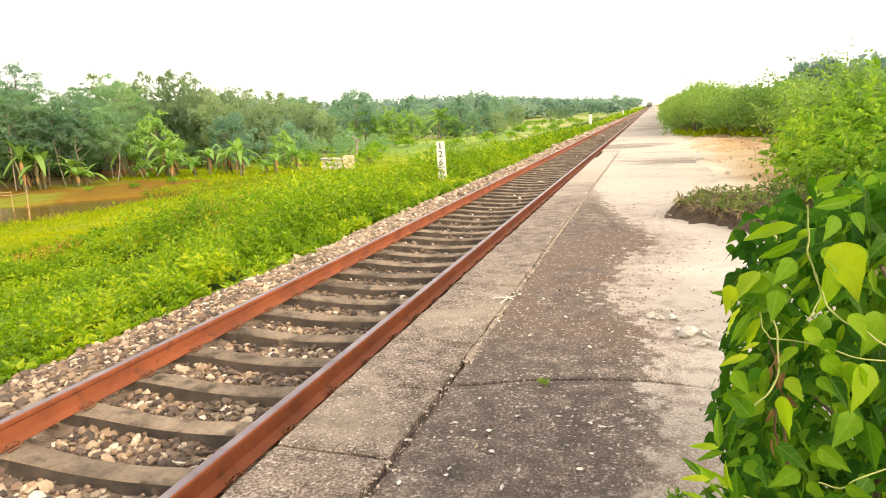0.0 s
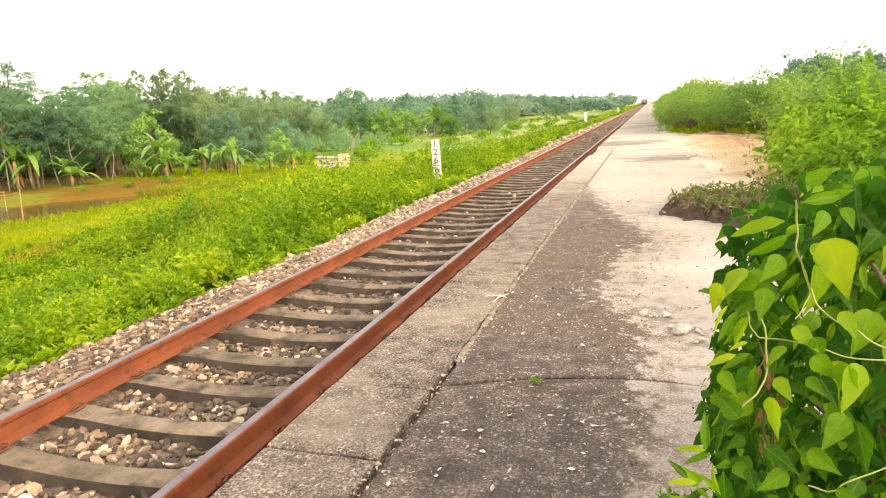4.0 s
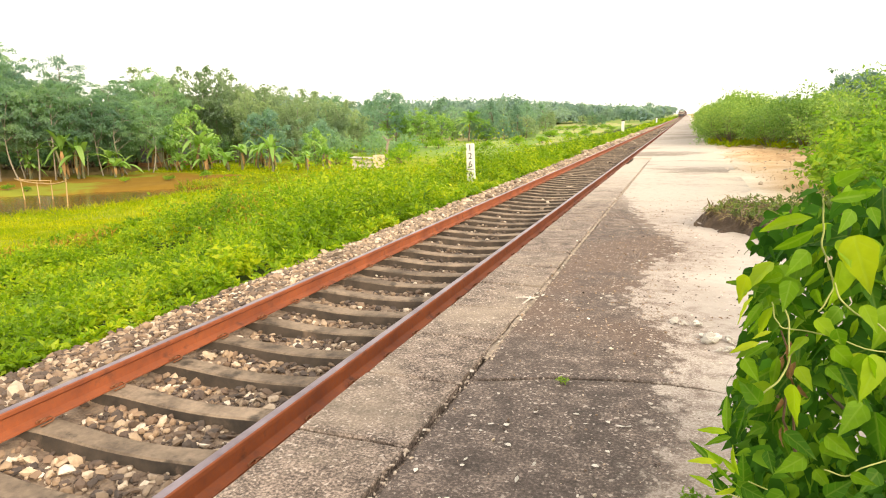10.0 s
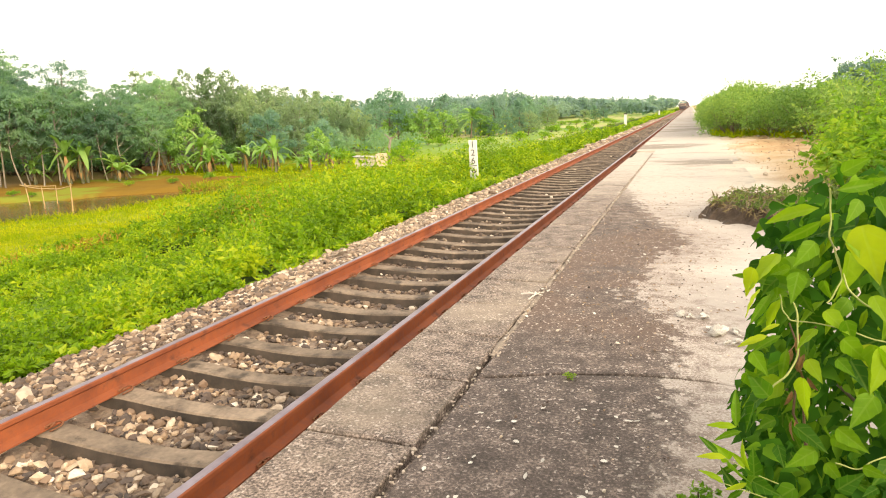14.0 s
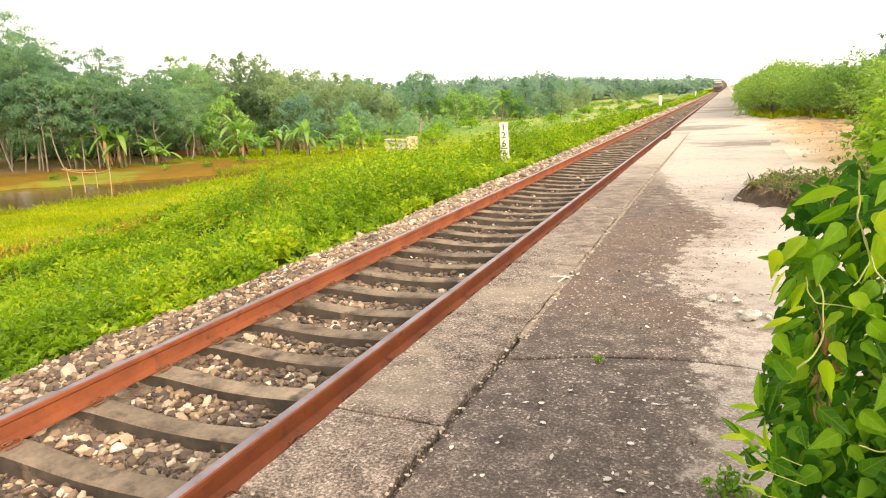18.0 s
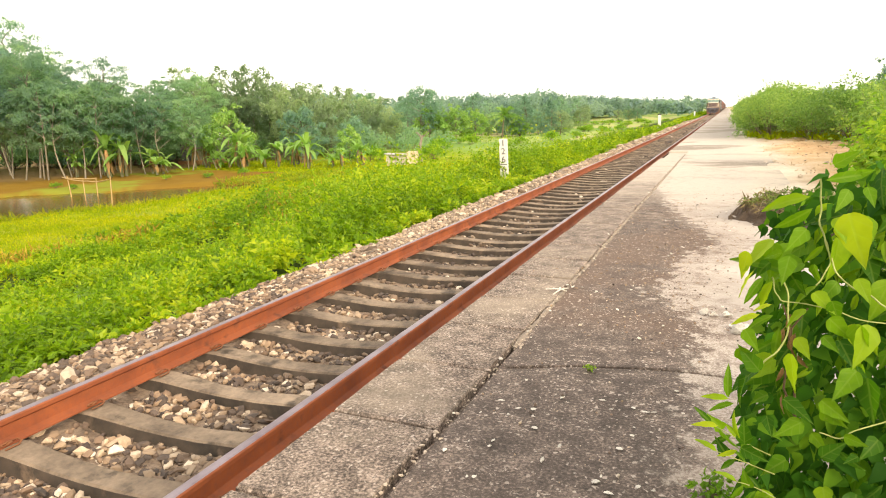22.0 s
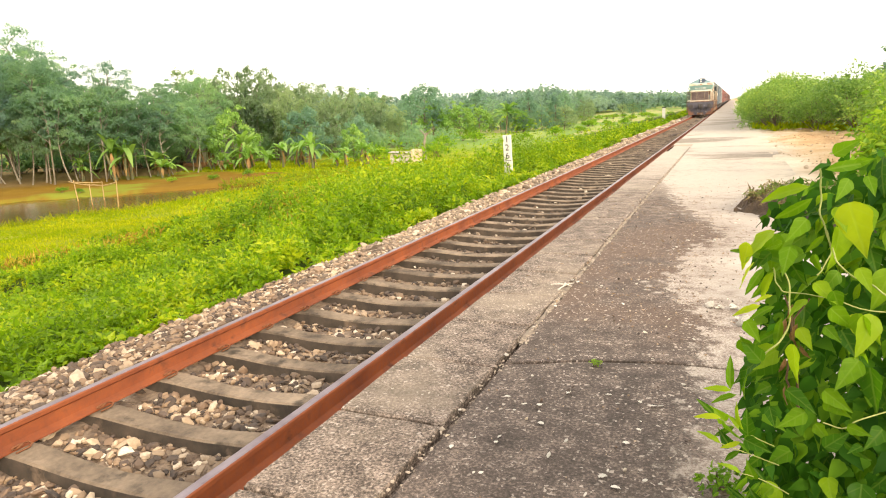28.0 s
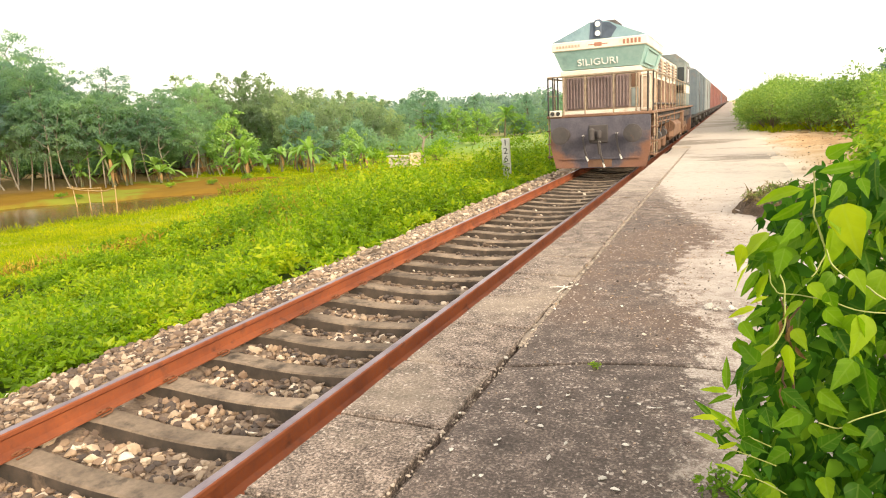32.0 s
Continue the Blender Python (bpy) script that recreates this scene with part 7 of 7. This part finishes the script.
M_white_letter = plain("white_lettering", (0.82, 0.82, 0.80), (0.92, 0.92, 0.90), 6.0, 0.7, bump=0.0)
M_navy = plain("sooty_navy_paint", (0.05, 0.07, 0.11), (0.13, 0.17, 0.24), 1.5, 0.6)
loco = thing("locomotive", "long-hood diesel locomotive in faded teal and cream, rust stained", "locomotive")
LEN = 20.4
# underframe, deck and buffer beam
one("underframe", lambda bm: (box(bm, (-1.30, 0.35, 1.15), (1.30, LEN - 0.3, 1.58), 0.03)), M_under, loco)
one("deck", lambda bm: box(bm, (-1.47, 0.0, 1.58), (1.47, LEN, 1.66), 0.02), M_dark_rust, loco)
def beam(bm):
    prism(bm, [(-1.36, 1.58), (-1.36, 0.75), (-1.22, 0.16), (1.28, 0.16), (1.38, 0.75), (1.38, 1.58)], 0.0, 0.16)
    box(bm, (-1.1, -0.04, 0.40), (1.1, 0.0, 0.44))
one("buffer_beam", beam, M_plow, loco, "dark sooty buffer beam with rusty corners")
one("lower_plate", lambda bm: box(bm, (-0.30, -0.012, 0.18), (0.36, 0.0, 0.40), 0.003), M_dark_rust, loco)
one("step_well", lambda bm: [box(bm, (s * 1.42 - 0.10, 0.2, z), (s * 1.42 + 0.10, 0.95, z + 0.04), 0.008) for s in (-1, 1) for z in (0.45, 0.82, 1.20)], M_dark_rust, loco)
for s in (-1, 1):
    b_ = one("buffer", lambda bm: (rod(bm, (s * 0.978, 0, 1.105), (s * 0.978, -0.42, 1.105), 0.13, sides=16), rod(bm, (s * 0.978, 0, 1.105), (s * 0.978, -0.10, 1.105), 0.19, sides=16)), M_under, loco)
    one("buffer_plate", lambda bm: (rod(bm, (s * 0.978, -0.42, 1.105), (s * 0.978, -0.46, 1.105), 0.245, sides=26), rod(bm, (s * 0.978, -0.46, 1.105), (s * 0.978, -0.475, 1.105), 0.20, sides=26)), M_under, b_)
one("coupler", lambda bm: (box(bm, (-0.10, -0.45, 1.0), (0.10, 0, 1.2), 0.03), box(bm, (-0.17, -0.62, 0.92), (-0.02, -0.40, 1.28), 0.05), box(bm, (0.03, -0.58, 0.98), (0.16, -0.40, 1.22), 0.05), box(bm, (-0.26, -0.05, 0.85), (0.26, 0.0, 1.35), 0.02), rod(bm, (0.02, -0.3, 1.0), (0.06, -0.25, 0.55), 0.03, sides=6)), M_under, loco, "dark steel knuckle coupler")
for x, z0 in ((-0.42, 0.80), (0.04, 0.62), (0.50, 0.84)):
    one("brake_hose", lambda bm: [rod(bm, p, q, 0.028, sides=7) for p, q in (((x, 0, z0 + 0.28), (x, -0.14, z0 + 0.22)), ((x, -0.14, z0 + 0.22), (x + 0.05, -0.18, z0 - 0.10)), ((x + 0.05, -0.18, z0 - 0.10), (x + 0.12, -0.14, z0 - 0.34)))], M_under, loco)
    one("hose_coupling", lambda bm: (rod(bm, (x + 0.10, -0.15, z0 - 0.30), (x + 0.14, -0.13, z0 - 0.44), 0.026, sides=8), rod(bm, (x - 0.03, -0.05, z0 + 0.26), (x + 0.03, -0.05, z0 + 0.26), 0.022, sides=8)), M_white_paint, loco, "pale hose coupling")
for x in (-1.20,):
    m_ = one("marker_light", lambda bm: box(bm, (x - 0.17, -0.05, 1.62), (x + 0.17, 0.06, 1.80), 0.015), M_cream, loco)
    for dx in (-0.08, 0.08):
        one("lens", lambda bm: rod(bm, (x + dx, -0.05, 1.71), (x + dx, -0.075, 1.71), 0.058, sides=14), M_black_paint, m_)

# front of the long hood: grille below, flared radiator housing above
HY = 0.36
one("hood_front", lambda bm: prism(bm, [(-1.06, 1.66), (1.06, 1.66), (1.06, 2.78), (-1.06, 2.78)], HY, HY + 0.3), M_tan, loco)
one("sill_band", lambda bm: box(bm, (-1.08, HY - 0.03, 1.66), (1.08, HY, 1.76), 0.008), M_cream, loco)
for i, (a, c) in enumerate(((-0.94, -0.42), (-0.36, 0.36), (0.42, 0.78))):
    gr = one("grille", lambda bm: (box(bm, (a, HY - 0.05, 1.80), (c, HY - 0.025, 2.68), 0.006)), M_maroon, loco, "brown slatted radiator grille")
    n_s = max(3, int((c - a) / 0.085))
    for k in range(n_s):
        x = a + (c - a) * (k + 0.5) / n_s
        one("slat", lambda bm: box(bm, (x - 0.018, HY - 0.10, 1.83), (x + 0.018, HY - 0.05, 2.65), 0.004), M_maroon, gr)
one("door_panel", lambda bm: (box(bm, (0.84, HY - 0.04, 1.80), (1.02, HY, 2.30), 0.006)), M_cab, loco)
one("upper_panel", lambda bm: (box(bm, (0.84, HY - 0.04, 2.33), (1.02, HY, 2.68), 0.006)), M_dark_rust, loco)
one("side_locker", lambda bm: box(bm, (1.08, HY + 0.05, 1.66), (1.36, HY + 0.6, 2.66), 0.02), M_tan, loco, "rust-streaked tan locker beside the hood")
one("locker_frame", lambda bm: [box(bm, (a, HY + 0.035, c), (b, HY + 0.05, d)) for a, b, c, d in ((1.10, 1.13, 1.72, 2.62), (1.31, 1.34, 1.72, 2.62), (1.13, 1.31, 2.59, 2.62), (1.13, 1.31, 1.72, 1.75))], M_cream, loco)
one("cream_band", lambda bm: (box(bm, (-1.09, HY - 0.10, 2.74), (1.09, HY + 0.2, 2.88), 0.02)), M_cream, loco)


def flare(bm):
    pts = [(-1.07, HY - 0.06, 2.90), (1.07, HY - 0.06, 2.90), (1.24, HY - 0.30, 3.40), (-1.24, HY - 0.30, 3.40), (-1.07, HY + 4.2, 2.90), (1.07, HY + 4.2, 2.90), (1.24, HY + 4.2, 3.40), (-1.24, HY + 4.2, 3.40)]
    v = [bm.verts.new(p) for p in pts]
    for q in ((0, 1, 2, 3), (5, 4, 7, 6), (1, 5, 6, 2), (4, 0, 3, 7), (3, 2, 6, 7), (0, 4, 5, 1)):
        bm.faces.new([v[i] for i in q])


one("radiator_flare", flare, M_teal, loco, "faded teal flared radiator housing")
one("side_vent", lambda bm: [rod(bm, a, b, 0.02, sides=6) for a, b in (((1.13, 0.75, 2.99), (1.235, 0.75, 3.33)), ((1.13, 3.6, 2.99), (1.235, 3.6, 3.33)), ((1.13, 0.75, 2.99), (1.13, 3.6, 2.99)), ((1.235, 0.75, 3.33), (1.235, 3.6, 3.33)))], M_teal, loco)
one("number_band", lambda bm: box(bm, (-1.29, HY - 0.34, 3.40), (1.29, HY + 4.2, 3.64), 0.02), M_cream, loco, "cream band round the hood's top")


def peak(bm):
    prism(bm, [(-1.29, 3.64), (1.29, 3.64), (0.34, 4.05), (0.24, 4.10), (-0.24, 4.10), (-0.34, 4.05)], HY - 0.30, HY + 4.2)


one("roof_peak", peak, M_slate, loco, "grey-blue sloping roof above the radiator")
one("exhaust_housing", lambda bm: box(bm, (0.02, HY + 0.1, 3.95), (0.42, HY + 1.2, 4.16), 0.04), M_under, loco)
one("headlight_surround", lambda bm: prism(bm, [(-0.24, 3.66), (0.34, 3.66), (0.50, 3.90), (0.30, 4.065), (-0.20, 4.09)], HY - 0.315, HY - 0.28), M_navy, loco, "sooty navy-blue panel round the headlight")
hl = one("headlight", lambda bm: box(bm, (-0.12, HY - 0.36, 3.67), (0.12, HY - 0.26, 4.15), 0.06), M_navy, loco)
for z in (3.79, 4.03):
    one("lamp", lambda bm: rod(bm, (0, HY - 0.36, z), (0, HY - 0.385, z), 0.072, sides=18), lamp_glass, hl, "lit round headlamp")
name_me = letters("SILIGURI", 0.27, 0.010)
name_me.transform(Matrix.Diagonal((1.12, 1, 1, 1)))
ob = part("name_lettering", name_me, M_white_letter, loco, "white painted station name")
ob.matrix_basis = pose(-0.05, HY - 0.155, 3.06, 25.6, 0, 0)
for i in range(5):                                       # running number, not legible as such
    one("number_bar", lambda bm: box(bm, (0.66 + 0.10 * i, HY - 0.348, 3.46), (0.72 + 0.10 * i, HY - 0.341, 3.58)), M_number, loco)
for i in range(8):
    one("script_bar", lambda bm: box(bm, (-1.15 + 0.085 * i, HY - 0.348, 3.48), (-1.09 + 0.085 * i, HY - 0.341, 3.55)), M_tan, loco)
one("emblem", lambda bm: (box(bm, (-0.10, HY - 0.348, 3.46), (0.10, HY - 0.341, 3.56)), box(bm, (-0.26, HY - 0.346, 3.50), (0.26, HY - 0.341, 3.525))), M_number, loco)

# long hood, with its doors, then the cab and the short nose
one("hood", lambda bm: box(bm, (-1.02, HY + 0.3, 1.66), (1.02, 14.0, 3.52), 0.04), M_cream, loco)
one("hood_skirt", lambda bm: box(bm, (-1.035, HY + 0.3, 1.66), (1.035, 14.0, 2.55), 0.01), M_dark_rust, loco)
one("hood_roof", lambda bm: prism(bm, [(-1.0, 3.52), (1.0, 3.52), (0.8, 3.68), (-0.8, 3.68)], HY + 4.2, 14.0), M_under, loco)
for i in range(15):
    y0 = 0.95 + 0.86 * i
    for s in (-1, 1):
        one("hood_door", lambda bm: box(bm, (s * 1.035 - 0.015, y0, 1.74), (s * 1.035 + 0.015, y0 + 0.74, 2.66), 0.008), M_dark_rust if i % 4 else M_tan, loco)
for i in range(10):                                      # louvred doors of the upper hood
    y0 = 4.75 + 0.92 * i
    for s in (-1, 1):
        lv = one("louvre_panel", lambda bm: box(bm, (s * 1.03 - 0.012, y0, 2.74), (s * 1.03 + 0.012, y0 + 0.80, 3.42), 0.006), M_cab if i % 3 == 1 else M_tan if i % 3 else M_cream, loco)
        for k in range(5):
            one("louvre", lambda bm: box(bm, (s * 1.05 - 0.012, y0 + 0.06, 2.82 + 0.115 * k), (s * 1.05 + 0.012, y0 + 0.74, 2.87 + 0.115 * k), 0.004), M_dark_rust if i % 2 else M_tan, lv)
for s in (-1, 1):
    one("sand_box", lambda bm: (box(bm, (s * 1.22 - 0.17, 1.05, 0.92), (s * 1.22 + 0.17, 1.55, 1.56), 0.03), rod(bm, (s * 1.22, 1.30, 0.92), (s * 1.05, 1.55, 0.25), 0.03, sides=6)), M_dark_rust, loco, "rusty sand box with a delivery pipe")
    one("battery_box", lambda bm: (box(bm, (s * 1.24 - 0.18, 12.5, 0.70), (s * 1.24 + 0.18, 13.4, 1.50), 0.03), box(bm, (s * 1.26 - 0.18, 12.55, 1.28), (s * 1.26 + 0.18, 13.35, 1.33), 0.01)), M_dark_rust, loco)
    one("brake_cylinder", lambda bm: [(rod(bm, (s * 1.30, y0, 0.88), (s * 1.30, y0 + 0.42, 0.88), 0.13, sides=14), rod(bm, (s * 1.30, y0 + 0.42, 0.88), (s * 1.26, y0 + 0.75, 0.80), 0.03, sides=6)) for y0 in (2.45, 4.3)], M_under, loco)
    one("air_pipe", lambda bm: (rod(bm, (s * 1.40, 0.9, 1.44), (s * 1.40, 13.6, 1.44), 0.032, sides=7), rod(bm, (s * 1.36, 1.2, 1.30), (s * 1.36, 7.8, 1.26), 0.022, sides=7), [rod(bm, (s * 1.38, y0, 1.46), (s * 1.30, y0 + 0.1, 0.80), 0.018, sides=6) for y0 in (2.3, 3.4, 5.0, 6.6, 11.9)]), M_dark_rust, loco, "rusty brake pipes below the deck")
    one("hood_pipe", lambda bm: (rod(bm, (s * 1.09, 0.9, 1.86), (s * 1.09, 13.8, 1.80), 0.035, sides=7), [rod(bm, (s * 1.09, y0, 1.66), (s * 1.09, y0, 2.62), 0.022, sides=6) for y0 in (2.6, 5.3, 6.1, 9.5, 11.4)]), M_under, loco)
    one("step_ladder", lambda bm: [rod(bm, (s * 1.46, y0, 0.42), (s * 1.46, y0, 1.64), 0.022, sides=6) for y0 in (0.22, 0.92)], M_rail_paint, loco)
for y0 in (4.0, 7.4, 10.6):
    one("roof_fan", lambda bm: (rod(bm, (0, y0, 3.62), (0, y0, 3.80), 0.62, 0.56, sides=20)), M_under, loco)
for i in range(7):
    one("hood_bar", lambda bm: box(bm, (1.052, 9.0 + 0.28 * i, 2.62), (1.058, 9.18 + 0.28 * i, 2.76)), M_white_paint, loco)
one("cab", lambda bm: (box(bm, (-1.42, 14.0, 1.66), (1.42, 17.2, 3.70), 0.05), prism(bm, [(-1.42, 3.68), (1.42, 3.68), (1.0, 4.02), (-1.0, 4.02)], 14.0, 17.2)), M_cab, loco)
one("cab_band", lambda bm: box(bm, (-1.43, 14.0, 2.25), (1.43, 17.2, 2.62), 0.01), M_cream, loco)
for s in (-1, 1):
    w_ = one("cab_window", lambda bm: box(bm, (s * 1.43 - 0.02, 14.7, 2.75), (s * 1.43 + 0.02, 16.4, 3.40), 0.02), M_glass, loco)
    one("window_frame", lambda bm: [box(bm, (s * 1.44 - 0.03, y, z), (s * 1.44 + 0.03, y2, z2)) for y, y2, z, z2 in ((14.64, 14.70, 2.70, 3.46), (16.40, 16.46, 2.70, 3.46), (14.70, 16.40, 2.70, 2.75), (14.70, 16.40, 3.40, 3.46))], M_steel, w_)
    one("cab_front_window", lambda bm: box(bm, (s * 1.22 - 0.14, 13.97, 2.80), (s * 1.22 + 0.14, 14.0, 3.42), 0.02), M_glass, loco)
one("short_nose", lambda bm: box(bm, (-1.02, 17.2, 1.66), (1.02, 19.8, 3.2), 0.08), M_cream, loco)
one("rear_beam", lambda bm: box(bm, (-1.36, LEN - 0.16, 0.3), (1.36, LEN, 1.58), 0.02), M_plow, loco)
# handrails
for x in (-1.44, -1.30, -1.16, -1.0, -0.39, 0.39, 1.0, 1.30, 1.44):
    top = 2.72
    one("stanchion", lambda bm: rod(bm, (x, 0.12, 1.62), (x, 0.12, top), 0.024, sides=7), M_rail_paint if abs(x) < 1.1 else M_black_paint, loco)
one("front_handrail", lambda bm: (rod(bm, (-1.46, 0.12, 2.72), (1.46, 0.12, 2.72), 0.026, sides=7), rod(bm, (-1.44, 0.12, 2.2), (-1.16, 0.12, 2.2), 0.015, sides=6)), M_rail_paint, loco)
for s in (-1, 1):
    one("side_handrail", lambda bm: rod(bm, (s * 1.44, 0.12, 2.70), (s * 1.44, 13.9, 2.70), 0.024, sides=7), M_rail_paint, loco)
    for i in range(10):
        one("stanchion", lambda bm: rod(bm, (s * 1.44, 0.9 + 1.42 * i, 1.62), (s * 1.44, 0.9 + 1.42 * i, 2.70), 0.02, sides=6), M_rail_paint, loco)
one("fuel_tank", lambda bm: box(bm, (-1.38, 8.0, 0.42), (1.38, 12.2, 1.15), 0.16), M_dark_rust, loco, "rust-brown fuel tank")
one("air_reservoir", lambda bm: [rod(bm, (s * 1.30, 7.0, 1.0), (s * 1.30, 7.9, 1.0), 0.20, sides=14) for s in (-1, 1)], M_dark_rust, loco)
loco_wheel = wheel_mesh(0.546)
wheelsets = []
for y0 in (1.9, 13.8):
    bogie = one("bogie", lambda bm: [(box(bm, (s * 1.16 - 0.09, y0 - 0.7, 0.62), (s * 1.16 + 0.09, y0 + 4.4, 0.92), 0.03), [box(bm, (s * 1.16 - 0.13, y0 + k * 1.85 - 0.22, 0.36), (s * 1.16 + 0.13, y0 + k * 1.85 + 0.22, 0.74), 0.04) for k in range(3)]) for s in (-1, 1)], M_dark_rust, loco, "rusty six-wheel bogie frame")
    for k in range(3):
        for s in (-1, 1):
            one("spring", lambda bm: [rod(bm, (s * 1.18, y0 + k * 1.85 + dy, 0.72), (s * 1.18, y0 + k * 1.85 + dy, 1.05), 0.09, sides=10) for dy in (-0.42, 0.42)], M_under, bogie)
        ob = new("wheelset", loco_wheel)
        ob.parent = loco
        wheelsets.append((ob, y0 + k * 1.85))


def make_wagon(paint, label, name="goods_wagon"):
    """A covered bogie goods wagon: body with ribs and doors, roof, underframe and bogies; its origin is under its front end."""
    w = thing(name, label, "goods wagon", "goods wagons of the train")
    L, H = 14.4, 3.62
    one("body", lambda bm: box(bm, (-1.50, 0.5, 1.12), (1.50, L - 0.1, H), 0.02), paint, w)
    one("roof", lambda bm: prism(bm, [(-1.52, H), (1.52, H), (1.15, H + 0.16), (0.5, H + 0.24), (-0.5, H + 0.24), (-1.15, H + 0.16)], 0.5, L - 0.1), M_pale if paint is not M_red else paint, w)
    one("solebar", lambda bm: box(bm, (-1.35, 0.3, 0.92), (1.35, L + 0.1, 1.12), 0.01), M_under, w)
    for s in (-1, 1):
        for i in range(13):
            if i in (3, 4, 8, 9):
                continue
            one("rib", lambda bm: box(bm, (s * 1.53 - 0.03, 0.6 + 1.07 * i, 1.14), (s * 1.53 + 0.03, 0.70 + 1.07 * i, H - 0.04), 0.01), paint, w)
        for y0 in (3.9, 9.3):
            d_ = one("door", lambda bm: box(bm, (s * 1.53 - 0.025, y0, 1.2), (s * 1.53 + 0.025, y0 + 1.7, H - 0.15), 0.01), paint, w)
            one("door_bar", lambda bm: (box(bm, (s * 1.565 - 0.015, y0 + 0.80, 1.25), (s * 1.565 + 0.015, y0 + 0.88, H - 0.2)), box(bm, (s * 1.565 - 0.012, y0 + 0.1, 2.2), (s * 1.565 + 0.012, y0 + 1.6, 2.28))), M_under, d_)
    one("end_rib", lambda bm: [box(bm, (x - 0.05, 0.44, 1.14), (x + 0.05, 0.5, H), 0.01) for x in (-1.2, -0.6, 0, 0.6, 1.2)], paint, w)
    for y0 in (2.2, 11.3):
        bg = one("bogie", lambda bm: box(bm, (-0.99, y0 - 0.22, 0.52), (0.99, y0 + 0.22, 0.90), 0.03), M_under, w)
        for s in (-1, 1):
            one("side_frame", lambda bm: box(bm, (s * 1.08 - 0.08, y0 - 1.25, 0.45), (s * 1.08 + 0.08, y0 + 1.25, 0.75), 0.03), M_under, bg)
        for dy in (-1.0, 1.0):
            ob = new("wheelset", wagon_wheel)
            ob.parent, ob.location = bg, (0, y0 + dy, 0.5)
    one("coupler", lambda bm: (box(bm, (-0.12, -0.35, 0.98), (0.12, 0.5, 1.2), 0.02)), M_under, w)
    return w


wagon_wheel = wheel_mesh(0.5)
wagons = []
for kind, (paint, label) in enumerate(((M_blue, "dusty blue-grey covered goods wagon"), (M_pale, "pale grey covered goods wagon"), (M_red, "faded red covered goods wagon"))):
    wagons.append((make_wagon(paint, label), LEN + 0.7 + 15.0 * kind))
for i in range(3, 26):
    src = wagons[2][0] if i % 7 else wagons[0][0]
    wagons.append((copy_thing(src, Matrix.Identity(4)), LEN + 0.7 + 15.0 * i))

SPEED, STOP = 15.35, 18.4                                # metres a second; where the front stands at the end


def ride(ob, back):
    walk(ob, [(t, pose(0, STOP + back + SPEED * (32.0 - t), 0)) for t in range(0, 33, 2)])


def motions():
    """The train rolls towards the platform at an even speed; the engine's wheels turn with it."""
    ride(loco, 0.0)
    for ob, back in wagons:
        ride(ob, back)
    per_key = math.degrees(SPEED / FPS / 0.546)
    for ob, y0 in wheelsets:
        walk(ob, [(k / FPS, pose(0, y0, 0.546, per_key * k % 360.0, 0, 0)) for k in range(0, 32 * FPS + 1)])


motions()
